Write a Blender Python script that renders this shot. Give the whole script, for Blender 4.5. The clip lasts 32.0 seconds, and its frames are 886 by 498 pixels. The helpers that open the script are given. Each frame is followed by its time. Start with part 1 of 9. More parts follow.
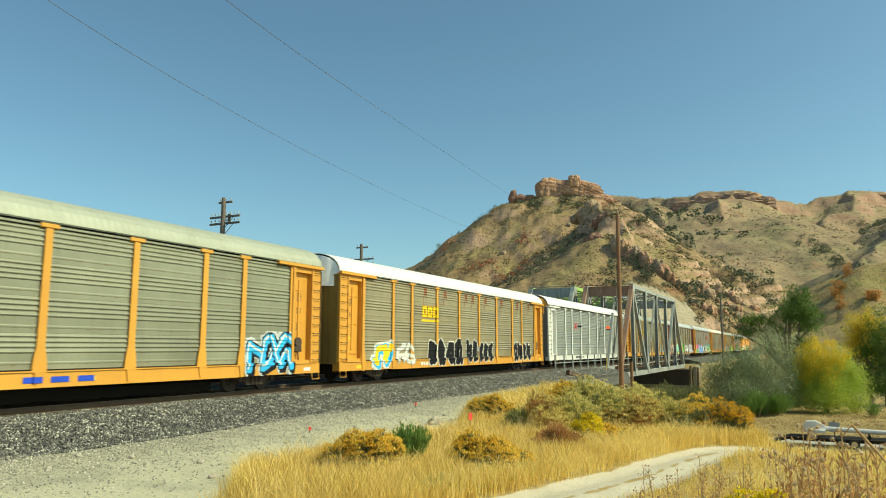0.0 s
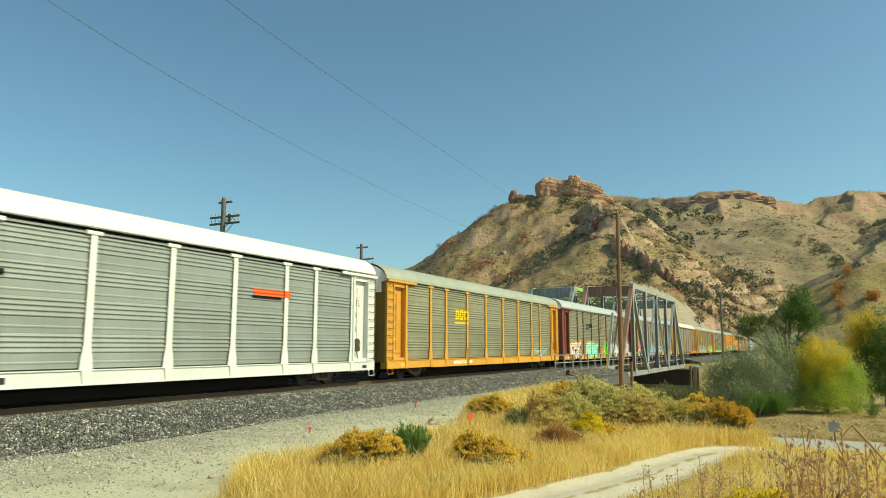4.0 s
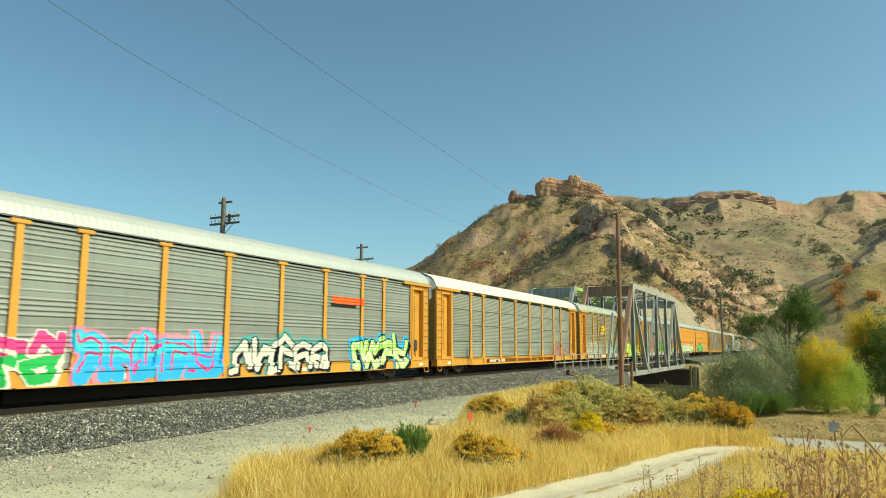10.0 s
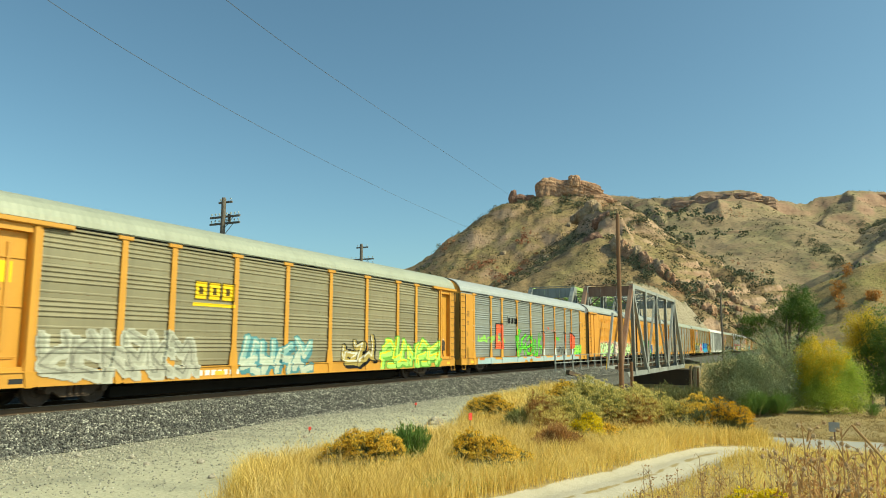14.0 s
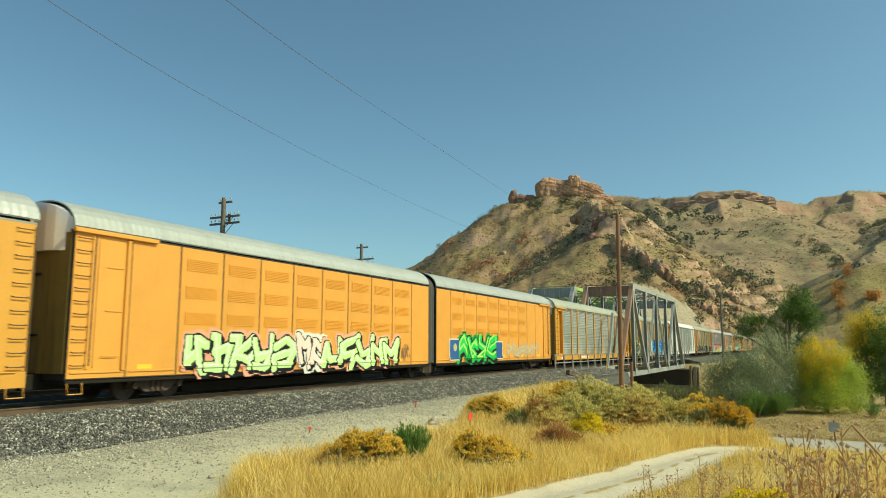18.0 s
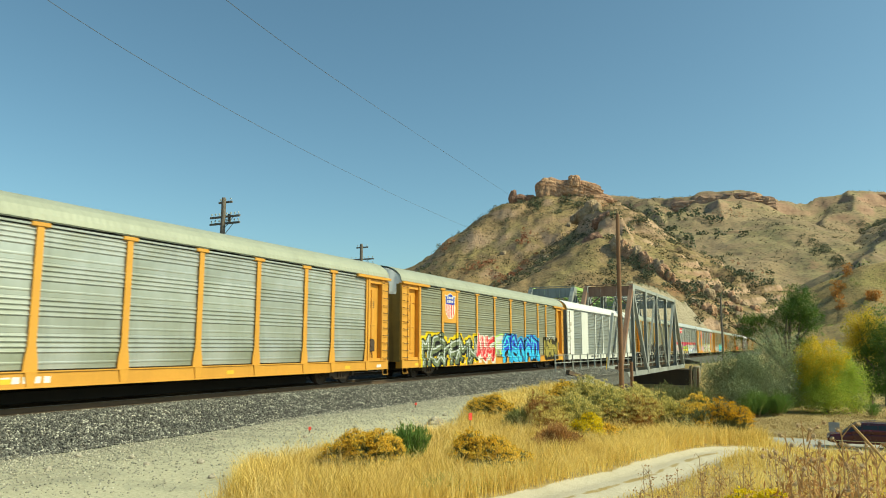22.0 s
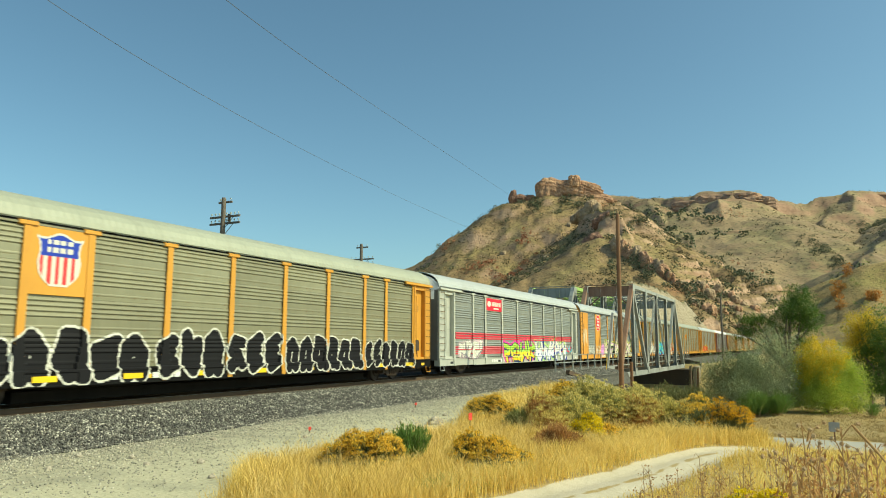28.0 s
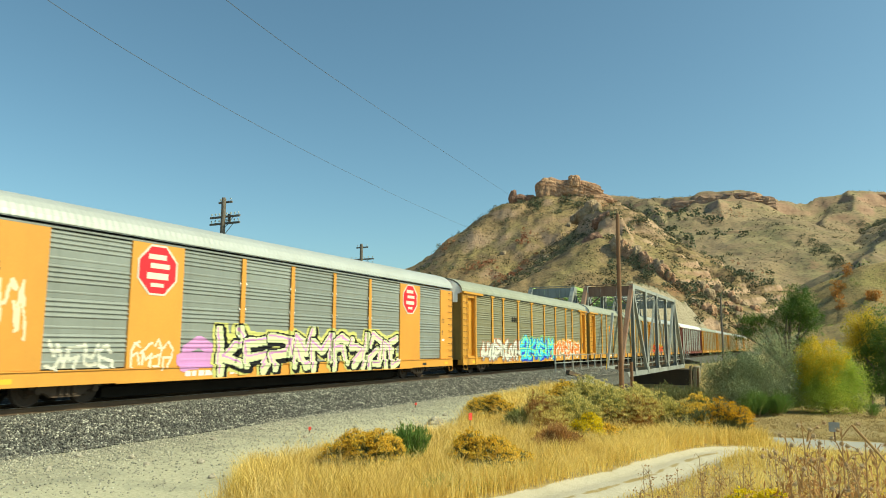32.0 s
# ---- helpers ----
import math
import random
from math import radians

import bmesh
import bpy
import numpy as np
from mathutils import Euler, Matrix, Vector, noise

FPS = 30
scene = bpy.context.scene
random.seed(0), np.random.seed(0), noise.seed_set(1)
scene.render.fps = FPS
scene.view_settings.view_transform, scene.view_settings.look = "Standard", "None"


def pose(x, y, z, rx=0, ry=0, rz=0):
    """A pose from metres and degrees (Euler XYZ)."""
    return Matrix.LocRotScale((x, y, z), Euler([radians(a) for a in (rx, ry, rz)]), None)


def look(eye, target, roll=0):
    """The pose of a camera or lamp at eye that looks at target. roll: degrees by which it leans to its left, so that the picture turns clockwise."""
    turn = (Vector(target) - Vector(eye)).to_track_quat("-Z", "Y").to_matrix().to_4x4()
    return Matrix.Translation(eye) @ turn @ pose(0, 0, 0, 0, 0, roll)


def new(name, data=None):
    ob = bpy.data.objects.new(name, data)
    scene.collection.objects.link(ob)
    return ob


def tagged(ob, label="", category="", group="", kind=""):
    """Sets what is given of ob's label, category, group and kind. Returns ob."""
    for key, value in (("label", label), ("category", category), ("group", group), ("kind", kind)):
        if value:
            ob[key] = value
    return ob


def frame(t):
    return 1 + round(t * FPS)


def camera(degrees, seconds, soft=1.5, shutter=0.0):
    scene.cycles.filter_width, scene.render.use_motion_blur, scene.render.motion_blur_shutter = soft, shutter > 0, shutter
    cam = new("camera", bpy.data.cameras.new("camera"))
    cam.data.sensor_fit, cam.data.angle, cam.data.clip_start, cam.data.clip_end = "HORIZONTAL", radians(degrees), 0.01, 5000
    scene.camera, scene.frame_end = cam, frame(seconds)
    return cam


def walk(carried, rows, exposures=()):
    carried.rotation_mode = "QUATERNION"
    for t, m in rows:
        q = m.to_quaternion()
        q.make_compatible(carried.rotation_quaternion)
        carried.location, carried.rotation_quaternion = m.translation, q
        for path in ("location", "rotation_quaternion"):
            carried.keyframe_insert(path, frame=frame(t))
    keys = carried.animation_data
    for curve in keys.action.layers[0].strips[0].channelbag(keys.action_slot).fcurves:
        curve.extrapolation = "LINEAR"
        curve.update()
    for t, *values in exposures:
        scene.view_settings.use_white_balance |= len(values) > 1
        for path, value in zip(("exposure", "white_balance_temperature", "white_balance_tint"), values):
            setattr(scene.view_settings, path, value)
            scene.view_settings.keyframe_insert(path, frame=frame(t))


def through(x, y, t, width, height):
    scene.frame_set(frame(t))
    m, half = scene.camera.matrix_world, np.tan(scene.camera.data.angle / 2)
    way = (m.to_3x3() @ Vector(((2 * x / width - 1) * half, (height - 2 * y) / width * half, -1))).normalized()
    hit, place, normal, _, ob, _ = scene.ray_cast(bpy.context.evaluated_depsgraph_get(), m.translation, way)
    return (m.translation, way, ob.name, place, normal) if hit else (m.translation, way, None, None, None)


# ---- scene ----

# The eye is 1.62 m over the rail heads; +Y runs along the railway, away; the railway lies to the left (x = -19.47).
EYE = (0.0, 0.0, 1.62)
cam = camera(63.86, 32.0, soft=1.0, shutter=0.18)
VIEW = pose(*EYE, 97.85, 0.0, 26.62) @ pose(0, 0, 0, 0, 0, 0.08)
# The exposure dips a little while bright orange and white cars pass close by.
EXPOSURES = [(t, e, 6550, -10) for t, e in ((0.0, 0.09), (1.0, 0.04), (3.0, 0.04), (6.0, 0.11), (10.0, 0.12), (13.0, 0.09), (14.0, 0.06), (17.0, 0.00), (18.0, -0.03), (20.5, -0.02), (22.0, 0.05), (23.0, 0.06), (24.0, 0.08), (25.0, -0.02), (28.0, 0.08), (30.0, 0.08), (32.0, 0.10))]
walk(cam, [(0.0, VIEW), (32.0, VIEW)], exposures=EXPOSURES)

# ---- light ----
SUN_AZIMUTH, SUN_HEIGHT = 78.0, 41.0            # degrees clockwise from +Y, degrees up
world = bpy.data.worlds.new("sky")
scene.world = world
world.use_nodes = True
wn, wl = world.node_tree.nodes, world.node_tree.links
sky = wn.new("ShaderNodeTexSky")
sky.sky_type, sky.sun_disc = "NISHITA", False
sky.sun_elevation, sky.sun_rotation = radians(SUN_HEIGHT), radians(SUN_AZIMUTH)
sky.altitude, sky.air_density, sky.dust_density, sky.ozone_density = 1400.0, 1.0, 4.2, 1.4
wn["Background"].inputs["Strength"].default_value = 0.142
haze = wn.new("ShaderNodeMix")                   # autumn smoke in the air turns the sky a little towards teal
haze.data_type, haze.blend_type = "RGBA", "MULTIPLY"
haze.inputs[0].default_value, haze.inputs[7].default_value = 1.0, (0.90, 1.02, 0.98, 1.0)
wl.new(sky.outputs[0], haze.inputs[6])
wl.new(haze.outputs[2], wn["Background"].inputs["Color"])
sun_way = Vector((math.sin(radians(SUN_AZIMUTH)) * math.cos(radians(SUN_HEIGHT)),
                  math.cos(radians(SUN_AZIMUTH)) * math.cos(radians(SUN_HEIGHT)), math.sin(radians(SUN_HEIGHT))))
sun = new("sun", bpy.data.lights.new("sun", "SUN"))
sun.data.energy, sun.data.angle, sun.data.color = 5.0, radians(0.53), (1.0, 0.87, 0.64)
sun.matrix_world = look(sun_way * 300, (0, 0, 0))


# ---- materials ----
def shader(name, rough=0.6, metal=0.0, spec=0.5):
    m = bpy.data.materials.new(name)
    m.use_nodes = True
    nt = m.node_tree
    b = nt.nodes["Principled BSDF"]
    b.inputs["Roughness"].default_value, b.inputs["Metallic"].default_value = rough, metal
    b.inputs["Specular IOR Level"].default_value = spec
    return m, nt, b


def node(nt, kind, **sets):
    n = nt.nodes.new(kind)
    for k, v in sets.items():
        n.inputs[k.replace("_", " ")].default_value = v
    return n


def noise_tex(nt, coord, scale, detail=5.0, stretch=None):
    if stretch:
        mp = nt.nodes.new("ShaderNodeMapping")
        mp.inputs["Scale"].default_value = stretch
        nt.links.new(coord, mp.inputs["Vector"])
        coord = mp.outputs[0]
    n = node(nt, "ShaderNodeTexNoise", Scale=scale, Detail=detail, Roughness=0.62)
    nt.links.new(coord, n.inputs["Vector"])
    return n.outputs["Fac"]


def ramp(nt, fac, stops):
    r = nt.nodes.new("ShaderNodeValToRGB")
    el = r.color_ramp.elements
    while len(el) < len(stops):
        el.new(0.5)
    for e, (p, c) in zip(el, stops):
        e.position, e.color = p, (*c, 1.0)
    nt.links.new(fac, r.inputs["Fac"])
    return r.outputs["Color"]


def mix(nt, fac, a, b, kind="MIX"):
    n = nt.nodes.new("ShaderNodeMix")
    n.data_type, n.blend_type = "RGBA", kind
    for sock, val in ((n.inputs[0], fac), (n.inputs[6], a), (n.inputs[7], b)):
        if isinstance(val, (int, float)):
            sock.default_value = val
        elif isinstance(val, tuple):
            sock.default_value = (*val, 1.0)
        else:
            nt.links.new(val, sock)
    return n.outputs[2]


def bump(nt, b, height, strength=0.3, distance=0.02):
    n = node(nt, "ShaderNodeBump", Strength=strength, Distance=distance)
    nt.links.new(height, n.inputs["Height"])
    nt.links.new(n.outputs[0], b.inputs["Normal"])


def tint(c, k):
    return tuple(min(1.0, v * k) for v in c)


def surface(name, base, worn=None, dirt=None, rough=0.6, metal=0.0, scale=3.0, streak=True, grime=0.35, relief=0.15,
            dist=0.01, vary=0.12, spec=0.5):
    """Paint or bare stuff: fine grain, large stains, rain streaks down the face, and a tone of its own for each piece."""
    m, nt, b = shader(name, rough, metal, spec)
    tc = nt.nodes.new("ShaderNodeTexCoord").outputs["Object"]
    worn, dirt = worn or tint(base, 0.75), dirt or tint(base, 0.45)
    big, fine = noise_tex(nt, tc, scale * 0.25), noise_tex(nt, tc, scale * 9)
    col = ramp(nt, big, [(0.32, base), (0.72, worn)])
    if streak:
        st = noise_tex(nt, tc, scale * 1.6, 4.0, (1.0, 1.0, 0.08))
        mask = ramp(nt, st, [(0.5, (0, 0, 0)), (0.75, (grime, grime, grime))])
        col = mix(nt, mask, col, dirt)
    col = mix(nt, ramp(nt, fine, [(0.35, (0, 0, 0)), (0.8, (0.3, 0.3, 0.3))]), col, tint(base, 0.7))
    if vary:
        info = nt.nodes.new("ShaderNodeObjectInfo").outputs["Random"]
        col = mix(nt, 1.0, col, ramp(nt, info, [(0.0, (1 - vary,) * 3), (1.0, (1 + 0 * vary,) * 3)]), "MULTIPLY")
    nt.links.new(col, b.inputs["Base Color"])
    r = node(nt, "ShaderNodeMapRange", To_Min=rough - 0.1, To_Max=min(1.0, rough + 0.15))
    nt.links.new(big, r.inputs["Value"])
    nt.links.new(r.outputs[0], b.inputs["Roughness"])
    bump(nt, b, fine, relief, dist)
    return m


def foliage(name, stops, rough=0.65, through=0.25, scale=0.6, spec=0.25):
    """Leaves and straw: each sliver takes its own tone, large patches shift it, light passes through a little."""
    m, nt, b = shader(name, rough, 0.0, spec)
    isl = nt.nodes.new("ShaderNodeNewGeometry").outputs["Random Per Island"]
    tc = nt.nodes.new("ShaderNodeTexCoord").outputs["Object"]
    big = noise_tex(nt, tc, scale, 3.0)
    add = nt.nodes.new("ShaderNodeMath")
    add.operation = "MULTIPLY_ADD"
    nt.links.new(big, add.inputs[0])
    add.inputs[1].default_value = 0.9
    half = nt.nodes.new("ShaderNodeMath")
    half.operation = "MULTIPLY_ADD"
    nt.links.new(isl, half.inputs[0])
    half.inputs[1].default_value, half.inputs[2].default_value = 0.5, -0.2
    nt.links.new(half.outputs[0], add.inputs[2])
    col = ramp(nt, add.outputs[0], stops)
    nt.links.new(col, b.inputs["Base Color"])
    tr = nt.nodes.new("ShaderNodeBsdfTranslucent")
    nt.links.new(col, tr.inputs["Color"])
    ms = nt.nodes.new("ShaderNodeMixShader")
    ms.inputs[0].default_value = through
    nt.links.new(b.outputs[0], ms.inputs[1])
    nt.links.new(tr.outputs[0], ms.inputs[2])
    nt.links.new(ms.outputs[0], nt.nodes["Material Output"].inputs["Surface"])
    return m


# ---- geometry helpers ----
class Geo:
    """Collects vertices and faces of one mesh."""

    def __init__(self):
        self.v, self.f = [], []

    def add(self, verts, faces):
        k = len(self.v)
        self.v += [tuple(p) for p in verts]
        self.f += [tuple(i + k for i in f) for f in faces]
        return self

    def box(self, x0, x1, y0, y1, z0, z1, c=0.0, turn=None):
        """A block from corner to corner, its edges cut back by c."""
        lo, hi = (min(x0, x1), min(y0, y1), min(z0, z1)), (max(x0, x1), max(y0, y1), max(z0, z1))
        c = min(c, 0.45 * min(h - l for l, h in zip(lo, hi)))
        if c <= 0:
            vs = [((lo, hi)[i][0], (lo, hi)[j][1], (lo, hi)[k][2]) for i in (0, 1) for j in (0, 1) for k in (0, 1)]
            fs = [(0, 1, 3, 2), (4, 6, 7, 5), (0, 4, 5, 1), (2, 3, 7, 6), (0, 2, 6, 4), (1, 5, 7, 3)]
        else:
            vs, idx = [], {}
            for s in ((i, j, k) for i in (0, 1) for j in (0, 1) for k in (0, 1)):
                for a in range(3):
                    p = [hi[q] if s[q] else lo[q] for q in range(3)]
                    for q in range(3):
                        if q != a:
                            p[q] += -c if s[q] else c
                    idx[s, a] = len(vs)
                    vs.append(tuple(p))
            fs = []
            for a in range(3):
                b, d = (a + 1) % 3, (a + 2) % 3
                for sa in (0, 1):
                    def at(sb, sd):
                        s = [0, 0, 0]
                        s[a], s[b], s[d] = sa, sb, sd
                        return tuple(s)
                    q = [idx[at(0, 0), a], idx[at(1, 0), a], idx[at(1, 1), a], idx[at(0, 1), a]]
                    fs.append(tuple(q if sa else q[::-1]))
                    for sb in (0, 1):
                        e = [idx[at(sb, 0), a], idx[at(sb, 1), a], idx[at(sb, 1), b], idx[at(sb, 0), b]]
                        fs.append(tuple(e if sa == sb else e[::-1]))
            for s in ((i, j, k) for i in (0, 1) for j in (0, 1) for k in (0, 1)):
                t = [idx[s, 0], idx[s, 1], idx[s, 2]]
                fs.append(tuple(t if sum(s) % 2 else t[::-1]))
        if turn:
            vs = [turn @ Vector(p) for p in vs]
        return self.add(vs, fs)

    def bar(self, a, b, w, h=None, up=(0, 0, 1), c=0.0):
        """A straight beam from a to b, w wide and h deep."""
        a, b, h = Vector(a), Vector(b), h or w
        d = (b - a)
        side = d.cross(Vector(up))
        side = side.normalized() if side.length > 1e-6 else Vector((1, 0, 0))
        top = side.cross(d).normalized()
        m = Matrix((side, d.normalized(), top)).transposed().to_4x4()
        m.translation = a
        return self.box(-w / 2, w / 2, 0, d.length, -h / 2, h / 2, c, m)

    def tube(self, path, radii, n=8, caps=True):
        path = [Vector(p) for p in path]
        if isinstance(radii, (int, float)):
            radii = [radii] * len(path)
        vs, fs = [], []
        for i, p in enumerate(path):
            d = (path[min(i + 1, len(path) - 1)] - path[max(i - 1, 0)]).normalized()
            s = d.cross(Vector((0.03, 0.02, 1)) if abs(d.z) < 0.97 else Vector((1, 0.02, 0))).normalized()
            t = s.cross(d)
            vs += [p + radii[i] * (math.cos(q) * s + math.sin(q) * t) for q in (2 * math.pi * k / n for k in range(n))]
        for i in range(len(path) - 1):
            fs += [(i * n + k, i * n + (k + 1) % n, (i + 1) * n + (k + 1) % n, (i + 1) * n + k) for k in range(n)]
        if caps:
            fs += [tuple(range(n))[::-1], tuple(range((len(path) - 1) * n, len(path) * n))]
        return self.add(vs, fs)

    def extrude_y(self, profile, y0, y1, closed=True):
        """A profile of (x, z) points drawn out from y0 to y1."""
        n = len(profile)
        vs = [(x, y0, z) for x, z in profile] + [(x, y1, z) for x, z in profile]
        fs = [(i, (i + 1) % n, n + (i + 1) % n, n + i) for i in range(n if closed else n - 1)]
        if closed:
            fs += [tuple(range(n))[::-1], tuple(range(n, 2 * n))]
        return self.add(vs, fs)

    def mesh(self, name, material, smooth=False, fix=True):
        me = bpy.data.meshes.new(name)
        me.from_pydata(self.v, [], self.f)
        if fix:
            bm = bmesh.new()
            bm.from_mesh(me)
            bmesh.ops.recalc_face_normals(bm, faces=bm.faces)
            bm.to_mesh(me)
            bm.free()
        if smooth:
            me.polygons.foreach_set("use_smooth", [True] * len(me.polygons))
        me.materials.append(material)
        return me


def part(name, geo, material=None, parent=None, label="", smooth=False, at=None, fix=True):
    """One mesh object, under a thing or a part if a parent is given. geo: a Geo or a ready mesh."""
    me = geo.mesh(name, material, smooth, fix) if isinstance(geo, Geo) else geo
    ob = new(name, me)
    if parent:
        ob.parent = parent
    if at is not None:
        ob.matrix_basis = at if isinstance(at, Matrix) else Matrix.Translation(at)
    return tagged(ob, label) if label else ob


def quads_mesh(name, quads, material, smooth=False):
    """A mesh of loose four-cornered slivers from an array of shape (n, 4, 3)."""
    n = len(quads)
    me = bpy.data.meshes.new(name)
    me.vertices.add(n * 4)
    me.vertices.foreach_set("co", np.ascontiguousarray(quads, dtype=np.float32).ravel())
    me.loops.add(n * 4)
    me.loops.foreach_set("vertex_index", np.arange(n * 4, dtype=np.int32))
    me.polygons.add(n)
    me.polygons.foreach_set("loop_start", np.arange(0, n * 4, 4, dtype=np.int32))
    me.update(calc_edges=True)
    me.materials.append(material)
    return me


def grid_mesh(name, pts, material, smooth=True):
    """A sheet from an array of shape (rows, columns, 3)."""
    r, c = pts.shape[:2]
    me = bpy.data.meshes.new(name)
    i = np.arange(r * c).reshape(r, c)
    f = np.stack([i[:-1, :-1], i[:-1, 1:], i[1:, 1:], i[1:, :-1]], -1).reshape(-1, 4).astype(np.int32)
    me.vertices.add(r * c)
    me.vertices.foreach_set("co", pts.astype(np.float32).ravel())
    me.loops.add(f.size)
    me.loops.foreach_set("vertex_index", f.ravel())
    me.polygons.add(len(f))
    me.polygons.foreach_set("loop_start", np.arange(0, f.size, 4, dtype=np.int32))
    me.update(calc_edges=True)
    if smooth:
        me.polygons.foreach_set("use_smooth", np.ones(len(f), dtype=bool))
    me.materials.append(material)
    return me


def _hash(i, j, k):
    h = (i.astype(np.int64) * 374761393 + j.astype(np.int64) * 668265263 + k * 2147483647) & 0xFFFFFFFF
    h = ((h ^ (h >> 13)) * 1274126177) & 0xFFFFFFFF
    return ((h ^ (h >> 16)) & 0xFFFF) / 65535.0


def lumps(x, y, scale, seed=0, octaves=4):
    """Smooth noise about 0, within -1 to 1, with lumps of about the given size in metres."""
    x, y = np.asarray(x, float) / scale, np.asarray(y, float) / scale
    out, amp, tot = 0.0, 1.0, 0.0
    for o in range(octaves):
        i, j = np.floor(x), np.floor(y)
        u, v = x - i, y - j
        u, v = u * u * (3 - 2 * u), v * v * (3 - 2 * v)
        k = seed * 7 + o
        a = _hash(i, j, k) * (1 - u) + _hash(i + 1, j, k) * u
        b = _hash(i, j + 1, k) * (1 - u) + _hash(i + 1, j + 1, k) * u
        out = out + amp * (2 * (a * (1 - v) + b * v) - 1)
        tot += amp
        amp *= 0.5
        x, y = x * 2.03 + 5.1, y * 2.03 + 9.7
    return out / tot


def step(a, b, x):
    t = np.clip((np.asarray(x, float) - a) / (b - a), 0, 1)
    return t * t * (3 - 2 * t)


def thing(name, label, category, at=None, group="", kind=""):
    ob = new(name)
    ob.empty_display_size = 0.3
    if at is not None:
        ob.matrix_basis = at if isinstance(at, Matrix) else Matrix.Translation(at)
    return tagged(ob, label, category, group, kind)


# ---- the land ----
TRACK, TRACK_2 = -19.47, -26.2                # centre lines of the two tracks
BRIDGE_0, BRIDGE_1 = 73.9, 117.7              # ends of the truss spans


def ground_z(x, y):
    """Height of the ground: the flat beside the railway, the brow, the river bottom and the bank beyond the bridge."""
    x, y = np.asarray(x, float), np.asarray(y, float)
    brow = np.interp(x, [-60, -16.5, -14.5, -13, -10.5, -7, -5, -2.5, 0, 10], [66, 66, 50, 42, 29, 26, 24.5, 18.5, 15, 14])
    z = -0.70 - 4.5 * step(0, 32, y - brow)
    rail = step(11.5, 7.5, np.abs(x + 23.0))
    z = np.where((y > 60), z + (-6.6 - z) * step(70, 78, y) * step(124, 119.5, y) * step(20, 8, np.abs(x + 22)), z)
    far = step(114, 124, y) * rail
    z = z * (1 - far) - 0.75 * far
    z = z + 0.7 * step(7.5, 1.5, np.hypot(x, y)) + 0.05 * lumps(x, y, 3.0, 1) + 0.35 * lumps(x, y, 25.0, 2) * step(45, 90, y)
    flat = step(53, 56, y) * step(69, 66, y) * step(-14, -9, x)          # the bench that carries the paved road
    return z * (1 - flat) - 5.4 * flat + 2.0 * step(-60, -200, x)


m_ground, nt, b = shader("dry_ground", 0.95, 0, 0.2)
tc = nt.nodes.new("ShaderNodeTexCoord").outputs["Object"]
big, mid, fine, grit = (noise_tex(nt, tc, s, d) for s, d in ((0.25, 5.0), (1.6, 6.0), (14.0, 6.0), (55.0, 3.0)))
soil = ramp(nt, mid, [(0.25, (0.26, 0.19, 0.085)), (0.5, (0.38, 0.28, 0.11)), (0.75, (0.30, 0.24, 0.13))])
soil = mix(nt, ramp(nt, big, [(0.4, (0, 0, 0)), (0.7, (0.6, 0.6, 0.6))]), soil, (0.36, 0.30, 0.18))
pad = ramp(nt, fine, [(0.25, (0.27, 0.26, 0.18)), (0.5, (0.50, 0.47, 0.33)), (0.8, (0.60, 0.56, 0.40))])
pad = mix(nt, ramp(nt, noise_tex(nt, tc, 0.7, 6.0), [(0.48, (0, 0, 0)), (0.66, (0.6, 0.6, 0.6))]), pad, (0.24, 0.235, 0.175))
pad = mix(nt, ramp(nt, grit, [(0.5, (0, 0, 0)), (0.7, (0.5, 0.5, 0.5))]), pad, (0.27, 0.27, 0.23))
way = ramp(nt, mid, [(0.3, (0.47, 0.42, 0.31)), (0.7, (0.56, 0.50, 0.385))])
way = mix(nt, ramp(nt, fine, [(0.45, (0, 0, 0)), (0.8, (0.4, 0.4, 0.4))]), way, (0.34, 0.28, 0.18))
zone = nt.nodes.new("ShaderNodeAttribute")
zone.attribute_name = "zone"
sep = nt.nodes.new("ShaderNodeSeparateColor")
nt.links.new(zone.outputs["Color"], sep.inputs[0])


def ragged(mask):
    a = nt.nodes.new("ShaderNodeMath")
    a.operation = "MULTIPLY_ADD"
    nt.links.new(mid, a.inputs[0])
    a.inputs[1].default_value = 0.9
    nt.links.new(mask, a.inputs[2])
    return ramp(nt, a.outputs[0], [(0.86, (0, 0, 0)), (1.0, (1, 1, 1))])


col = mix(nt, ragged(sep.outputs[0]), soil, pad)
spill = nt.nodes.new("ShaderNodeMath")
spill.operation = "MULTIPLY"
nt.links.new(sep.outputs[2], spill.inputs[0])
nt.links.new(ramp(nt, noise_tex(nt, tc, 9.0, 7.0), [(0.36, (0.15, 0.15, 0.15)), (0.62, (1, 1, 1))]), spill.inputs[1])
col = mix(nt, spill.outputs[0], col, (0.21, 0.205, 0.165))
col = mix(nt, ragged(sep.outputs[1]), col, way)
nt.links.new(col, b.inputs["Base Color"])
bump(nt, b, fine, 0.6, 0.03)

# Centre line and half width of the dirt two-track, from the near flat to the brow.
LANE = [(-7.0, 3.0, 0.95), (-4.6, 8.0, 0.82), (-3.6, 10.8, 0.78), (-3.2, 12.1, 0.78), (-2.72, 13.6, 0.72), (-2.4, 15.6, 0.66), (-2.15, 17.0, 0.6),
        (-1.6, 18.2, 0.6), (0.3, 20.3, 0.8), (3.0, 22.5, 1.0), (9.0, 30.0, 1.2), (16.0, 44.0, 1.4), (22.0, 55.0, 1.6)]


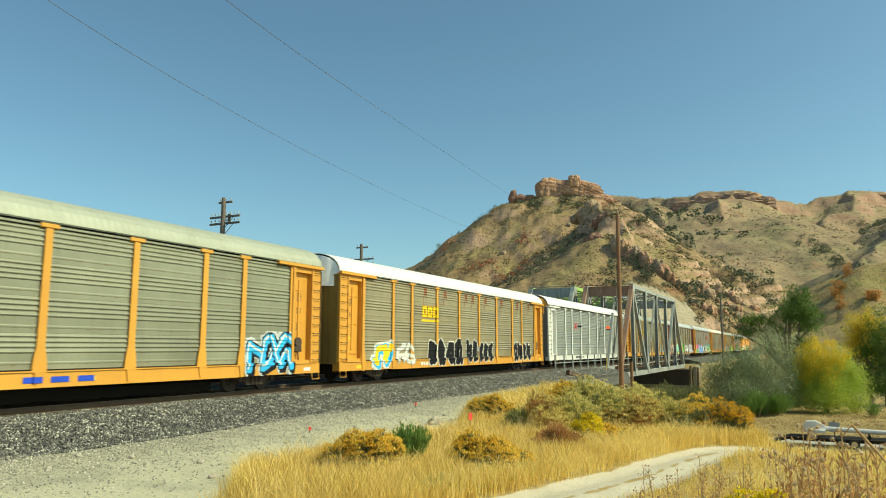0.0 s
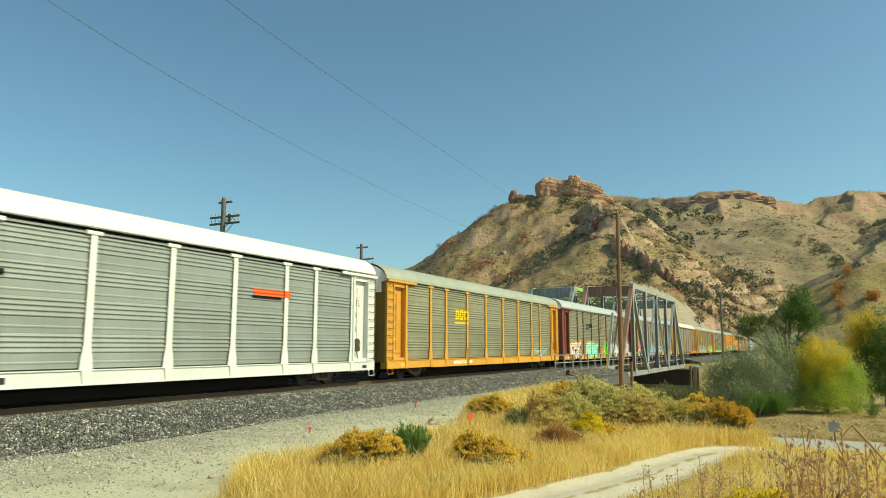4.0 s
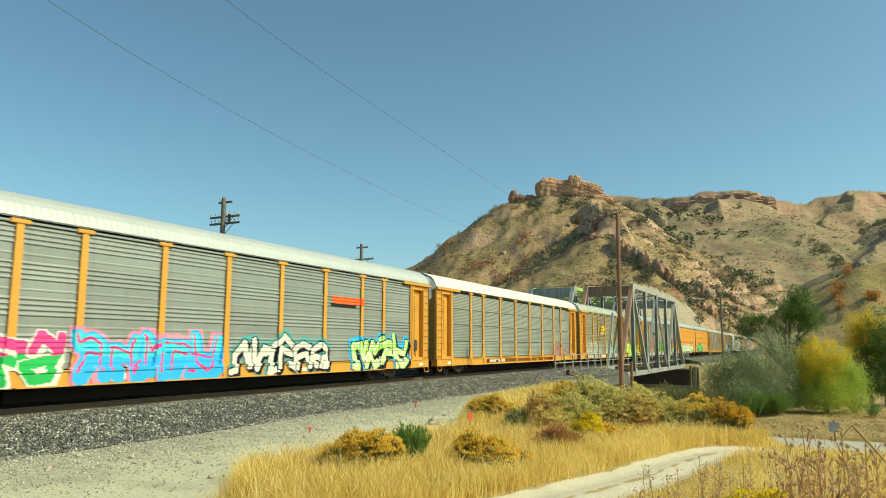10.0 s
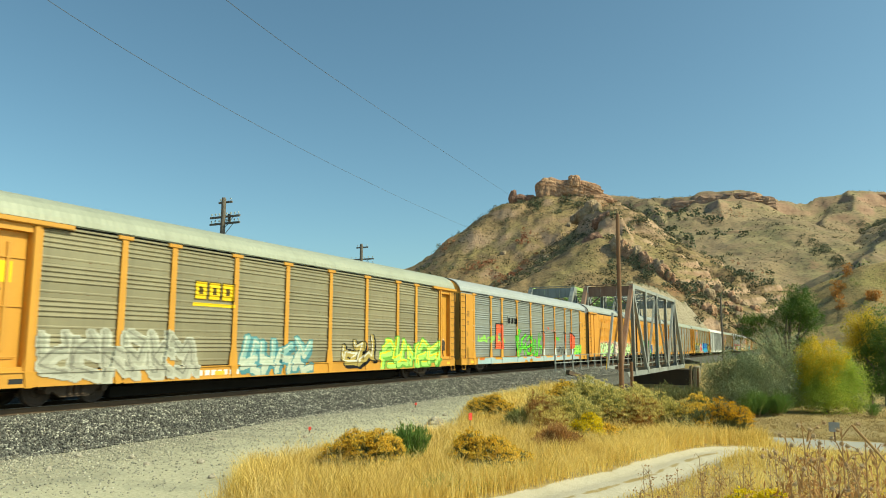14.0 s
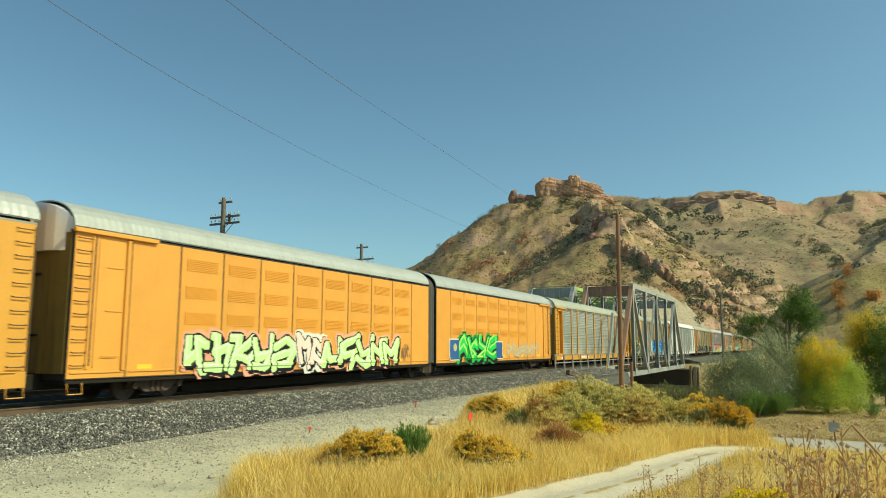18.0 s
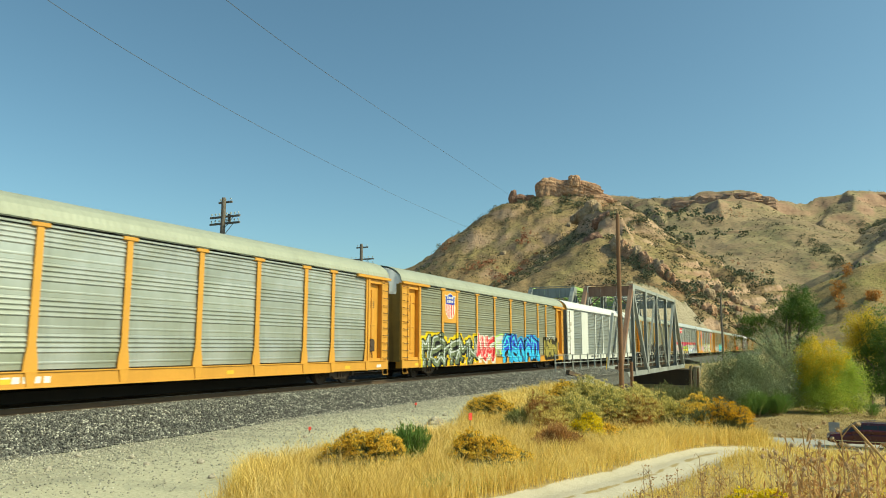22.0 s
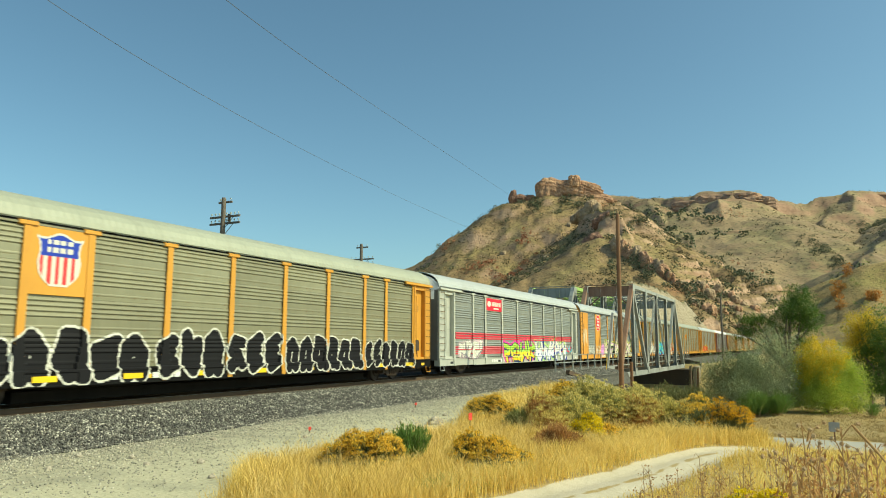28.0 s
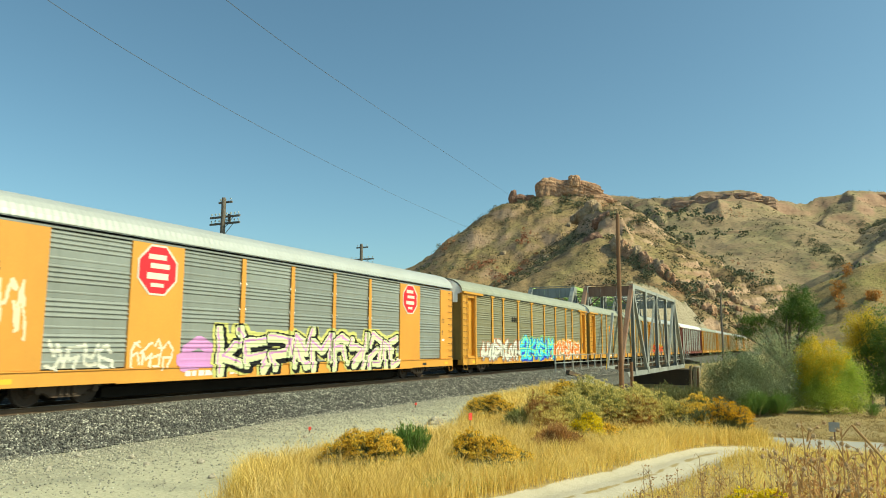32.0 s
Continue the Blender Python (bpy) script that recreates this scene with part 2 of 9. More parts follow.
def lane_gap(x, y):
    """Distance from the lane's centre line, in half widths."""
    best = np.full(np.shape(x), 99.0)
    for (ax, ay, aw), (bx, by, bw) in zip(LANE, LANE[1:]):
        t = np.clip(((x - ax) * (bx - ax) + (y - ay) * (by - ay)) / ((bx - ax) ** 2 + (by - ay) ** 2), 0, 1)
        best = np.minimum(best, np.hypot(x - ax - t * (bx - ax), y - ay - t * (by - ay)) / (aw + t * (bw - aw)))
    return best


def pad_amount(x, y):
    """How much of the ground is the bare gravel flat between the ballast and the grass."""
    edge = np.interp(y, [0, 6, 8.5, 9.5, 10.7, 12.5, 15, 17.7, 20, 21.7, 26, 30, 37, 50], [-5.8, -6.6, -8.1, -8.8, -9.5, -9.5, -9.2, -9.0, -9.3, -10.0, -11.6, -12.6, -14.2, -16.8])
    return step(0.7, -0.7, x - edge + 0.5 * lumps(x, y, 1.5, 5))


def axis_steps(bounds):
    out = []
    for a, b_, n in bounds:
        out += list(np.linspace(a, b_, n, endpoint=False))
    return np.array(out + [bounds[-1][1]])


gx = axis_steps([(-4000, -600, 12), (-600, -80, 26), (-80, -17, 63), (-17, 4, 150), (4, 20, 60), (20, 80, 40), (80, 600, 26), (600, 4000, 12)])
gy = axis_steps([(-4000, -300, 10), (-300, -10, 30), (-10, 6, 40), (6, 30, 170), (30, 70, 110), (70, 180, 80), (180, 600, 40), (600, 4500, 16)])
X, Y = np.meshgrid(gx, gy)
Z = ground_z(X, Y)
gap = lane_gap(X, Y)
Z = Z - 0.05 * step(1.2, 0.8, gap) - 0.04 * np.exp(-((gap - 0.55) / 0.2) ** 2)
me = grid_mesh("ground", np.stack([X, Y, Z], -1), m_ground)
col_attr = me.color_attributes.new("zone", "FLOAT_COLOR", "POINT")
zones = np.zeros((X.size, 4), np.float32)
zones[:, 0] = (pad_amount(X, Y) * step(75, 60, Y) * step(-80, -50, X)).ravel()
rut = np.exp(-(gap / 0.17) ** 2) * 0.7
zones[:, 1] = (np.clip(step(1.25, 0.75, gap) - rut, 0, 1)).ravel()
zones[:, 2] = (step(4.6, 0.0, X - (TRACK + 4.3) + 1.1 * lumps(X, Y, 3.5, 15)) * step(75, 60, Y)).ravel()      # ballast spilt over the flat
zones[:, 3] = 1
col_attr.data.foreach_set("color", zones.ravel())
tagged(new("ground", me), "dry grassy valley ground with pale gravel flat", "ground", kind="structure")


# ---- hills ----
def hill_stuff(name, grass, shade, rock, rock_2, bush, rocky=0.5, patch=0.02, red=None):
    m, nt, b = shader(name, 0.95, 0, 0.15)
    tc = nt.nodes.new("ShaderNodeTexCoord").outputs["Object"]
    big, mid, fine = noise_tex(nt, tc, patch, 6.0), noise_tex(nt, tc, patch * 6, 6.0), noise_tex(nt, tc, patch * 40, 5.0)
    bands = noise_tex(nt, tc, patch * 5, 4.0, (0.25, 0.25, 2.6))
    col = ramp(nt, big, [(0.3, grass), (0.55, tint(grass, 0.85)), (0.75, shade)])
    col = mix(nt, ramp(nt, mid, [(0.48, (0, 0, 0)), (0.70, (0.75, 0.75, 0.75))]), col, shade)
    col = mix(nt, ramp(nt, noise_tex(nt, tc, patch * 2.3, 5.0, (1, 1, 1.6)), [(0.46, (0, 0, 0)), (0.62, (0.65, 0.65, 0.65))]), col, (grass[0] * 0.84, grass[1] * 1.0, grass[2] * 0.82))
    if red:
        col = mix(nt, ramp(nt, noise_tex(nt, tc, patch * 1.7, 5.0, (1, 1, 2.0)), [(0.60, (0, 0, 0)), (0.70, (0.8, 0.8, 0.8))]), col, red)
    col = mix(nt, ramp(nt, noise_tex(nt, tc, patch * 16, 6.0), [(0.50, (0, 0, 0)), (0.66, (0.7, 0.7, 0.7))]), col, tint(shade, 0.7))
    col = mix(nt, ramp(nt, fine, [(0.54, (0, 0, 0)), (0.64, (0.75, 0.75, 0.75))]), col, bush)
    geo_n = nt.nodes.new("ShaderNodeNewGeometry")
    sepx = nt.nodes.new("ShaderNodeSeparateXYZ")
    nt.links.new(geo_n.outputs["Normal"], sepx.inputs[0])
    rk = ramp(nt, bands, [(0.3, rock), (0.5, rock_2), (0.7, tint(rock, 0.8))])
    rk = mix(nt, ramp(nt, fine, [(0.4, (0, 0, 0)), (0.75, (0.5, 0.5, 0.5))]), rk, tint(rock, 0.5))
    steep = ramp(nt, sepx.outputs[2], [(max(0.0, rocky - 0.12), (1, 1, 1)), (rocky + 0.08, (0, 0, 0))])
    col = mix(nt, steep, col, rk)
    nt.links.new(col, b.inputs["Base Color"])
    bump(nt, b, fine, 0.8, 1.2)
    return m


def ridge_height(x, y, line, slope, cliff=(0, 0, 0), bend=1.0):
    """Height of a hill under a ridge line of (bearing, distance, height) points: the crest falls off to both sides."""
    pts = [(d * math.sin(radians(a)), d * math.cos(radians(a)), z) for a, d, z in line]
    best = np.full(x.shape, -1e3)
    for (ax, ay, az), (bx, by, bz) in zip(pts, pts[1:]):
        t = np.clip(((x - ax) * (bx - ax) + (y - ay) * (by - ay)) / ((bx - ax) ** 2 + (by - ay) ** 2), 0, 1)
        gap_ = np.hypot(x - ax - t * (bx - ax), y - ay - t * (by - ay))
        top = az + t * (bz - az)
        deep, wide, low = cliff                   # a rock band right under the crest, where it stands high enough
        best = np.maximum(best, top - slope * gap_ ** bend - deep * step(0, wide, gap_) * step(low, low * 1.12 + 1, top))
    return best


def hill(name, bearings, reach, shape, material, label, rough_z, lump, seed, cols, rows, strata=None, foot_z=-6.0):
    """A hill's surface over a fan of bearings and distances, with gullies, lumps and tilted rock beds. Returns its points and its height as a function."""
    def height(x, y):
        wx, wy = x + 0.30 * lump * lumps(x, y, lump * 0.7, seed + 20), y + 0.30 * lump * lumps(x, y, lump * 0.7, seed + 21)
        z = shape(wx, wy)
        body = np.clip((z - foot_z) / 12, 0, 1)
        ripple = 0.55 - np.abs(lumps(x, y, lump * 0.8, seed, 4)) * 2
        z = z + body * (rough_z * 0.7 * lumps(x, y, lump, seed + 1) + rough_z * 0.5 * ripple + rough_z * 0.16 * lumps(x, y, lump * 0.16, seed + 2, 3))
        if strata:                                # beds that dip across the slope and weather into ledges
            period, dip_x, dip_y, depth, where = strata
            q = (z + dip_x * x + dip_y * y + 3.0 * lumps(x, y, lump * 0.5, seed + 6)) / period
            f = q - np.floor(q)
            z = z + depth * where(x, y, z) * (step(0.30, 0.55, f) - f)
        z = np.minimum(z, -1.6 + 1.5 * np.maximum(0, np.abs(x + 23.0) - 8.5) + 1.2 * np.maximum(0, y - 330))     # the railway's cutting
        return np.maximum(z, foot_z - 2)
    A, D = np.meshgrid(radians(1) * np.linspace(bearings[0], bearings[1], cols), np.linspace(0, 1, rows) ** 1.1 * (reach[1] - reach[0]) + reach[0], indexing="xy")
    x, y = D * np.sin(A), D * np.cos(A)
    z = height(x, y)
    ob = new(name, grid_mesh(name, np.stack([x, y, z], -1), material, smooth=False))
    tagged(ob, label, "hill", kind="structure")
    return x, y, z, height


# Far grass is kept light: haze in the air is put into its colour.
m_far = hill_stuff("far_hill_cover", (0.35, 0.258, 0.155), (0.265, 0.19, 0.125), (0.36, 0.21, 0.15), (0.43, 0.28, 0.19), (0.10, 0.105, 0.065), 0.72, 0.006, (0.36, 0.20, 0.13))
m_main = hill_stuff("hillside_cover", (0.345, 0.24, 0.125), (0.22, 0.15, 0.085), (0.42, 0.26, 0.17), (0.50, 0.35, 0.24), (0.055, 0.06, 0.035), 0.68, 0.014, (0.34, 0.17, 0.09))
m_right = hill_stuff("near_hill_cover", (0.46, 0.335, 0.155), (0.33, 0.24, 0.12), (0.30, 0.23, 0.16), (0.36, 0.29, 0.2), (0.10, 0.11, 0.05), 0.6, 0.05)
m_cut = hill_stuff("cut_bank_cover", (0.32, 0.27, 0.165), (0.21, 0.18, 0.105), (0.38, 0.32, 0.22), (0.46, 0.39, 0.28), (0.13, 0.13, 0.07), 0.82, 0.06)

FAR = [(-30, 1500, 210), (-16.7, 1500, 300), (-14.0, 1400, 296), (-11.0, 1350, 278), (-7.8, 1300, 256), (-6.9, 1285, 258), (-6.5, 1280, 265), (-4.3, 1280, 268),
       (-2.9, 1280, 259), (-2.0, 1290, 250), (0.6, 1330, 243), (1.7, 1350, 253), (2.9, 1380, 258), (3.2, 1380, 265), (5.8, 1400, 265), (12.9, 1500, 254), (20, 1600, 209), (40, 1700, 150)]
MAIN = [(-47, 650, -4), (-41.4, 640, 10), (-36.7, 640, 27), (-33.2, 640, 52), (-30.5, 640, 70), (-28.6, 640, 80), (-25.9, 630, 94), (-23.6, 630, 104), (-21.3, 620, 126),
        (-20.7, 620, 132), (-19.4, 620, 132), (-18.8, 620, 134), (-18.0, 620, 136), (-16.7, 620, 136), (-16.0, 620, 138), (-14.9, 620, 136), (-13.9, 620, 132),
        (-13.2, 620, 130), (-11.9, 610, 110), (-9.8, 590, 94), (-6.1, 560, 68), (-3.8, 540, 55), (-2.0, 520, 42), (0.1, 500, 24), (2.9, 480, 6)]
NEAR = [(-0.2, 240, 0), (0.25, 237, 9), (0.6, 233, 16), (1.2, 231, 18.5), (2.3, 225, 21.7), (3.1, 220, 23), (5.5, 215, 23.6), (8.2, 215, 26), (12.7, 220, 30), (20, 240, 32), (40, 260, 35)]
NEAR_FOOT = [(1.5, 190, 4), (4.0, 180, 9), (8.0, 175, 12), (14, 175, 14), (22, 190, 16)]
CUT = [(-13.5, 205, 18), (-12.0, 230, 22), (-10.0, 276, 25), (-8.7, 318, 24), (-7.9, 350, 19), (-7.0, 395, 13), (-6.2, 445, 7)]
SPURLINE = [(-14.9, 560, 98), (-14.6, 500, 96), (-14.0, 470, 90), (-13.0, 440, 84), (-12.4, 425, 68), (-10.7, 400, 50), (-8.7, 385, 37), (-7.1, 400, 26), (-5.2, 430, 15), (-3.3, 460, 6)]
FAR_RIBS = [[(-4.5, 1270, 262), (-4.0, 1100, 170), (-3.2, 900, 80), (-2.4, 720, 20)], [(3.2, 1370, 258), (2.2, 1150, 165), (1.0, 950, 90), (-0.2, 760, 22)],
            [(-10.5, 1330, 270), (-9.5, 1100, 160), (-8.3, 900, 85), (-7.0, 720, 30)], [(9.0, 1420, 258), (6.6, 1150, 180), (4.4, 900, 110), (2.8, 700, 40)]]


def far_shape(x, y):
    z = ridge_height(x, y, FAR, 0.42, (20, 34, 215))
    for rib in FAR_RIBS:
        z = np.maximum(z, ridge_height(x, y, rib, 0.50))
    return z


def main_shape(x, y):
    z = ridge_height(x, y, MAIN, 0.72, (0, 1, 0))
    z = np.maximum(z, ridge_height(x, y, SPURLINE, 0.62, (9, 7, 60)))
    return z


def bedrock(x, y, z):
    """Where the beds crop out: along the crest, on the spur and in patches."""
    bearing = np.degrees(np.arctan2(x, y))
    return np.clip(step(122, 138, z) * 0.25 + step(-14.6, -12.8, bearing) * (0.22 + 0.6 * lumps(x, y, 45, 70)) + 0.6 * step(0.0, 0.4, lumps(x, y, 70, 71)), 0, 1)


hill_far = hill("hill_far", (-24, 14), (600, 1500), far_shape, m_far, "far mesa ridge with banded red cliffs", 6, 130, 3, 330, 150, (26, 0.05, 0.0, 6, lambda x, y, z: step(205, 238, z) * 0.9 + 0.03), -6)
hill_main = hill("hill_main", (-46, 4), (225, 720), main_shape, m_main, "tall dry hill with red rock crown and rocky spur", 3.6, 52, 11, 520, 250, (8.5, -0.30, 0.12, 5.0, bedrock), -6)
hill_near = hill("hill_near", (-2.5, 22), (125, 330), lambda x, y: np.maximum(ridge_height(x, y, NEAR, 0.60), ridge_height(x, y, NEAR_FOOT, 0.32)), m_right, "low brown hill with autumn scrub", 1.0, 20, 31, 200, 90)
hill_cut = hill("cut_bank", (-15, -4), (150, 470), lambda x, y: ridge_height(x, y, CUT, 0.9), m_cut, "pale rocky cut bank behind the bridge", 1.4, 11, 41, 150, 80, (2.2, 0.2, 0.0, 1.0, lambda x, y, z: 0.7), -3)


# Bare rock standing out of the hills: the crown, the teeth of the spur, the red cliff and the mesa's rim.
def rock_stuff(name, a, b, c):
    m, nt, bs = shader(name, 0.95, 0, 0.15)
    tc = nt.nodes.new("ShaderNodeTexCoord").outputs["Object"]
    bands, mid, fine = noise_tex(nt, tc, 0.35, 5.0, (0.35, 0.35, 2.4)), noise_tex(nt, tc, 0.18, 5.0), noise_tex(nt, tc, 1.3, 6.0)
    col = ramp(nt, bands, [(0.30, a), (0.45, b), (0.60, a), (0.75, c)])
    col = mix(nt, ramp(nt, mid, [(0.45, (0, 0, 0)), (0.7, (0.6, 0.6, 0.6))]), col, c)
    col = mix(nt, ramp(nt, fine, [(0.5, (0, 0, 0)), (0.7, (0.6, 0.6, 0.6))]), col, tint(a, 0.45))
    nt.links.new(col, bs.inputs["Base Color"])
    bump(nt, bs, fine, 0.9, 0.8)
    return m


m_redrock = rock_stuff("red_sandstone", (0.46, 0.26, 0.16), (0.56, 0.36, 0.23), (0.33, 0.18, 0.115))
m_darkrock = rock_stuff("dark_red_sandstone", (0.26, 0.145, 0.105), (0.35, 0.21, 0.15), (0.17, 0.10, 0.075))
m_tanrock = rock_stuff("tan_sandstone", (0.38, 0.27, 0.175), (0.46, 0.35, 0.235), (0.26, 0.175, 0.115))
m_mesa = rock_stuff("mesa_sandstone", (0.36, 0.22, 0.155), (0.43, 0.29, 0.20), (0.27, 0.165, 0.12))


def crag(x, y, z, wide, deep, tall, seed, material, label, tilt=0.0, turn=0.0, detail=4, dip=0.25, boxy=3.2, wild=1.0):
    bm = bmesh.new()
    bmesh.ops.create_icosphere(bm, subdivisions=detail, radius=1.0)
    for v in bm.verts:
        d = v.co.normalized()
        r = (abs(d.x) ** boxy + abs(d.y) ** boxy + abs(d.z) ** boxy) ** (-1 / boxy)
        big = noise.fractal(d * 1.4 + Vector((seed * 3.1, 0, 0)), 1.0, 2.0, 4)
        q = Vector((d.x * r * wide / 2, d.y * r * deep / 2, d.z * r * tall * 0.62))
        bed = (q.z + dip * q.x) / (tall * 0.17) + 0.5 * big
        f = bed - math.floor(bed)
        crack = abs(noise.noise(Vector((q.x / tall * 3.2, q.y / tall * 3.2, seed))))
        k = 1 + 0.19 * wild * big + 0.06 * (0.5 - abs(f - 0.5) * 2) - 0.16 * max(0.0, 0.18 - crack) / 0.18
        v.co = Vector((q.x * k, q.y * k, q.z * (1 + 0.22 * wild * big)))
    me = bpy.data.meshes.new("rock_crag")
    bm.to_mesh(me)
    bm.free()
    me.materials.append(material)
    return tagged(part("rock_crag", me, None, None, label, at=pose(x, y, z + tall * 0.42, 0, tilt, turn)), category="rock", group="rock outcrops")


RED_L, TAN_L = "banded red sandstone crag on the hill", "pale tan sandstone block on the slope"
CROWN_L, TOOTH_L, GREY_L = "banded red sandstone crown of the hill", "dark rock tooth on the ridge", "jagged grey tan tooth on the spur"
crag(-190, 589, 127, 26, 13, 21, 1, m_redrock, "blunt red sandstone crown of the hill", 0, 18, 5, 0.15, 2.6, 0.8)
crag(-166, 596, 130, 44, 12, 15, 2, m_redrock, CROWN_L, 9, 18, 5, 0.3, 2.3, 0.8)
crag(-150, 601, 124, 30, 10, 9, 11, m_redrock, CROWN_L, 8, 18, 4, 0.3, 2.3)
crag(-169, 592, 139, 13, 9, 11, 3, m_redrock, "rounded knob on the sandstone crown", 0, 18, 4, 0.2, 2.2)
crag(-221, 578, 127, 9, 7, 12, 4, m_darkrock, TOOTH_L, 14, 0, 4, 0.3, 1.6, 1.3)
crag(-215, 580, 127, 13, 8, 8, 5, m_darkrock, TOOTH_L, 8, 0, 4, 0.3, 2.0)
crag(-206, 583, 128, 11, 8, 6, 13, m_darkrock, TOOTH_L, 4, 0, 4, 0.3, 2.2)
for k, (x, y, z, w, h) in enumerate(((-124.5, 474, 89, 9, 12), (-120, 472, 86, 8, 12), (-130, 476, 88, 9, 9), (-136, 480, 88, 9, 6), (-116, 468, 83, 7, 10))):
    crag(x, y, z, w, w * 0.9, h, 6 + 30 * k, m_tanrock, GREY_L, (8, 12, 4, 3, 14)[k], 25 * k, 4, 0.4, 2.6, 1.3)
for k, (x, y, z, w, h) in enumerate(((-103.5, 432, 75, 9, 9), (-109, 434, 75, 8, 6), (-98.5, 428, 71, 7, 7))):
    crag(x, y, z, w, w, h, 8 + 40 * k, m_darkrock, TOOTH_L, 6 * k, 30 * k, 4, 0.4, 2.6, 1.2)
# The cliff's shade is put into its colour with the darker rock.
crag(-107, 415, 49, 19, 13, 19, 9, m_darkrock, "dark red cliff under the spur", 14, -20, 5, 0.5, 2.6)
crag(-97, 408, 44, 17, 12, 18, 10, m_darkrock, "dark red cliff under the spur", 12, -20, 5, 0.5, 2.6)
for k in range(12):                               # upright red fins stepping down the spur
    f = k / 11
    x, y = -91 + 34 * f, 400 - 22 * f
    z = float(hill_main[3](np.array([x]), np.array([y]))[0])
    crag(x, y, z - 3.2, 6.2 - 0.9 * (k % 3), 9, 9.5 - 1.3 * (k % 4), 20 + k, m_redrock if k % 4 else m_tanrock, RED_L, 12, 20 + 9 * (k % 3), 4, 0.6, 3.0, 1.2)
rng_c = random.Random(31)
for k in range(44):
    f = rng_c.random()
    x = -52 + 44 * f + rng_c.uniform(-8, 8)
    y = 386 - 26 * f + rng_c.uniform(-26, 22)
    z = float(hill_main[3](np.array([x]), np.array([y]))[0])
    w = rng_c.uniform(2.2, 6.0)
    crag(x, y, z - 0.4 * w, w, w * rng_c.uniform(0.6, 1.0), w * rng_c.uniform(0.7, 1.2), 40 + k, rng_c.choice((m_tanrock, m_tanrock, m_redrock)), TAN_L, rng_c.uniform(-15, 15), rng_c.uniform(0, 180), 3)
for k in range(16):
    x, y = rng_c.uniform(-230, -110), rng_c.uniform(430, 560)
    z = float(hill_main[3](np.array([x]), np.array([y]))[0])
    w = rng_c.uniform(2.0, 5.0)
    crag(x, y, z - 0.4 * w, w, w, w, 90 + k, m_tanrock, TAN_L, 0, rng_c.uniform(0, 180), 3)
for k, (x, y, z, w, d, h) in enumerate(((-155, 1262, 222, 66, 40, 26), (-118, 1266, 226, 70, 40, 29), (-84, 1264, 227, 70, 40, 28), (-54, 1258, 220, 58, 36, 25), (84, 1372, 232, 76, 40, 22), (134, 1384, 234, 86, 40, 22), (180, 1400, 234, 86, 40, 22))):
    crag(x, y, z, w, d, h, 120 + k, m_mesa, "banded red cliff on the far mesa rim", 0, 8 * (k % 2), 4, 0.03, 6.0, 0.35)
# ---- the railway ----
m_ballast = surface("ballast_bed", (0.075, 0.072, 0.062), (0.11, 0.105, 0.09), (0.04, 0.04, 0.036), 0.95, scale=6, streak=False, relief=0.9, dist=0.05, vary=0)
# Near-black ballast: the shade under the train is put into its colour.
m_shade_bed = surface("shaded_ballast", (0.022, 0.019, 0.015), (0.034, 0.029, 0.022), (0.012, 0.011, 0.01), 0.97, scale=6, streak=False, relief=0.9, dist=0.05, vary=0, spec=0.1)
m_rail = surface("rusty_rail", (0.11, 0.07, 0.042), (0.16, 0.105, 0.065), (0.07, 0.05, 0.04), 0.7, 0.3, 6, False)
m_railtop = surface("worn_rail_head", (0.30, 0.28, 0.26), None, None, 0.5, 0.6, 6, False)
m_tie = surface("old_tie_wood", (0.06, 0.045, 0.032), (0.10, 0.078, 0.055), (0.06, 0.05, 0.04), 0.9, 0, 5, False, relief=0.5)


def railway(name, xc, label, separate):
    track = thing(name, label, "railway track", (xc, 0, 0), kind="structure")
    for y0, y1, h in ((-150, 69, 0), (122.5, 1500, 0)):
        prof = [(-2.0, -0.21), (2.0, -0.21), (4.5, -0.72), (4.8, -1.6), (-4.8, -1.6), (-4.5, -0.72)]
        part("ballast_bed", Geo().extrude_y(prof, y0, y1), m_ballast if separate else m_shade_bed, track, "dark grey crushed stone ballast")
        part("ballast_crib", Geo().box(-2.3, 0.95, y0, y1, -0.32, -0.205), m_shade_bed, track, "stones between the rails, darkened for the shade under the cars")
    rail = [(-0.075, -0.18), (0.075, -0.18), (0.075, -0.165), (0.012, -0.145), (0.012, -0.045), (0.036, -0.035), (0.036, -0.004),
            (-0.036, -0.004), (-0.036, -0.035), (-0.012, -0.045), (-0.012, -0.145), (-0.075, -0.165)]
    for sx in (-0.7525, 0.7525):
        part("rail", Geo().extrude_y([(x + sx, z) for x, z in rail], -150, 1500), m_rail, track)
        part("rail_head", Geo().box(sx - 0.033, sx + 0.033, -150, 1500, -0.004, 0.0), m_railtop, track, "polished running surface")
    tie = Geo().box(-1.3, 1.3, -0.11, 0.11, -0.36, -0.183, 0.015).mesh("tie", m_tie)
    rng = random.Random(5)
    far = Geo()
    for k in range(-40, 300):
        y = k * 0.53
        if separate and -8 < y < 69:
            part("tie", tie, None, track, at=pose(rng.uniform(-0.05, 0.05), y, rng.uniform(-0.012, 0.008), 0, 0, rng.uniform(-1, 1)))
        else:
            far.box(-1.3, 1.3, y - 0.11, y + 0.11, -0.36, -0.183)
    tagged(part("tie_rest", far, m_tie, track), kind="stuff")
    return track


railway("railway_near", TRACK, "single railway track on dark grey ballast", True)
railway("railway_far", TRACK_2, "second railway track behind the first", False)

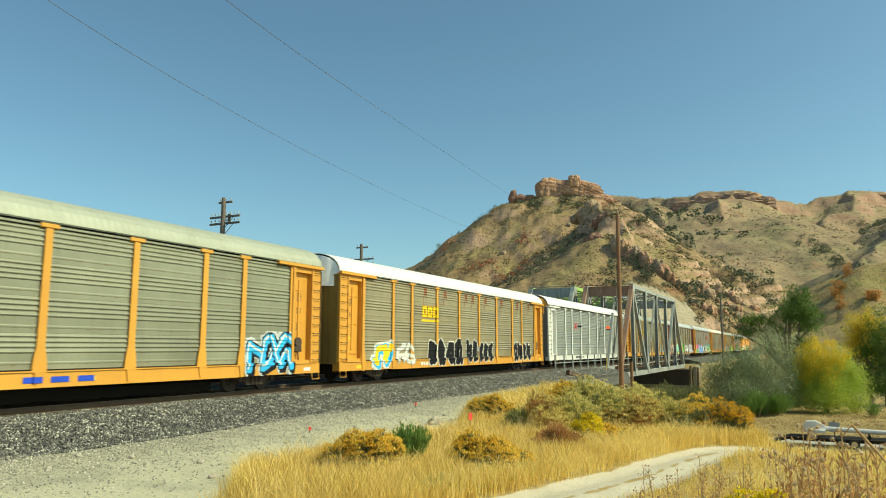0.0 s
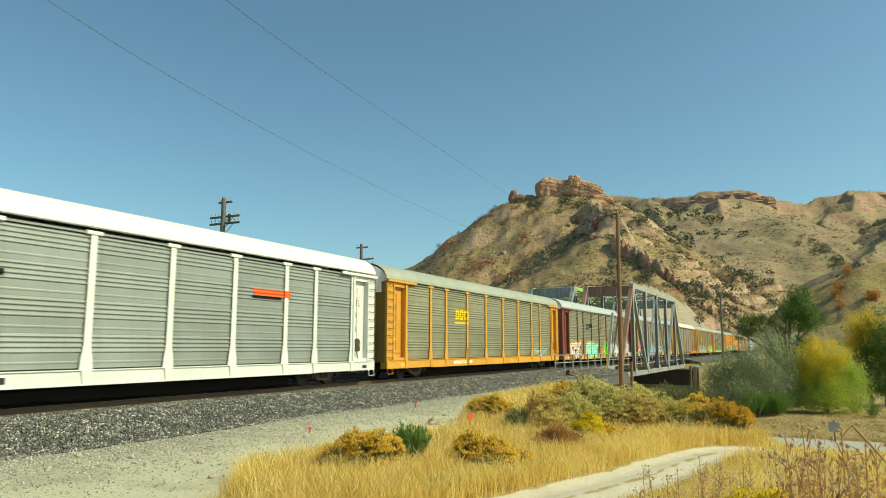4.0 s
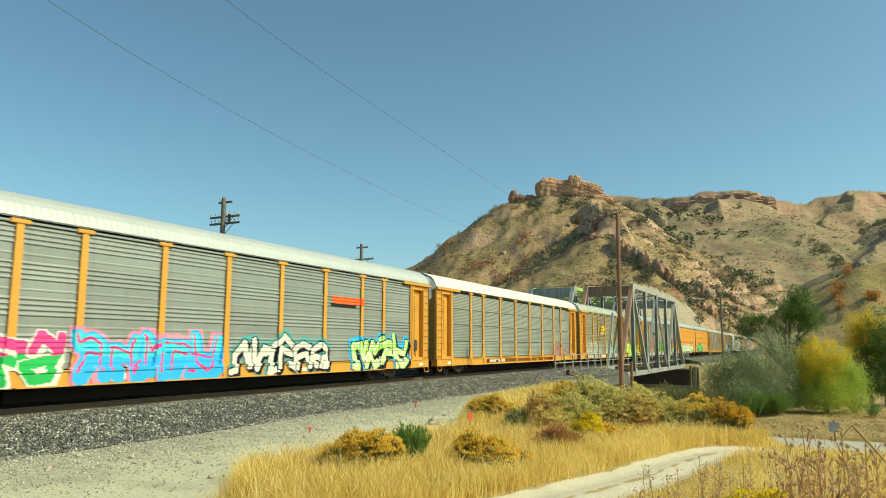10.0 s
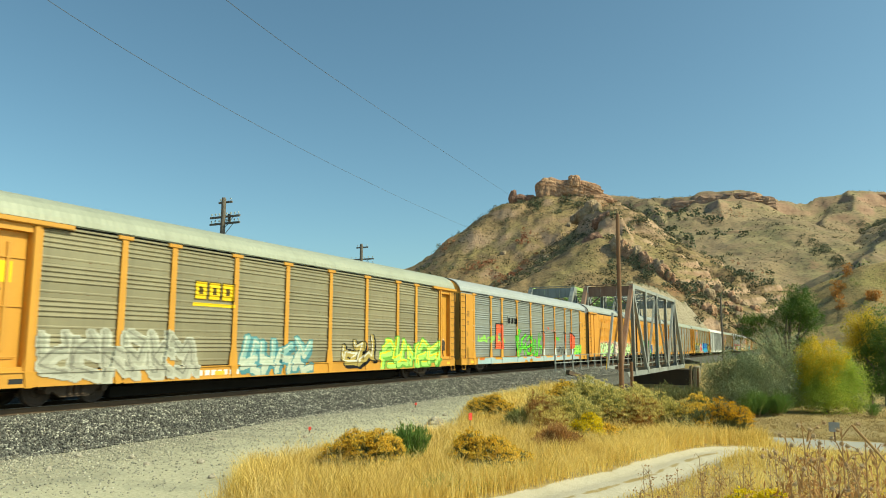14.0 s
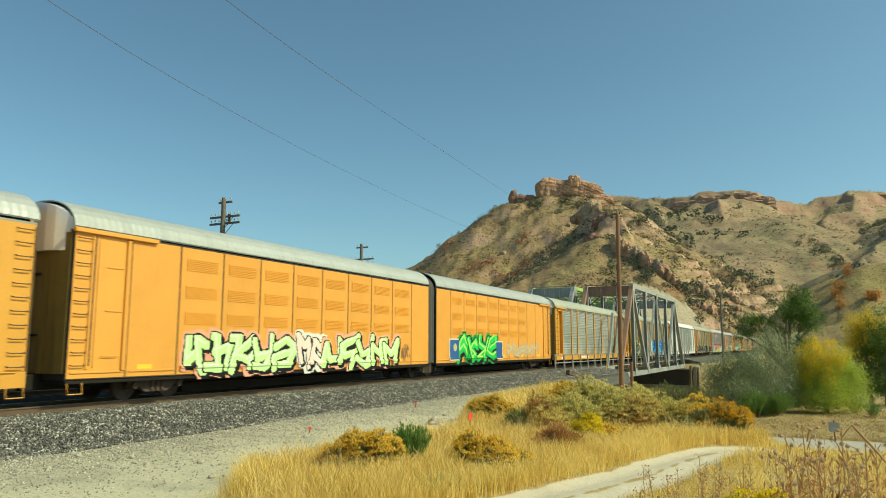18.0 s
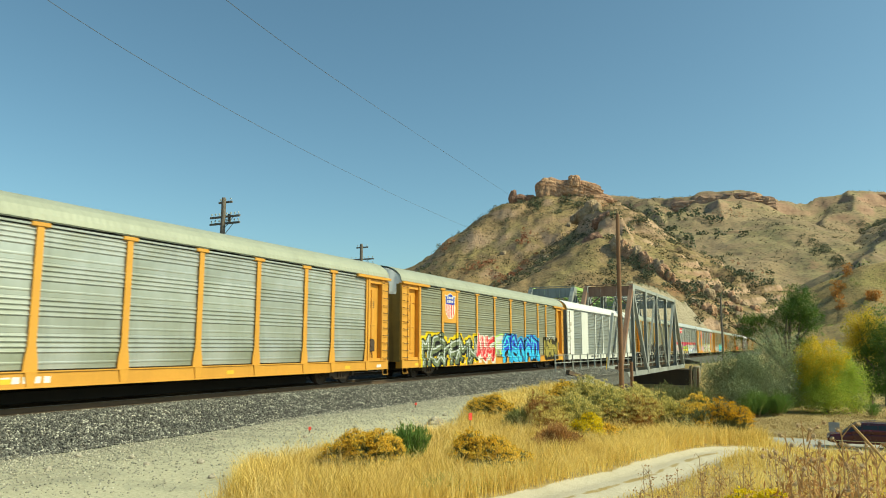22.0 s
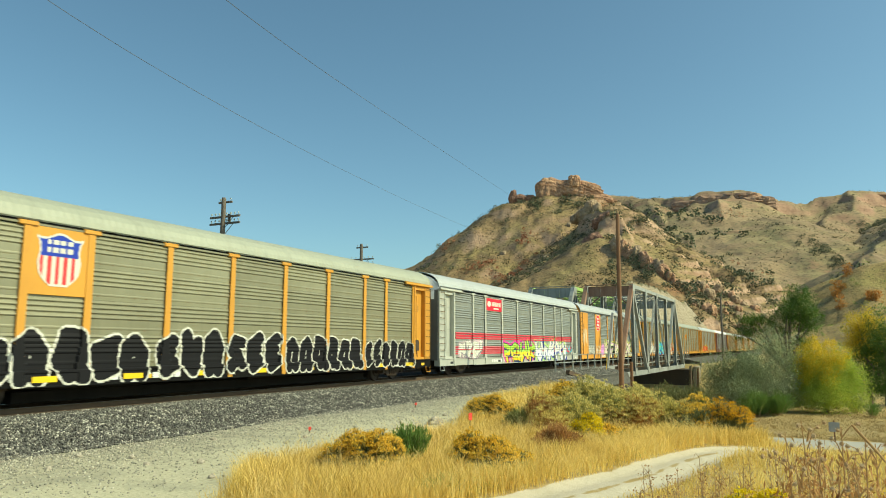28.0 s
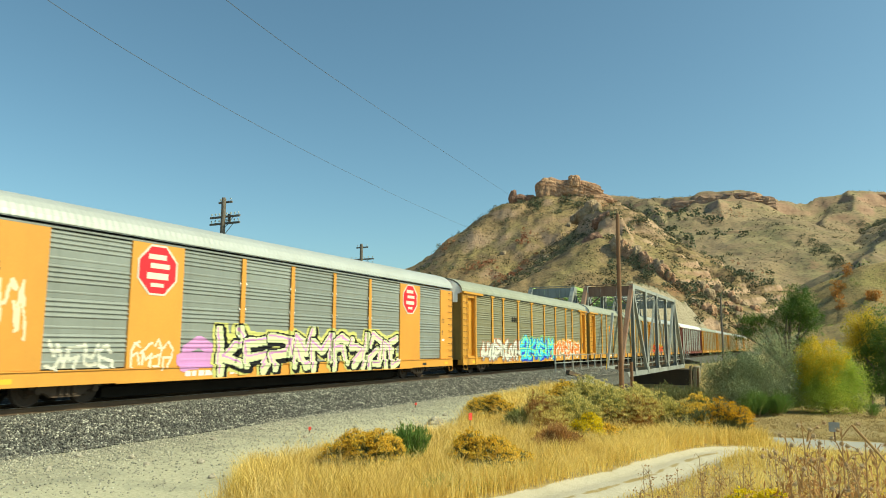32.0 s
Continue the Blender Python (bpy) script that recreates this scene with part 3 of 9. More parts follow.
# Loose ballast stones on the shoulder, thinning out over the gravel flat.
m_stone = foliage("crushed_stone", [(0.05, (0.05, 0.049, 0.045)), (0.42, (0.10, 0.097, 0.088)), (0.62, (0.19, 0.185, 0.16)), (0.9, (0.72, 0.69, 0.58))], 0.9, 0.0, 3.0, 0.3)


def stones(name, n, seed, place, size, label, material=None):
    rs = np.random.RandomState(seed)
    x, y, z = place(rs, n)
    cube = np.array([(i, j, k) for i in (-1, 1) for j in (-1, 1) for k in (-1, 1)], float)
    faces = np.array([(0, 1, 3, 2), (4, 6, 7, 5), (0, 4, 5, 1), (2, 3, 7, 6), (0, 2, 6, 4), (1, 5, 7, 3)])
    s = size * rs.uniform(0.6, 1.5, (len(x), 1, 1)) * rs.uniform(0.6, 1.1, (len(x), 1, 3))
    v = cube[None] * s * rs.uniform(0.55, 1.15, (len(x), 8, 3))
    a, b_ = rs.uniform(0, 6.28, len(x)), rs.uniform(-0.7, 0.7, len(x))
    ca, sa, cb, sb = np.cos(a)[:, None], np.sin(a)[:, None], np.cos(b_)[:, None], np.sin(b_)[:, None]
    vx, vz = v[..., 0] * cb - v[..., 2] * sb, v[..., 0] * sb + v[..., 2] * cb
    v = np.stack([vx * ca - v[..., 1] * sa, vx * sa + v[..., 1] * ca, vz], -1) + np.stack([x, y, z], -1)[:, None]
    me = bpy.data.meshes.new(name)
    m = len(x)
    f = (faces[None] + 8 * np.arange(m)[:, None, None]).reshape(-1, 4).astype(np.int32)
    me.vertices.add(m * 8)
    me.vertices.foreach_set("co", v.astype(np.float32).ravel())
    me.loops.add(f.size)
    me.loops.foreach_set("vertex_index", f.ravel())
    me.polygons.add(len(f))
    me.polygons.foreach_set("loop_start", np.arange(0, f.size, 4, dtype=np.int32))
    me.update(calc_edges=True)
    me.materials.append(material or m_stone)
    return tagged(new(name, me), label, "stones", kind="stuff")


def on_shoulder(rs, n):
    w = rs.uniform(0.75, 4.75, n)
    y = 5 + 62 * rs.uniform(0, 1, n) ** 1.7
    return TRACK + w, y, np.interp(w, [0, 1.3, 2.0, 4.5, 5], [-0.2, -0.2, -0.195, -0.70, -0.70]) + 0.01


def on_flat(rs, n):
    x = TRACK + 4.2 + rs.exponential(1.7, n)
    y = 4 + 50 * rs.uniform(0, 1, n) ** 1.8
    keep = pad_amount(x, y) > 0.3
    x, y = x[keep], y[keep]
    return x, y, ground_z(x, y) + 0.005


stones("ballast_stones", 80000, 3, on_shoulder, 0.0205, "dark and pale crushed ballast stones on the track shoulder")
m_grit = foliage("pale_gravel", [(0.05, (0.14, 0.135, 0.11)), (0.5, (0.28, 0.265, 0.21)), (0.95, (0.55, 0.52, 0.43))], 0.9, 0.0, 3.0, 0.3)
m_spilt = foliage("spilt_stone", [(0.05, (0.19, 0.185, 0.15)), (0.5, (0.33, 0.315, 0.25)), (0.9, (0.66, 0.62, 0.49))], 0.9, 0.0, 3.0, 0.3)
stones("spilt_ballast", 16000, 6, on_flat, 0.017, "ballast stones spilt over the gravel flat", m_spilt)
stones("scattered_gravel", 14000, 4, on_flat, 0.010, "gravel scattered over the bare flat", m_grit)

# ---- truss bridges ----
m_steel = surface("weathered_steel", (0.38, 0.40, 0.38), (0.27, 0.28, 0.26), (0.11, 0.075, 0.055), 0.6, 0.1, 2.0, True, 0.5)
m_rust = surface("rusted_plate", (0.25, 0.13, 0.08), (0.31, 0.22, 0.16), (0.12, 0.07, 0.05), 0.85, 0, 2.0, True, 0.5)
m_green = surface("lime_green_steel", (0.36, 0.55, 0.12), (0.28, 0.38, 0.16), (0.12, 0.12, 0.08), 0.6, 0, 2.0)
m_conc = surface("old_concrete", (0.27, 0.225, 0.17), (0.19, 0.155, 0.12), (0.09, 0.075, 0.06), 0.9, 0, 1.2, True, 0.6)
# Bearing walls: the shade under the bridge is put into this dark colour.
m_shaded_wall = surface("shaded_concrete", (0.09, 0.072, 0.055), (0.06, 0.048, 0.038), None, 0.9, 0, 1.2)
m_timber = surface("dark_timber", (0.11, 0.075, 0.05), (0.16, 0.11, 0.075), None, 0.9, 0, 3.0)


def laced(a, b, w, d, up):
    """A built-up strut: two flat bars and a zigzag between them."""
    g = Geo()
    a, b = Vector(a), Vector(b)
    side = (b - a).cross(Vector(up)).normalized() * (w / 2)
    for s in (-1, 1):
        g.bar(a + side * s, b + side * s, 0.11, d, up)
    n = max(4, int((b - a).length / (w * 1.1)))
    for i in range(n):
        p, q = a.lerp(b, i / n), a.lerp(b, (i + 1) / n)
        g.bar(p + side, q - side, 0.075, 0.03, up)
        g.bar(p - side, q + side, 0.075, 0.03, up)
    return g


def truss_bridge(xc, chord, portal, label):
    br = thing("truss_bridge", label, "bridge", (xc, 0, 0), group="railway bridges")
    pitch = (BRIDGE_1 - BRIDGE_0) / 6
    node_y = [BRIDGE_0 + pitch * i for i in range(7)]
    top, low = 8.45, -1.25
    for sx in (-2.6, 2.6):
        T = [(sx, y, top) for y in node_y[1:6]]
        B = [(sx, y, low) for y in node_y]
        part("top_chord", Geo().bar(T[0], T[-1], 0.46, 0.42, c=0.02), chord, br)
        part("bottom_chord", Geo().bar(B[0], B[-1], 0.40, 0.46, c=0.02), m_steel, br)
        part("chord_flange", Geo().box(sx - 0.3, sx + 0.3, node_y[0], node_y[-1], low - 0.26, low - 0.232), m_steel, br)
        part("end_post", Geo().bar(B[0], T[0], 0.46, 0.5, (0, 1, 0), 0.02), portal, br, "rusty end post")
        part("end_post", Geo().bar(B[-1], T[-1], 0.46, 0.42, (0, 1, 0), 0.02), m_steel, br)
        for i in range(5):
            y = node_y[i + 1]
            g = Geo()
            for o in (-0.16, 0.16):
                g.box(sx + o - 0.02, sx + o + 0.02, y - 0.22, y + 0.22, low + 0.2, top - 0.2)
            g.box(sx - 0.16, sx + 0.16, y - 0.012, y + 0.012, low + 0.2, top - 0.2)
            part("vertical_post", g, m_steel, br)
            part("gusset_plate", Geo().box(sx + 0.235, sx + 0.255, y - 0.5, y + 0.5, low - 0.1, low + 0.6, 0.005), m_steel, br)
            part("gusset_plate", Geo().box(sx + 0.235, sx + 0.255, y - 0.5, y + 0.5, top - 0.6, top + 0.12, 0.005), m_steel, br)
        part("diagonal", Geo().bar(T[0], B[2], 0.40, 0.34, (1, 0, 0)), m_steel, br)
        part("diagonal", laced(B[2], T[2], 0.62, 0.12, (1, 0, 0)), m_steel, br, "laced strut")
        part("diagonal", laced(T[2], B[4], 0.62, 0.12, (1, 0, 0)), m_steel, br, "laced strut")
        part("diagonal", Geo().bar(B[4], T[4], 0.34, 0.30, (1, 0, 0)), m_steel, br)
    y0, y1 = node_y[1], node_y[5]
    for i, (a, b_) in enumerate(((-2.37, -0.9), (-0.88, 0.88), (0.9, 2.37))):
        part("portal_plate", Geo().box(a, b_, y0 - 0.02, y0 + 0.02, top - 1.05, top + 0.1, 0.008), portal, br, "rusty portal plate")
        part("portal_plate", Geo().box(a, b_, y1 - 0.02, y1 + 0.02, top - 1.05, top + 0.1, 0.008), m_steel, br)
    part("portal_cap", Geo().box(-2.8, 2.8, y0 - 0.16, y0 + 0.16, top + 0.23, top + 0.30, 0.01), portal, br)
    for sx in (-1, 1):
        part("knee_brace", Geo().bar((sx * 2.4, y0, top - 2.2), (sx * 0.9, y0, top - 1.0), 0.2, 0.12), portal, br)
    for i in range(1, 5):
        y = node_y[i + 1]
        part("sway_frame", laced((-2.4, y, top - 0.45), (2.4, y, top - 0.45), 0.8, 0.1, (0, 1, 0)), chord, br)
        part("top_brace", Geo().bar((-2.4, node_y[i], top), (2.4, y, top), 0.14, 0.12), chord, br)
        part("top_brace", Geo().bar((2.4, node_y[i], top - 0.13), (-2.4, y, top - 0.13), 0.14, 0.12), chord, br)
    for y in node_y:
        part("floor_beam", Geo().box(-2.4, 2.4, y - 0.18, y + 0.18, -1.5, -0.75, 0.02), m_steel, br)
    for sx in (-0.95, 0.95):
        part("stringer", Geo().box(sx - 0.15, sx + 0.15, 62, BRIDGE_1 + 4, -0.92, -0.38, 0.02), m_timber, br)
    ties = Geo()
    for k in range(150):
        y = 68.5 + 0.37 * k
        ties.box(-1.5, 1.5, y - 0.11, y + 0.11, -0.378, -0.183)
    tagged(part("tie_deck", ties, m_timber, br), kind="stuff")
    return br


bridge = truss_bridge(TRACK, m_steel, m_rust, "grey steel through truss bridge with rusty portal")
truss_bridge(TRACK_2, m_green, m_steel, "second truss bridge with lime green top chord")
part("brace_strut", Geo().bar((2.65, 71.6, 5.0), (2.65, 68.6, -0.6), 0.28, 0.2, (1, 0, 0)), m_steel, bridge)

walkway = thing("bridge_walkway", "steel walkway and handrail along the bridge", "railing", (TRACK + 2.02, 0, 0))
part("walk_grating", Geo().box(-0.28, 0.34, 53.5, 127, -0.30, -0.24, 0.01), m_steel, walkway)
part("walk_beam", Geo().box(0.24, 0.34, 53.5, 73, -0.62, -0.304, 0.01), m_steel, walkway)
for k in range(32):
    y = 53.7 + 2.35 * k
    part("rail_post", Geo().box(0.22, 0.32, y - 0.055, y + 0.055, -0.55, 1.05, 0.008), m_steel, walkway)
for z in (0.40, 1.0):
    part("handrail", Geo().box(0.245, 0.295, 53.5, 127, z - 0.03, z + 0.03, 0.006), m_steel, walkway)

abut = thing("abutment_far", "weathered concrete abutment under the bridge end", "abutment", kind="structure")
part("bearing_wall", Geo().box(-31.5, -15.4, 118.3, 121.5, -7.5, -1.75, 0.12), m_shaded_wall, abut)
part("wing_wall", Geo().box(-15.36, -14.7, 116.8, 124, -7.5, -1.3, 0.12), m_conc, abut)
abut = thing("abutment_near", "weathered concrete abutment under the bridge end", "abutment", kind="structure")
part("bearing_wall", Geo().box(-31.5, -15.4, 70.2, 73.3, -7.5, -1.75, 0.12), m_shaded_wall, abut)
part("wing_wall", Geo().box(-31.4, -15.5, 68.9, 70.15, -3, -0.93, 0.08), m_conc, abut)
for x, y in ((-14.6, 108.0),):
    tagged(part("timber_pile", Geo().tube([(x, y, -7), (x + 0.1, y, -1.0)], [0.2, 0.17], 10), m_timber, None, "old timber pile under the bridge"), category="pile", group="bridge piles")

# ---- the train ----
YELLOW, RED, WHITE, ORANGE, GREY = (0.67, 0.325, 0.042), (0.22, 0.06, 0.04), (0.74, 0.74, 0.70), (0.72, 0.33, 0.05), (0.50, 0.52, 0.50)


def paint(name, c, **k):
    return surface(name, c, k.pop("worn", tint(c, 0.84)), k.pop("dirt", tint(c, 0.5)), k.pop("rough", 0.5), 0, k.pop("scale", 1.6), grime=k.pop("grime", 0.22), relief=0.08, vary=k.pop("vary", 0.10), **k)


def sheet(name, c, worn, metal=0.22, rough=0.36, **k):
    return surface(name, tint(c, 0.86), tint(worn, 0.82), tint(worn, 0.5), rough, metal, 1.3, grime=k.pop("grime", 0.42), relief=0.06, vary=0.16, **k)


FRAME = {"yellow": paint("rack_yellow", YELLOW), "red": paint("rack_oxide_red", RED), "white": paint("rack_white", WHITE, grime=0.12),
         "orange": paint("rack_orange", ORANGE, grime=0.12), "grey": paint("rack_pale_grey", (0.50, 0.51, 0.45)),
         "black": paint("sill_black", (0.010, 0.010, 0.010), rough=0.8, spec=0.1), "amber": paint("rack_amber", (0.74, 0.33, 0.03))}
SHEET = {"olive": sheet("olive_sheet", (0.36, 0.36, 0.255), (0.26, 0.26, 0.18)), "tan": sheet("tan_sheet", (0.42, 0.37, 0.23), (0.30, 0.26, 0.16), 0.2, grime=0.5),
         "grey": sheet("grey_sheet", (0.40, 0.41, 0.34), (0.31, 0.32, 0.255)), "silver": sheet("silver_sheet", (0.39, 0.41, 0.38), (0.30, 0.32, 0.285)),
         "bright": sheet("bright_sheet", (0.62, 0.64, 0.62), (0.34, 0.36, 0.26), 0.4, 0.3), "khaki": sheet("khaki_sheet", (0.37, 0.355, 0.235), (0.27, 0.255, 0.155)),
         "steel": sheet("steel_sheet", (0.37, 0.395, 0.37), (0.30, 0.32, 0.29))}
ROOF = {"sage": sheet("sage_roof", (0.46, 0.48, 0.38), (0.39, 0.41, 0.32), 0.1, 0.55), "white": sheet("white_roof", (0.92, 0.92, 0.88), (0.86, 0.86, 0.82), 0, 0.5, grime=0.1),
        "cream": sheet("cream_roof", (0.93, 0.91, 0.76), (0.88, 0.86, 0.70), 0, 0.5, grime=0.08), "zinc": sheet("zinc_roof", (0.64, 0.66, 0.63), (0.55, 0.57, 0.54), 0.2, 0.38, grime=0.2),
        "grey": sheet("grey_roof", (0.50, 0.53, 0.50), (0.44, 0.46, 0.43), 0.15, 0.5)}
m_under = surface("underframe_black", (0.016, 0.014, 0.012), (0.026, 0.022, 0.018), (0.01, 0.009, 0.008), 0.95, 0, 3, vary=0, spec=0.15)
m_truck = surface("truck_casting", (0.055, 0.038, 0.027), (0.10, 0.066, 0.044), (0.025, 0.02, 0.015), 0.8, 0.1, 5, vary=0)
m_wheel = surface("wheel_steel", (0.05, 0.036, 0.028), (0.08, 0.055, 0.042), (0.025, 0.02, 0.018), 0.8, 0.1, 5, vary=0)
# Near-black: the dim inside of the cars is put into this colour.
m_dark = surface("rack_inside_shade", (0.03, 0.03, 0.028), None, None, 0.9, 0, 3, vary=0)
m_bellows = surface("black_bellows", (0.045, 0.045, 0.042), (0.07, 0.07, 0.065), None, 0.8, 0, 4, vary=0)
m_decal_y, m_decal_w, m_decal_k = paint("yellow_decal", (0.85, 0.55, 0.04)), paint("white_decal", (0.82, 0.82, 0.8)), paint("black_decal", (0.02, 0.02, 0.022))

m_rustmark = surface("rust_mark", (0.17, 0.11, 0.06), (0.22, 0.16, 0.09), None, 0.9, 0, 4, vary=0)
m_ends = surface("dull_zinc_door", (0.17, 0.175, 0.17), (0.12, 0.125, 0.12), (0.06, 0.06, 0.055), 0.6, 0.2, 2.0)
m_zinc_cap = sheet("bright_zinc_cap", (0.92, 0.93, 0.94), (0.84, 0.85, 0.86), 0.35, 0.35, grime=0.25)
# Ladder rungs: their shaded look is put into this dark brown.
m_rung = surface("shaded_rung", (0.10, 0.065, 0.03), (0.18, 0.11, 0.045), None, 0.8, 0, 6, vary=0)
m_stencil = paint("worn_stencil", (0.22, 0.12, 0.035))
# End door yellow, darkened for the shade between cars, with grime streaks.
m_shaded_grimy = surface("shaded_grimy_yellow_door", (0.30, 0.19, 0.035), (0.19, 0.125, 0.03), (0.05, 0.04, 0.02), 0.7, 0, 2.0, grime=0.7)
CAR = 28.5                                     # coupled length
SIDE = 1.55                                    # half width over the posts
Z_SILL, Z_DECK, Z_EAVE, Z_ROOF = 0.57, 0.98, 4.90, 5.74
POSTS = (2.5, 5.2, 7.1, 9.95, 12.8, 15.7, 18.55, 21.4, 23.3, 26.0)
ROWS = (1.02, 1.97, 2.93, 3.85, 4.78)
FACE = 1.475                                   # where the corrugated sheets lie


def ridges(z0, z1, style):
    """Profile (x, z) of one corrugated sheet."""
    h, pts = z1 - z0 - (0.038 if style == "slat" else 0.004), [(0.0, z0)]
    if style == "slat":
        p = h / 10
        for k in range(10):
            a = z0 + k * p
            pts += [(0.0, a + 0.1 * p), (0.017, a + 0.42 * p), (0.017, a + 0.54 * p), (0.0, a + p)]
        pts.pop()
        return pts + [(0.0, z0 + h)]
    pts += [(0.0, z0 + 0.13 * h), (0.010, z0 + 0.16 * h), (0.010, z0 + 0.19 * h), (0.0, z0 + 0.22 * h)]      # one faint rib low down
    lo, n = 0.42 * h, 4
    p = (h - lo) / n
    for k in range(n):                            # four bold pressed ribs
        a = z0 + lo + k * p
        pts += [(0.0, a + 0.16 * p), (0.024, a + 0.30 * p), (0.034, a + 0.42 * p), (0.033, a + 0.50 * p), (0.024, a + 0.66 * p), (0.010, a + 0.82 * p), (0.0, a + 0.96 * p), (0.0, a + p)]
    pts.pop()
    return pts + [(0.0, z0 + h)]


def side_x(s, z, posts, style, n_rows=4):
    """How far out the car's side stands at s metres from its front coupling and at height z (arrays)."""
    x = np.full(np.shape(s), FACE)
    if style != "smooth":
        for z0, z1 in zip(ROWS, ROWS[1:]):
            prof = ridges(z0, z1, style)
            zz, xx = [p[1] for p in prof], [p[0] for p in prof]
            inside = (z >= z0) & (z < z1)
            x = np.where(inside, FACE + np.maximum(np.interp(z - 0.012, zz, xx), np.interp(z + 0.012, zz, xx)), x)
    else:
        x = np.full(np.shape(s), SIDE - 0.01)
    for p in posts:
        half = 0.14 + 0.1 * np.clip((1.65 - z) / 0.55, 0, 1)
        x = np.where((np.abs(s - p) < half) & (z > Z_DECK), SIDE + 0.012, x)
    x = np.where(z <= Z_DECK + 0.03, np.where(z > Z_DECK - 0.05, SIDE + 0.052, SIDE + 0.02), x)
    for p in posts:
        x = np.where((z <= Z_DECK + 0.03) & (np.abs(s - p) < 0.19), SIDE + 0.058, x)
    return x


_cache, COATS = {}, [0]


def shared(key, build, material, smooth=False, fix=True):
    k = (key, material.name)
    if k not in _cache:
        _cache[k] = build().mesh(key[0], material, smooth, fix)
    return _cache[k]


def panel_mesh(width, z0, z1, style, material):
    def build():
        prof = [(FACE + x, z) for x, z in ridges(z0, z1, style)]
        prof = prof + [(FACE - 0.03, prof[-1][1]), (FACE - 0.03, z0)]
        return Geo().extrude_y(prof, 0.0, width)
    return shared(("side_panel", round(width, 2), z0, style), build, material)


def post_mesh(material):
    def build():
        g = Geo()
        for x0, x1, k in ((SIDE - 0.03, SIDE, 1.0), (FACE - 0.02, SIDE - 0.031, 0.55)):
            pts = [(-0.21 * k, Z_DECK), (0.21 * k, Z_DECK), (0.19 * k, 1.25), (0.12 * k, 1.65), (0.105 * k, Z_EAVE - 0.12), (-0.105 * k, Z_EAVE - 0.12), (-0.12 * k, 1.65), (-0.19 * k, 1.25)]
            n = len(pts)
            g.add([(x0, y, z) for y, z in pts] + [(x1, y, z) for y, z in pts],
                  [tuple(range(n))[::-1], tuple(range(n, 2 * n))] + [(i, (i + 1) % n, n + (i + 1) % n, n + i) for i in range(n)])
        foot = [(-0.17, Z_DECK - 0.002), (0.17, Z_DECK - 0.002), (0.09, Z_SILL - 0.02), (-0.09, Z_SILL - 0.02)]      # bracket down the sill
        g.add([(SIDE + 0.014, y, z) for y, z in foot] + [(SIDE + (0.055 if z > 0.8 else 0.035), y, z) for y, z in foot],
              [(3, 2, 1, 0), (4, 5, 6, 7)] + [(i, (i + 1) % 4, 4 + (i + 1) % 4, 4 + i) for i in range(4)])
        return g
    return shared(("side_post",), build, material)


ROOF_LINE = [(1.53, 4.90), (1.50, 5.06), (1.40, 5.24), (1.22, 5.42), (0.98, 5.56), (0.70, 5.66), (0.36, 5.72), (0.0, 5.74)]


def roof_mesh(length, material):
    def build():
        prof = [(-x, z) for x, z in ROOF_LINE] + ROOF_LINE[::-1][1:]
        n_y = int(length / 0.12)
        vs, fs, n = [], [], len(prof)
        for j in range(n_y + 1):
            y = -length / 2 + length * j / n_y
            k = (0.0, 0.007)[j % 2] if 2 < j < n_y - 2 else 0.0
            vs += [(x * (1 + k * 0.7), y, z + k) for x, z in prof]
        for j in range(n_y):
            fs += [(j * n + i, j * n + i + 1, (j + 1) * n + i + 1, (j + 1) * n + i) for i in range(n - 1)]
        k = len(vs)
        inner = [(x * 0.98, z - 0.03) for x, z in prof]
        for y in (-length / 2, length / 2):
            vs += [(x, y, z) for x, z in inner]
        fs += [(k + i, k + n + i, k + n + i + 1, k + i + 1) for i in range(n - 1)]
        for a, b_ in ((0, k), (n_y * n, k + n)):
            fs += [(a + i, b_ + i, b_ + i + 1, a + i + 1) for i in range(n - 1)]
        return Geo().add(vs, fs)
    return shared(("roof", length), build, material, fix=True)


LEAVES = ((-1.42, -0.72), (-0.70, -0.01), (0.01, 0.70), (0.72, 1.42))


def end_door_mesh(material, leaf=0):
    """One leaf of the folding end door, bowed outwards; built for the -y end."""
    def build():
        x0, x1 = LEAVES[leaf]
        n, m = 4, 5
        out = [(x0 + (x1 - x0) * i / n) for i in range(m)]
        out = [(x, 0.16 * (1 - (x / 1.45) ** 2) + 0.02) for x in out]
        zz = (Z_DECK - 0.1, Z_EAVE - 0.1)
        vs = [(x, -o, z) for z in zz for x, o in out] + [(x, -o + 0.05, z) for z in zz for x, o in out]
        fs = [(i, i + 1, m + i + 1, m + i) for i in range(n)] + [(2 * m + i, 3 * m + i, 3 * m + i + 1, 2 * m + i + 1) for i in range(n)]
        return Geo().add(vs, fs + [(0, m, 3 * m, 2 * m), (n, 2 * m + n, 3 * m + n, m + n)])
    return shared(("end_door", leaf), build, material, fix=False)


def end_door(car, material, m):
    door = part("end_door", end_door_mesh(material, 0), None, car, at=m)
    for leaf in (1, 2, 3):
        part("door_leaf", end_door_mesh(material, leaf), None, door)
    for z in (1.9, 3.6):
        part("lock_bar", shared(("lock_bar", z), lambda z=z: Geo().box(-0.5, 0.5, -0.24, -0.19, z, z + 0.07, 0.01), m_under), None, door)


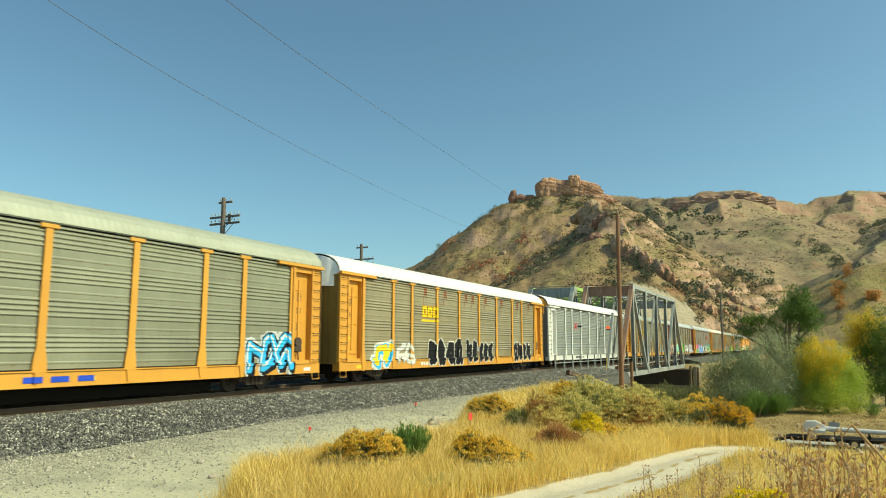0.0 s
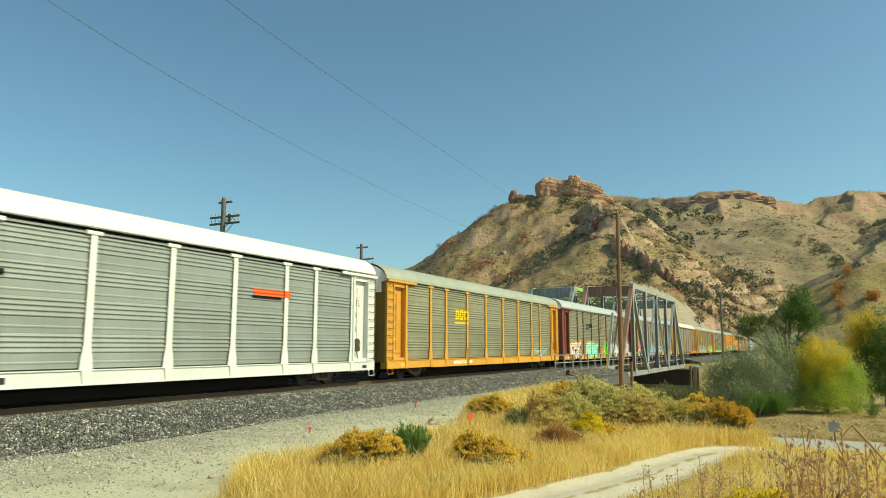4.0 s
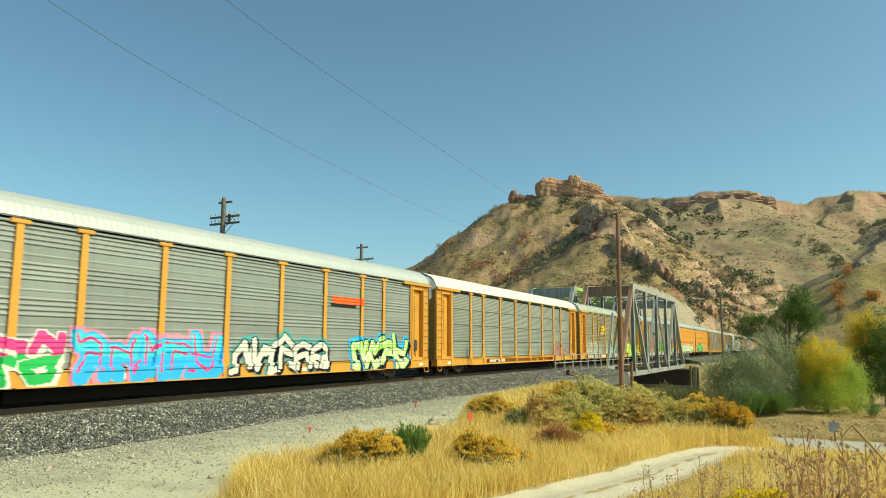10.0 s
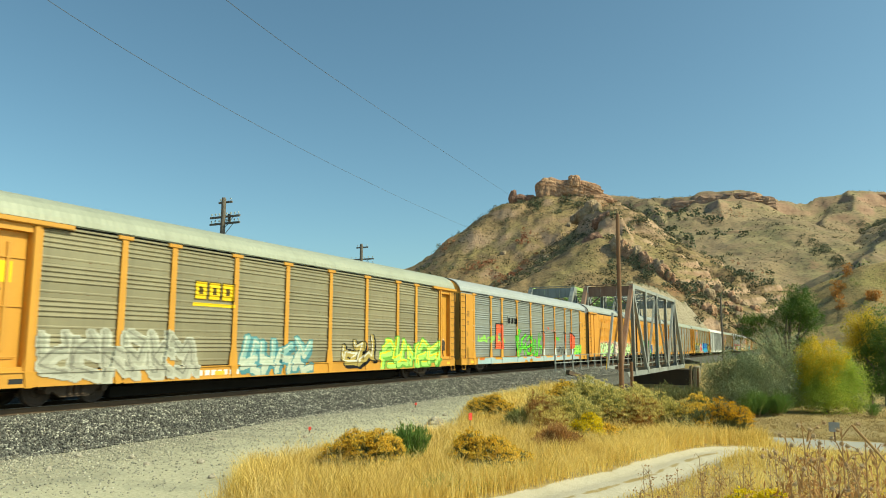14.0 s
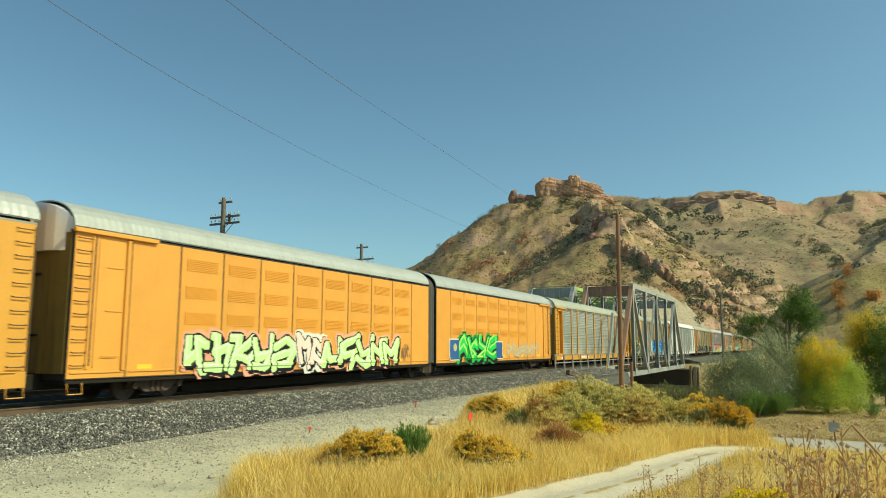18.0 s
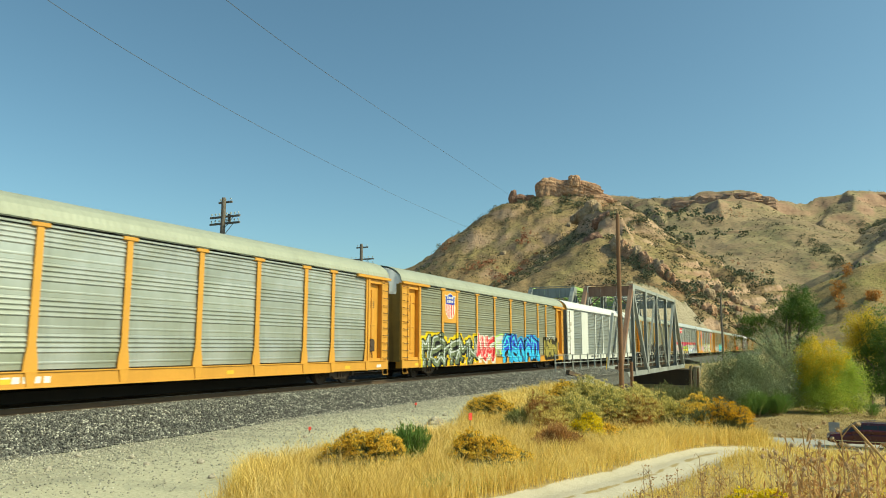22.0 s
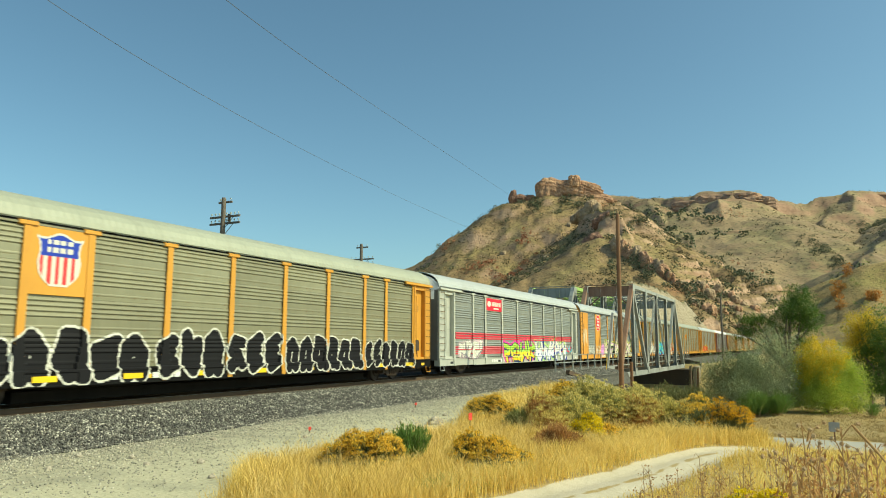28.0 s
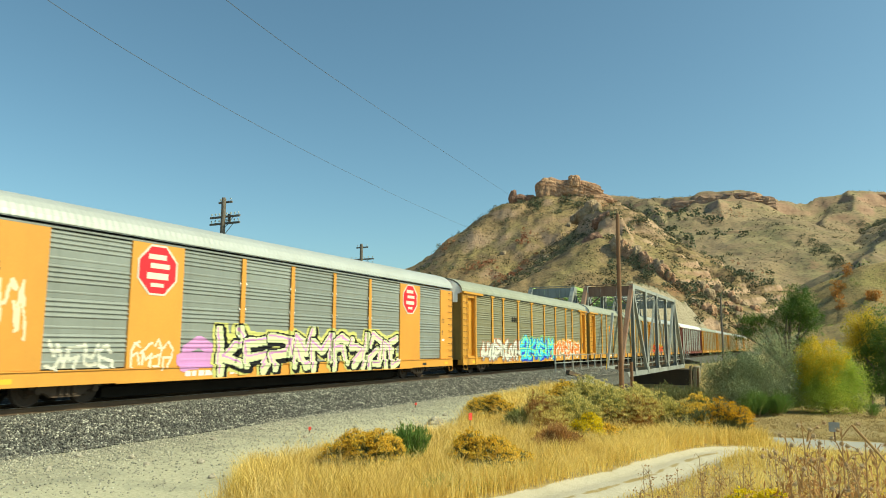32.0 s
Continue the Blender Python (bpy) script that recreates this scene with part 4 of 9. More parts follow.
def end_cap_mesh(material):
    """The closed gable between door and roof, its corners cut off; built for the -y end."""
    def build():
        line = [(-x, z) for x, z in ROOF_LINE] + ROOF_LINE[::-1][1:]
        line = [(x * 0.975, z - 0.035) for x, z in line]
        front = [-0.27 + 0.42 * max(0.0, (abs(x) - 0.8) / 0.7) for x, z in line]
        n, low = len(line), Z_EAVE - 0.62
        vs = [(x, f, z) for (x, z), f in zip(line, front)] + [(x, f, low) for (x, z), f in zip(line, front)] + [(x, 0.2, z) for x, z in line] + [(x, 0.2, low) for x, z in line]
        fs = []
        for i in range(n - 1):
            fs += [(n + i, n + i + 1, i + 1, i), (i, i + 1, 2 * n + i + 1, 2 * n + i), (3 * n + i, 3 * n + i + 1, n + i + 1, n + i)]
        return Geo().add(vs, fs)
    return shared(("end_cap",), build, material)


def ladder_mesh(material):
    def build():
        g = Geo()
        g.box(SIDE - 0.016, SIDE + 0.02, 0.285, 0.315, Z_DECK, Z_EAVE - 0.15)
        for k in range(11):
            z = 1.12 + k * 0.355
            g.tube([(SIDE - 0.02, -0.22, z), (SIDE + 0.075, -0.2, z - 0.03), (SIDE + 0.075, 0.2, z - 0.03), (SIDE - 0.02, 0.22, z)], 0.016, 5)
        return g
    return shared(("ladder",), build, material)


def frame_mesh():
    """Cast side frame of a truck."""
    def build():
        g = Geo()
        top = [(-1.1, 0.50), (-1.05, 0.60), (-0.6, 0.66), (-0.35, 0.82), (0.35, 0.82), (0.6, 0.66), (1.05, 0.60), (1.1, 0.50)]
        low = [(0.7, 0.42), (0.42, 0.24), (-0.42, 0.24), (-0.7, 0.42)]
        pts = top + low
        n = len(pts)
        for x0, x1 in ((1.09, 1.23),):
            g.add([(x0, y, z) for y, z in pts] + [(x1, y, z) for y, z in pts], [tuple(range(n)), tuple(range(n, 2 * n))[::-1]] + [(i, n + i, n + (i + 1) % n, (i + 1) % n) for i in range(n)])
        for y in (-0.864, 0.864):
            g.tube([(1.0, y, 0.45), (1.31, y, 0.45)], [0.12, 0.10], 10)
        for y in (-0.2, 0.0, 0.2):
            g.tube([(1.235, y, 0.30), (1.235, y, 0.62)], 0.07, 8)
        return g
    return shared(("side_frame",), build, m_truck)


def wheel_mesh(key, material):
    def build():
        prof = [(0.0, 0.02), (0.10, 0.08), (0.16, 0.075), (0.20, 0.03), (0.36, 0.035), (0.40, 0.065), (0.42, 0.065), (0.445, -0.055), (0.40, -0.06), (0.36, -0.01), (0.18, -0.02), (0.10, -0.07), (0.0, -0.07)]
        if key == "tread":
            prof = [(0.4215, 0.062), (0.424, -0.03), (0.40, -0.03), (0.40, 0.062)]
        n = 28
        g = Geo()
        vs = [(x, r * math.cos(2 * math.pi * k / n), r * math.sin(2 * math.pi * k / n)) for r, x in prof for k in range(n)]
        m = len(prof)
        fs = [(i * n + k, i * n + (k + 1) % n, (i + 1) * n + (k + 1) % n, (i + 1) * n + k) for i in range(m - 1) for k in range(n)]
        return g.add(vs, fs)
    return shared((key,), build, material, smooth=False)


WHEELSETS = []


def truck(car, s, length):
    y = s - length / 2
    tr = part("truck", shared(("truck",), lambda: Geo().box(-1.2, 1.2, -0.22, 0.22, 0.34, 0.62, 0.04).box(-0.3, 0.3, -0.3, 0.3, 0.55, 0.86, 0.03), m_truck), None, car, "rusty brown truck", at=(0, y, 0))
    for sx in (1, -1):
        part("side_frame", frame_mesh(), None, tr, at=Matrix.Diagonal((sx, 1, 1, 1)))
    for yy in (-0.864, 0.864):
        ax = part("wheelset", shared(("wheelset",), lambda: Geo().tube([(-1.05, 0, 0), (1.05, 0, 0)], 0.085, 10), m_wheel), None, car, at=(0, y + yy, 0.42))
        for sx in (1, -1):
            part("wheel", wheel_mesh("wheel", m_wheel), None, ax, at=Matrix.Translation((0.757 * sx, 0, 0)) @ Matrix.Diagonal((sx, 1, 1, 1)))
        WHEELSETS.append((ax, car, (0, y + yy, 0.42)))


def side_bars(car, name, s0, s1, z0, z1, material, label="", off=0.008, x=SIDE + 0.02, rows=1, n=1, rng=None):
    """Short painted bars that stand for small lettering on the side, in one mesh."""
    g = Geo()
    rng = rng or random.Random(int(s0 * 10))
    for r in range(rows):
        a, b_ = z0 + (z1 - z0) * r / rows, z0 + (z1 - z0) * (r + 0.72) / rows
        p = s0
        for k in range(n):
            w = (s1 - s0) / n
            g.box(x, x + off, p + 0.1 * w - CAR / 2, p + w * rng.uniform(0.7, 0.95) - CAR / 2, a, b_)
            p += w
    return part(name, g, material, car, label)


FITTINGS = {
    "pocket": lambda: Geo().box(1.26, SIDE - 0.014, 0.0, 0.64, Z_DECK, Z_EAVE - 0.04, 0.012).box(1.26, SIDE - 0.21, 0.641, 1.699, Z_DECK, Z_EAVE - 0.31)
                     .box(1.26, SIDE - 0.014, 1.70, 1.88, Z_DECK, Z_EAVE - 0.04, 0.012).box(1.26, SIDE - 0.018, 0.641, 1.699, Z_EAVE - 0.305, Z_EAVE - 0.04).box(1.26, SIDE - 0.018, 0.641, 1.699, Z_DECK - 0.1, Z_DECK + 0.12),
    "header": lambda: Geo().box(SIDE - 0.02, SIDE + 0.11, 0.0, 2.9, Z_EAVE - 0.10, Z_EAVE + 0.03, 0.015),
    "column": lambda: Geo().box(SIDE - 0.014, SIDE + 0.03, 0.55, 0.63, Z_DECK, Z_EAVE - 0.12, 0.01).box(SIDE - 0.014, SIDE + 0.05, 1.72, 1.86, Z_DECK - 0.05, Z_EAVE - 0.12, 0.01),
    "door_gap": lambda: Geo().box(SIDE - 0.014, SIDE - 0.008, 0.64, 0.70, Z_DECK + 0.1, Z_EAVE - 0.14),
    "stiffener": lambda: Geo().box(SIDE - 0.215, SIDE - 0.175, 0.95, 1.66, 3.88, 3.92, 0.006).box(SIDE - 0.215, SIDE - 0.175, 0.95, 1.66, 2.62, 2.66, 0.006).box(SIDE - 0.215, SIDE - 0.17, 1.15, 1.25, 1.5, 4.3, 0.006),
    "stiffener_flush": lambda: Geo().box(SIDE - 0.014, SIDE + 0.012, 0.78, 0.84, Z_DECK + 0.05, Z_EAVE - 0.2, 0.006).box(SIDE - 0.014, SIDE + 0.012, 1.1, 1.66, 3.88, 3.92, 0.006).box(SIDE - 0.014, SIDE + 0.012, 1.1, 1.66, 2.62, 2.66, 0.006),
    "grab_iron": lambda: Geo().tube([(SIDE - 0.215, 1.05, 1.35), (SIDE - 0.14, 1.05, 1.35), (SIDE - 0.14, 1.55, 1.35), (SIDE - 0.215, 1.55, 1.35)], 0.013, 6),
    "grab_flush": lambda: Geo().tube([(SIDE - 0.02, 1.05, 1.35), (SIDE + 0.06, 1.05, 1.35), (SIDE + 0.06, 1.55, 1.35), (SIDE - 0.02, 1.55, 1.35)], 0.013, 6),
    "stirrup": lambda: Geo().tube([(SIDE, 0.05, 0.62), (SIDE + 0.04, 0.05, 0.32), (SIDE + 0.04, 0.5, 0.32), (SIDE, 0.5, 0.62)], 0.02, 6),
}


def autorack(spec):
    """One covered car carrier, its front coupling at s = 0, its near side at +x."""
    frame_m, panel_m, roof_m = FRAME[spec["frame"]], SHEET[spec["sheet"]], ROOF[spec["roof"]]
    sill_m = FRAME[spec.get("sill", spec["frame"])]
    cap_m = m_zinc_cap if spec.get("cap", "zinc") == "zinc" else FRAME[spec["cap"]]
    style, posts = spec.get("style", "ribbed"), spec.get("posts", POSTS)
    car = thing("autorack_car", spec["label"], "rail car", group="train of car carriers")
    h = CAR / 2
    if style == "slat":                           # the sill is open between the trucks, over a thin lower flange
        a0, a1 = 7.5 - h, h - 7.5
        part("sill", shared(("slot_sill", 0), lambda: Geo().box(-SIDE, SIDE + 0.012, 0.62 - h, h - 0.62, 0.86, Z_DECK).box(1.2, SIDE + 0.012, 0.62 - h, a0, Z_SILL, 0.859).box(1.2, SIDE + 0.012, a1, h - 0.62, Z_SILL, 0.859)
                                      .box(1.2, 1.24, a0, a1, Z_SILL, 0.859).box(1.241, SIDE + 0.012, a0, a1, Z_SILL, Z_SILL + 0.06), sill_m), None, car, spec["frame"] + " painted deck sill with open slots")
    else:
        part("sill", shared(("sill", 0), lambda: Geo().extrude_y([(SIDE + 0.012, Z_SILL), (SIDE + 0.012, Z_DECK), (-SIDE, Z_DECK), (-SIDE, Z_SILL), (-1.2, Z_SILL), (-1.2, Z_DECK - 0.1), (1.2, Z_DECK - 0.1), (1.2, Z_SILL)], 0.62 - h, h - 0.62), sill_m), None, car, spec["frame"] + " painted deck sill")
    part("sill_lip", shared(("sill_lip", 0), lambda: Geo().box(SIDE + 0.012, SIDE + 0.05, 0.9 - h, h - 0.9, Z_DECK - 0.035, Z_DECK, 0.006).box(SIDE + 0.012, SIDE + 0.05, 5.4 - h, h - 5.4, Z_SILL - 0.03, Z_SILL + 0.01, 0.006), sill_m), None, car)
    part("underframe", shared(("underframe", 0), lambda: Geo().box(-0.42, 0.42, 0.1 - h, h - 0.1, 0.42, 0.86, 0.02).box(-0.62, 0.62, 5.7 - h, h - 5.7, 0.09, 0.419, 0.02).box(-1.1, 1.1, 6.2 - h, 9.5 - h, 0.45, 0.86, 0.03).box(-0.9, 0.9, 14.5 - h, 17 - h, 0.42, 0.86, 0.03), m_under), None, car)
    for s, d in ((0.02, 1), (CAR - 0.02, -1)):
        part("coupler", shared(("coupler", d), lambda d=d: Geo().box(-0.12, 0.12, -0.02 * d, 0.75 * d, 0.72, 0.98, 0.03).box(-0.2, 0.16, 0.0, 0.26 * d, 0.68, 1.0, 0.05), m_truck), None, car, at=(0, s - h, 0))
    # Added solid filler that shows as shade through the panel gaps.
    part("inside_lining", shared(("shade_fill", 0), lambda: Geo().box(-1.44, 1.44, 2.6 - h, h - 2.6, Z_DECK + 0.01, Z_EAVE).box(-1.44, 1.24, 0.75 - h, 2.59 - h, Z_DECK + 0.01, Z_EAVE).box(-1.44, 1.24, h - 2.59, h - 0.75, Z_DECK + 0.01, Z_EAVE), m_dark), None, car)
    part("roof", roof_mesh(CAR - 1.1, roof_m), None, car, spec["roof"] + " ribbed roof", at=(0, 0, spec.get("lift", 0.06)))
    part("eave_rail", shared(("eave_rail", 0), lambda: Geo().box(FACE - 0.02, SIDE - 0.012, 0.62 - h, h - 0.62, 4.80, 4.865, 0.008).box(-SIDE, -FACE, 0.62 - h, h - 0.62, 4.78, 4.90, 0.008), m_under if style == "slat" else panel_m), None, car)
    plates = spec.get("plates", ((0.62, posts[0]), (posts[-1], CAR - 0.62)))
    lo, hi = plates[0][1], plates[-1][0]
    pocket = spec.get("header", True)             # the end panel lies back between the ladder and the corner column
    if pocket:
        plates_flush = ()
        for end in (0, 1):
            m = Matrix.Translation((0, (0.62 - h) if not end else (h - 0.62), 0)) @ Matrix.Diagonal((1, -1 if end else 1, 1, 1))
            part("end_panel", shared(("pocket",), FITTINGS["pocket"], frame_m), None, car, "end panel set back behind the ladder", at=m)
    else:
        plates_flush = plates
    for a, b_ in plates_flush:
        part("end_panel" if a < 1 or b_ > 27 else "side_plate", shared(("plate", round(b_ - a, 2)), lambda a=a, b_=b_: Geo().box(FACE - 0.03, SIDE - 0.014, 0.0, b_ - a, Z_DECK, Z_EAVE - 0.04, 0.012), frame_m), None, car, at=(0, a - h, 0))
    edges = sorted(set([p for p in posts if lo - 0.1 <= p <= hi + 0.1] + [e for a, b_ in plates for e in (a, b_) if 1 < e < 27.5]))
    for a, b_ in zip(edges, edges[1:]):
        if any(abs(a - p) < 0.05 and abs(b_ - q) < 0.05 for p, q in plates):
            continue
        for z0, z1 in zip(ROWS, ROWS[1:]):
            part("side_panel", panel_mesh(b_ - a, z0, z1, style, panel_m), None, car, at=(0, a - h, 0))
    if "board" in spec:
        a, b_, z0, z1 = spec["board"]
        part("sign_board", Geo().box(FACE - 0.02, SIDE - 0.02, a - h, b_ - h, z0, z1, 0.008), frame_m, car, "flat plate that carries the emblem")
    for p in posts:
        post = part("side_post", post_mesh(frame_m), None, car, at=(0, p - h, 0))
        for z in (ROWS[1:4] if spec.get("studs") else ()):
            for dy in (-0.15, 0.15):
                part("clip", shared(("clip",), lambda: Geo().tube([(FACE + 0.01, 0, -0.07), (SIDE - 0.02, 0, -0.045), (SIDE, 0, 0.0), (SIDE - 0.02, 0, 0.045), (FACE + 0.01, 0, 0.07)], 0.016, 5), m_zinc_cap), None, post, at=(0, dy, z))
        if spec.get("caps", True):
            part("post_cap", shared(("post_cap",), lambda: Geo().box(FACE, SIDE + 0.03, -0.27, 0.27, Z_EAVE - 0.12, Z_EAVE + 0.0, 0.015), frame_m), None, post)
    part("far_side", shared(("far_side", 0), lambda: Geo().extrude_y([(-FACE, ROWS[0]), (-FACE - 0.04, ROWS[0])] + [p for z0, z1 in zip(ROWS, ROWS[1:]) for p in [(-FACE - x - 0.005, z) for x, z in ridges(z0, z1, "ribbed")]] + [(-FACE, ROWS[-1])], 0.65 - h, h - 0.65), panel_m), None, car)
    for p in POSTS:
        part("side_post", post_mesh(frame_m), None, car, at=Matrix.Translation((0, p - h, 0)) @ Matrix.Diagonal((-1, 1, 1, 1)))
    for end in (0, 1):
        m = Matrix.Translation((0, (0.62 - h) if not end else (h - 0.62), 0)) @ Matrix.Diagonal((1, -1 if end else 1, 1, 1))
        end_door(car, FRAME[spec["door"]] if "door" in spec else m_ends if spec["frame"] in ("white", "grey") else m_shaded_grimy if spec["frame"] != "red" else frame_m, m)
        part("end_cap", end_cap_mesh(cap_m), None, car, at=m @ Matrix.Translation((0, -0.05, 0)))
        part("ladder", ladder_mesh(m_rung), None, car, at=Matrix.Translation((0, (0.93 - h) if not end else (h - 0.93), 0)))
        if spec.get("header", True):
            part("header_beam", shared(("header",), FITTINGS["header"], frame_m), None, car, at=m @ Matrix.Translation((0, -0.08, 0)))
            part("corner_column", shared(("column",), FITTINGS["column"], frame_m), None, car, at=m)
            part("panel_stiffener", shared(("stiffener",), FITTINGS["stiffener"], frame_m), None, car, at=m)
            part("grab_iron", shared(("grab_iron",), FITTINGS["grab_iron"], frame_m), None, car, at=m)
        part("stirrup_step", shared(("stirrup",), FITTINGS["stirrup"], frame_m), None, car, at=m)
        part("brake_hose", shared(("hose",), lambda: Geo().tube([(0.35, 0.0, 0.75), (0.37, -0.3, 0.45), (0.36, -0.6, 0.55)], 0.022, 6), m_under), None, car, at=m)
        if end and spec.get("header", True):
            part("brake_wheel", shared(("brake_wheel",), lambda: Geo().tube([(SIDE - 0.15, 1.3, 1.8), (SIDE - 0.07, 1.3, 1.8)], [0.2, 0.2], 16).box(SIDE - 0.215, SIDE - 0.09, 1.05, 1.5, 1.42, 1.68, 0.03).bar((SIDE - 0.12, 1.3, 1.45), (SIDE - 0.12, 1.2, 1.0), 0.04, 0.04), m_truck), None, car, "hand brake gear", at=m)
        truck(car, 4.1 if not end else CAR - 4.1, CAR)
    rng = random.Random(spec["seed"])
    ink = m_stencil if spec["frame"] not in ("red", "grey") else m_decal_w
    back = SIDE - (0.21 if pocket else 0.014)
    for s in (1.42, 26.52):
        for z, n, w in ((3.45, 4, 0.42), (2.95, 3, 0.34), (2.3, 3, 0.22)):
            if rng.random() < 0.85:
                tagged(side_bars(car, "stencil_bar", s, s + w, z, z + 0.085 * n, ink, "", 0.003, back, n, rng.choice((1, 2)), rng), kind="stuff")
        if rng.random() < 0.6:
            side_bars(car, "placard", s, s + 0.45, 1.95, 2.12, rng.choice((m_decal_y, m_decal_w)), "small placard on the end panel", 0.004, back, 1, 1, rng)
    if spec["sheet"] in ("khaki", "olive", "tan", "grey"):      # rusty fastener marks in rows across the sheets
        g = Geo()
        for z0 in ROWS[:4]:
            s = lo + 0.3
            while s < hi - 0.2:
                if rng.random() < 0.8 and all(abs(s - p) > 0.25 for p in posts):
                    z = z0 + 0.12 + rng.uniform(-0.015, 0.015)
                    g.box(FACE - 0.001, FACE + 0.005, s - h, s - h + rng.uniform(0.05, 0.11), z, z + rng.uniform(0.02, 0.045))
                s += 0.42
        tagged(part("fastener_mark", g, m_rustmark, car), kind="stuff")
    for p in (1.9, 9.0, 17.0, 24.2, 26.8):
        side_bars(car, "sill_plate", p, p + 0.55, Z_SILL + 0.1, Z_SILL + 0.28, rng.choice((m_decal_y, m_decal_y, m_decal_w, m_decal_k)), "", 0.006, SIDE + 0.012, 1, 1, rng)
    tagged(side_bars(car, "number_bar", 8.0, 10.6, Z_SILL + 0.1, Z_SILL + 0.34, m_decal_w if spec["frame"] != "white" else m_decal_k, "", 0.004, SIDE + 0.012, 1, 9, rng), kind="stuff")
    return car


def double_rack(spec, first, length):
    """One unit of the smooth-sided two-unit carrier; bellows join it to its mate."""
    m, roof_m = FRAME["orange"], ROOF["grey"]
    car = thing("articulated_autorack_unit", spec["label"], "rail car", group="train of car carriers")
    h = length / 2
    a, b_ = (0.62, length - 0.42) if first else (0.42, length - 0.62)
    # Near-black core: shade behind the side plates is put into its colour.
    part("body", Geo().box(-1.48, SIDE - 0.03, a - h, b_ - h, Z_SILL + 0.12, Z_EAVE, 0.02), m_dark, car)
    part("underframe", Geo().box(-0.5, 0.5, 0.1 - h, h - 0.1, 0.42, 0.86, 0.02).box(-0.62, 0.62, 5.6 - h, h - 5.6, 0.09, 0.419, 0.02), m_under, car)
    part("sill", Geo().box(-SIDE, SIDE + 0.0, a - h, b_ - h, Z_SILL + 0.02, Z_SILL + 0.11, 0.01), m_under, car)
    g = roof_mesh(length - 1.0, roof_m)
    part("roof", g, None, car, "sage grey roof", at=(0, (a + b_) / 2 - h, 0.08))
    n = int(round((b_ - a) / 1.86))
    w = (b_ - a) / n
    slats = Geo()
    for k in range(7):
        slats.box(SIDE - 0.012, SIDE + 0.006, 0.24, w - 0.30, 0.06 * k, 0.06 * k + 0.032)
    slat_me = slats.mesh("louvre", FRAME["amber"])
    plate = Geo().box(SIDE - 0.06, SIDE - 0.012, 0.02, w - 0.05, Z_SILL + 0.16, Z_EAVE - 0.05, 0.012).mesh("side_plate", m)
    rib = Geo().box(SIDE - 0.055, SIDE - 0.030, w - 0.05, w + 0.02, Z_SILL + 0.16, Z_EAVE - 0.05).mesh("rib_gap", FRAME["amber"])
    foot = Geo().box(SIDE - 0.012, SIDE + 0.02, 0.1, w - 0.15, Z_SILL + 0.30, Z_SILL + 0.36, 0.01).mesh("lower_rail", m)
    for k in range(n):
        p = part("side_plate", plate, None, car, at=(0, a + k * w - h, 0))
        part("lower_rail", foot, None, p)
        if k < n - 1:
            part("rib_gap", rib, None, p)
        if (2 <= k if first else k < n - 3) and 0 < k < n - 1:
            for z in (2.35, 3.2, 4.1):
                part("louvre", slat_me, None, p, at=(0, 0, z))
        if k % 2:
            part("reflector", Geo().box(SIDE - 0.012, SIDE - 0.004, 0.4, 0.95, Z_SILL + 0.38, Z_SILL + 0.52), m_decal_y, p)
    part("far_side", Geo().box(-SIDE, -1.485, a - h, b_ - h, Z_SILL + 0.12, Z_EAVE, 0.02), m, car)
    outer = 0 if first else 1
    mt = Matrix.Translation((0, (0.62 - h) if not outer else (h - 0.62), 0)) @ Matrix.Diagonal((1, -1 if outer else 1, 1, 1))
    end_door(car, m_shaded_grimy, mt)
    part("end_cap", end_cap_mesh(m_zinc_cap), None, car, at=mt @ Matrix.Translation((0, -0.05, 0)))
    part("ladder", ladder_mesh(m_rung), None, car, at=(0, (0.93 - h) if not outer else (h - 0.93), 0))
    part("header_beam", shared(("header",), FITTINGS["header"], m), None, car, at=mt @ Matrix.Translation((0, -0.08, 0)))
    for key, nm in (("column", "corner_column"), ("stiffener_flush", "panel_stiffener"), ("grab_flush", "grab_iron")):
        part(nm, shared((key,), FITTINGS[key], m), None, car, at=mt)
    # Dark strip on the surface paints the shade of a gap.
    part("door_gap", shared(("door_gap",), FITTINGS["door_gap"], m_dark), None, car, at=mt)
    part("stirrup_step", shared(("stirrup",), FITTINGS["stirrup"], m), None, car, at=mt)
    part("coupler", Geo().box(-0.12, 0.12, -0.37, 0.37, 0.72, 0.98, 0.03), m_truck, car, at=(0, (0.39 - h) if not outer else (h - 0.39), 0))
    truck(car, 4.0 if first else length - 4.0, length)
    if first:
        truck(car, length - 0.05, length)
        g = Geo()
        prof = [(x, z) for x, z in ROOF_LINE]
        loop = [(1.52, Z_SILL + 0.1)] + prof + [(-x, z) for x, z in prof[::-1][1:]] + [(-1.52, Z_SILL + 0.1)]
        for k in range(6):
            sc = (0.975, 0.94)[k % 2]
            y = h - 0.36 + 0.144 * k
            g.add([(x * sc, y, 3.0 + (z - 3.0) * sc) for x, z in loop], [])
        n_l = len(loop)
        for k in range(5):
            g.f += [(k * n_l + i, k * n_l + i + 1, (k + 1) * n_l + i + 1, (k + 1) * n_l + i) for i in range(n_l - 1)]
        part("bellows", g, m_bellows, car, "black folded bellows between the units", fix=False)
    return car


def run(t):
    """How far the train has come by t seconds."""
    return 13.411 * t + 0.0041 * (t - 16.0) ** 2


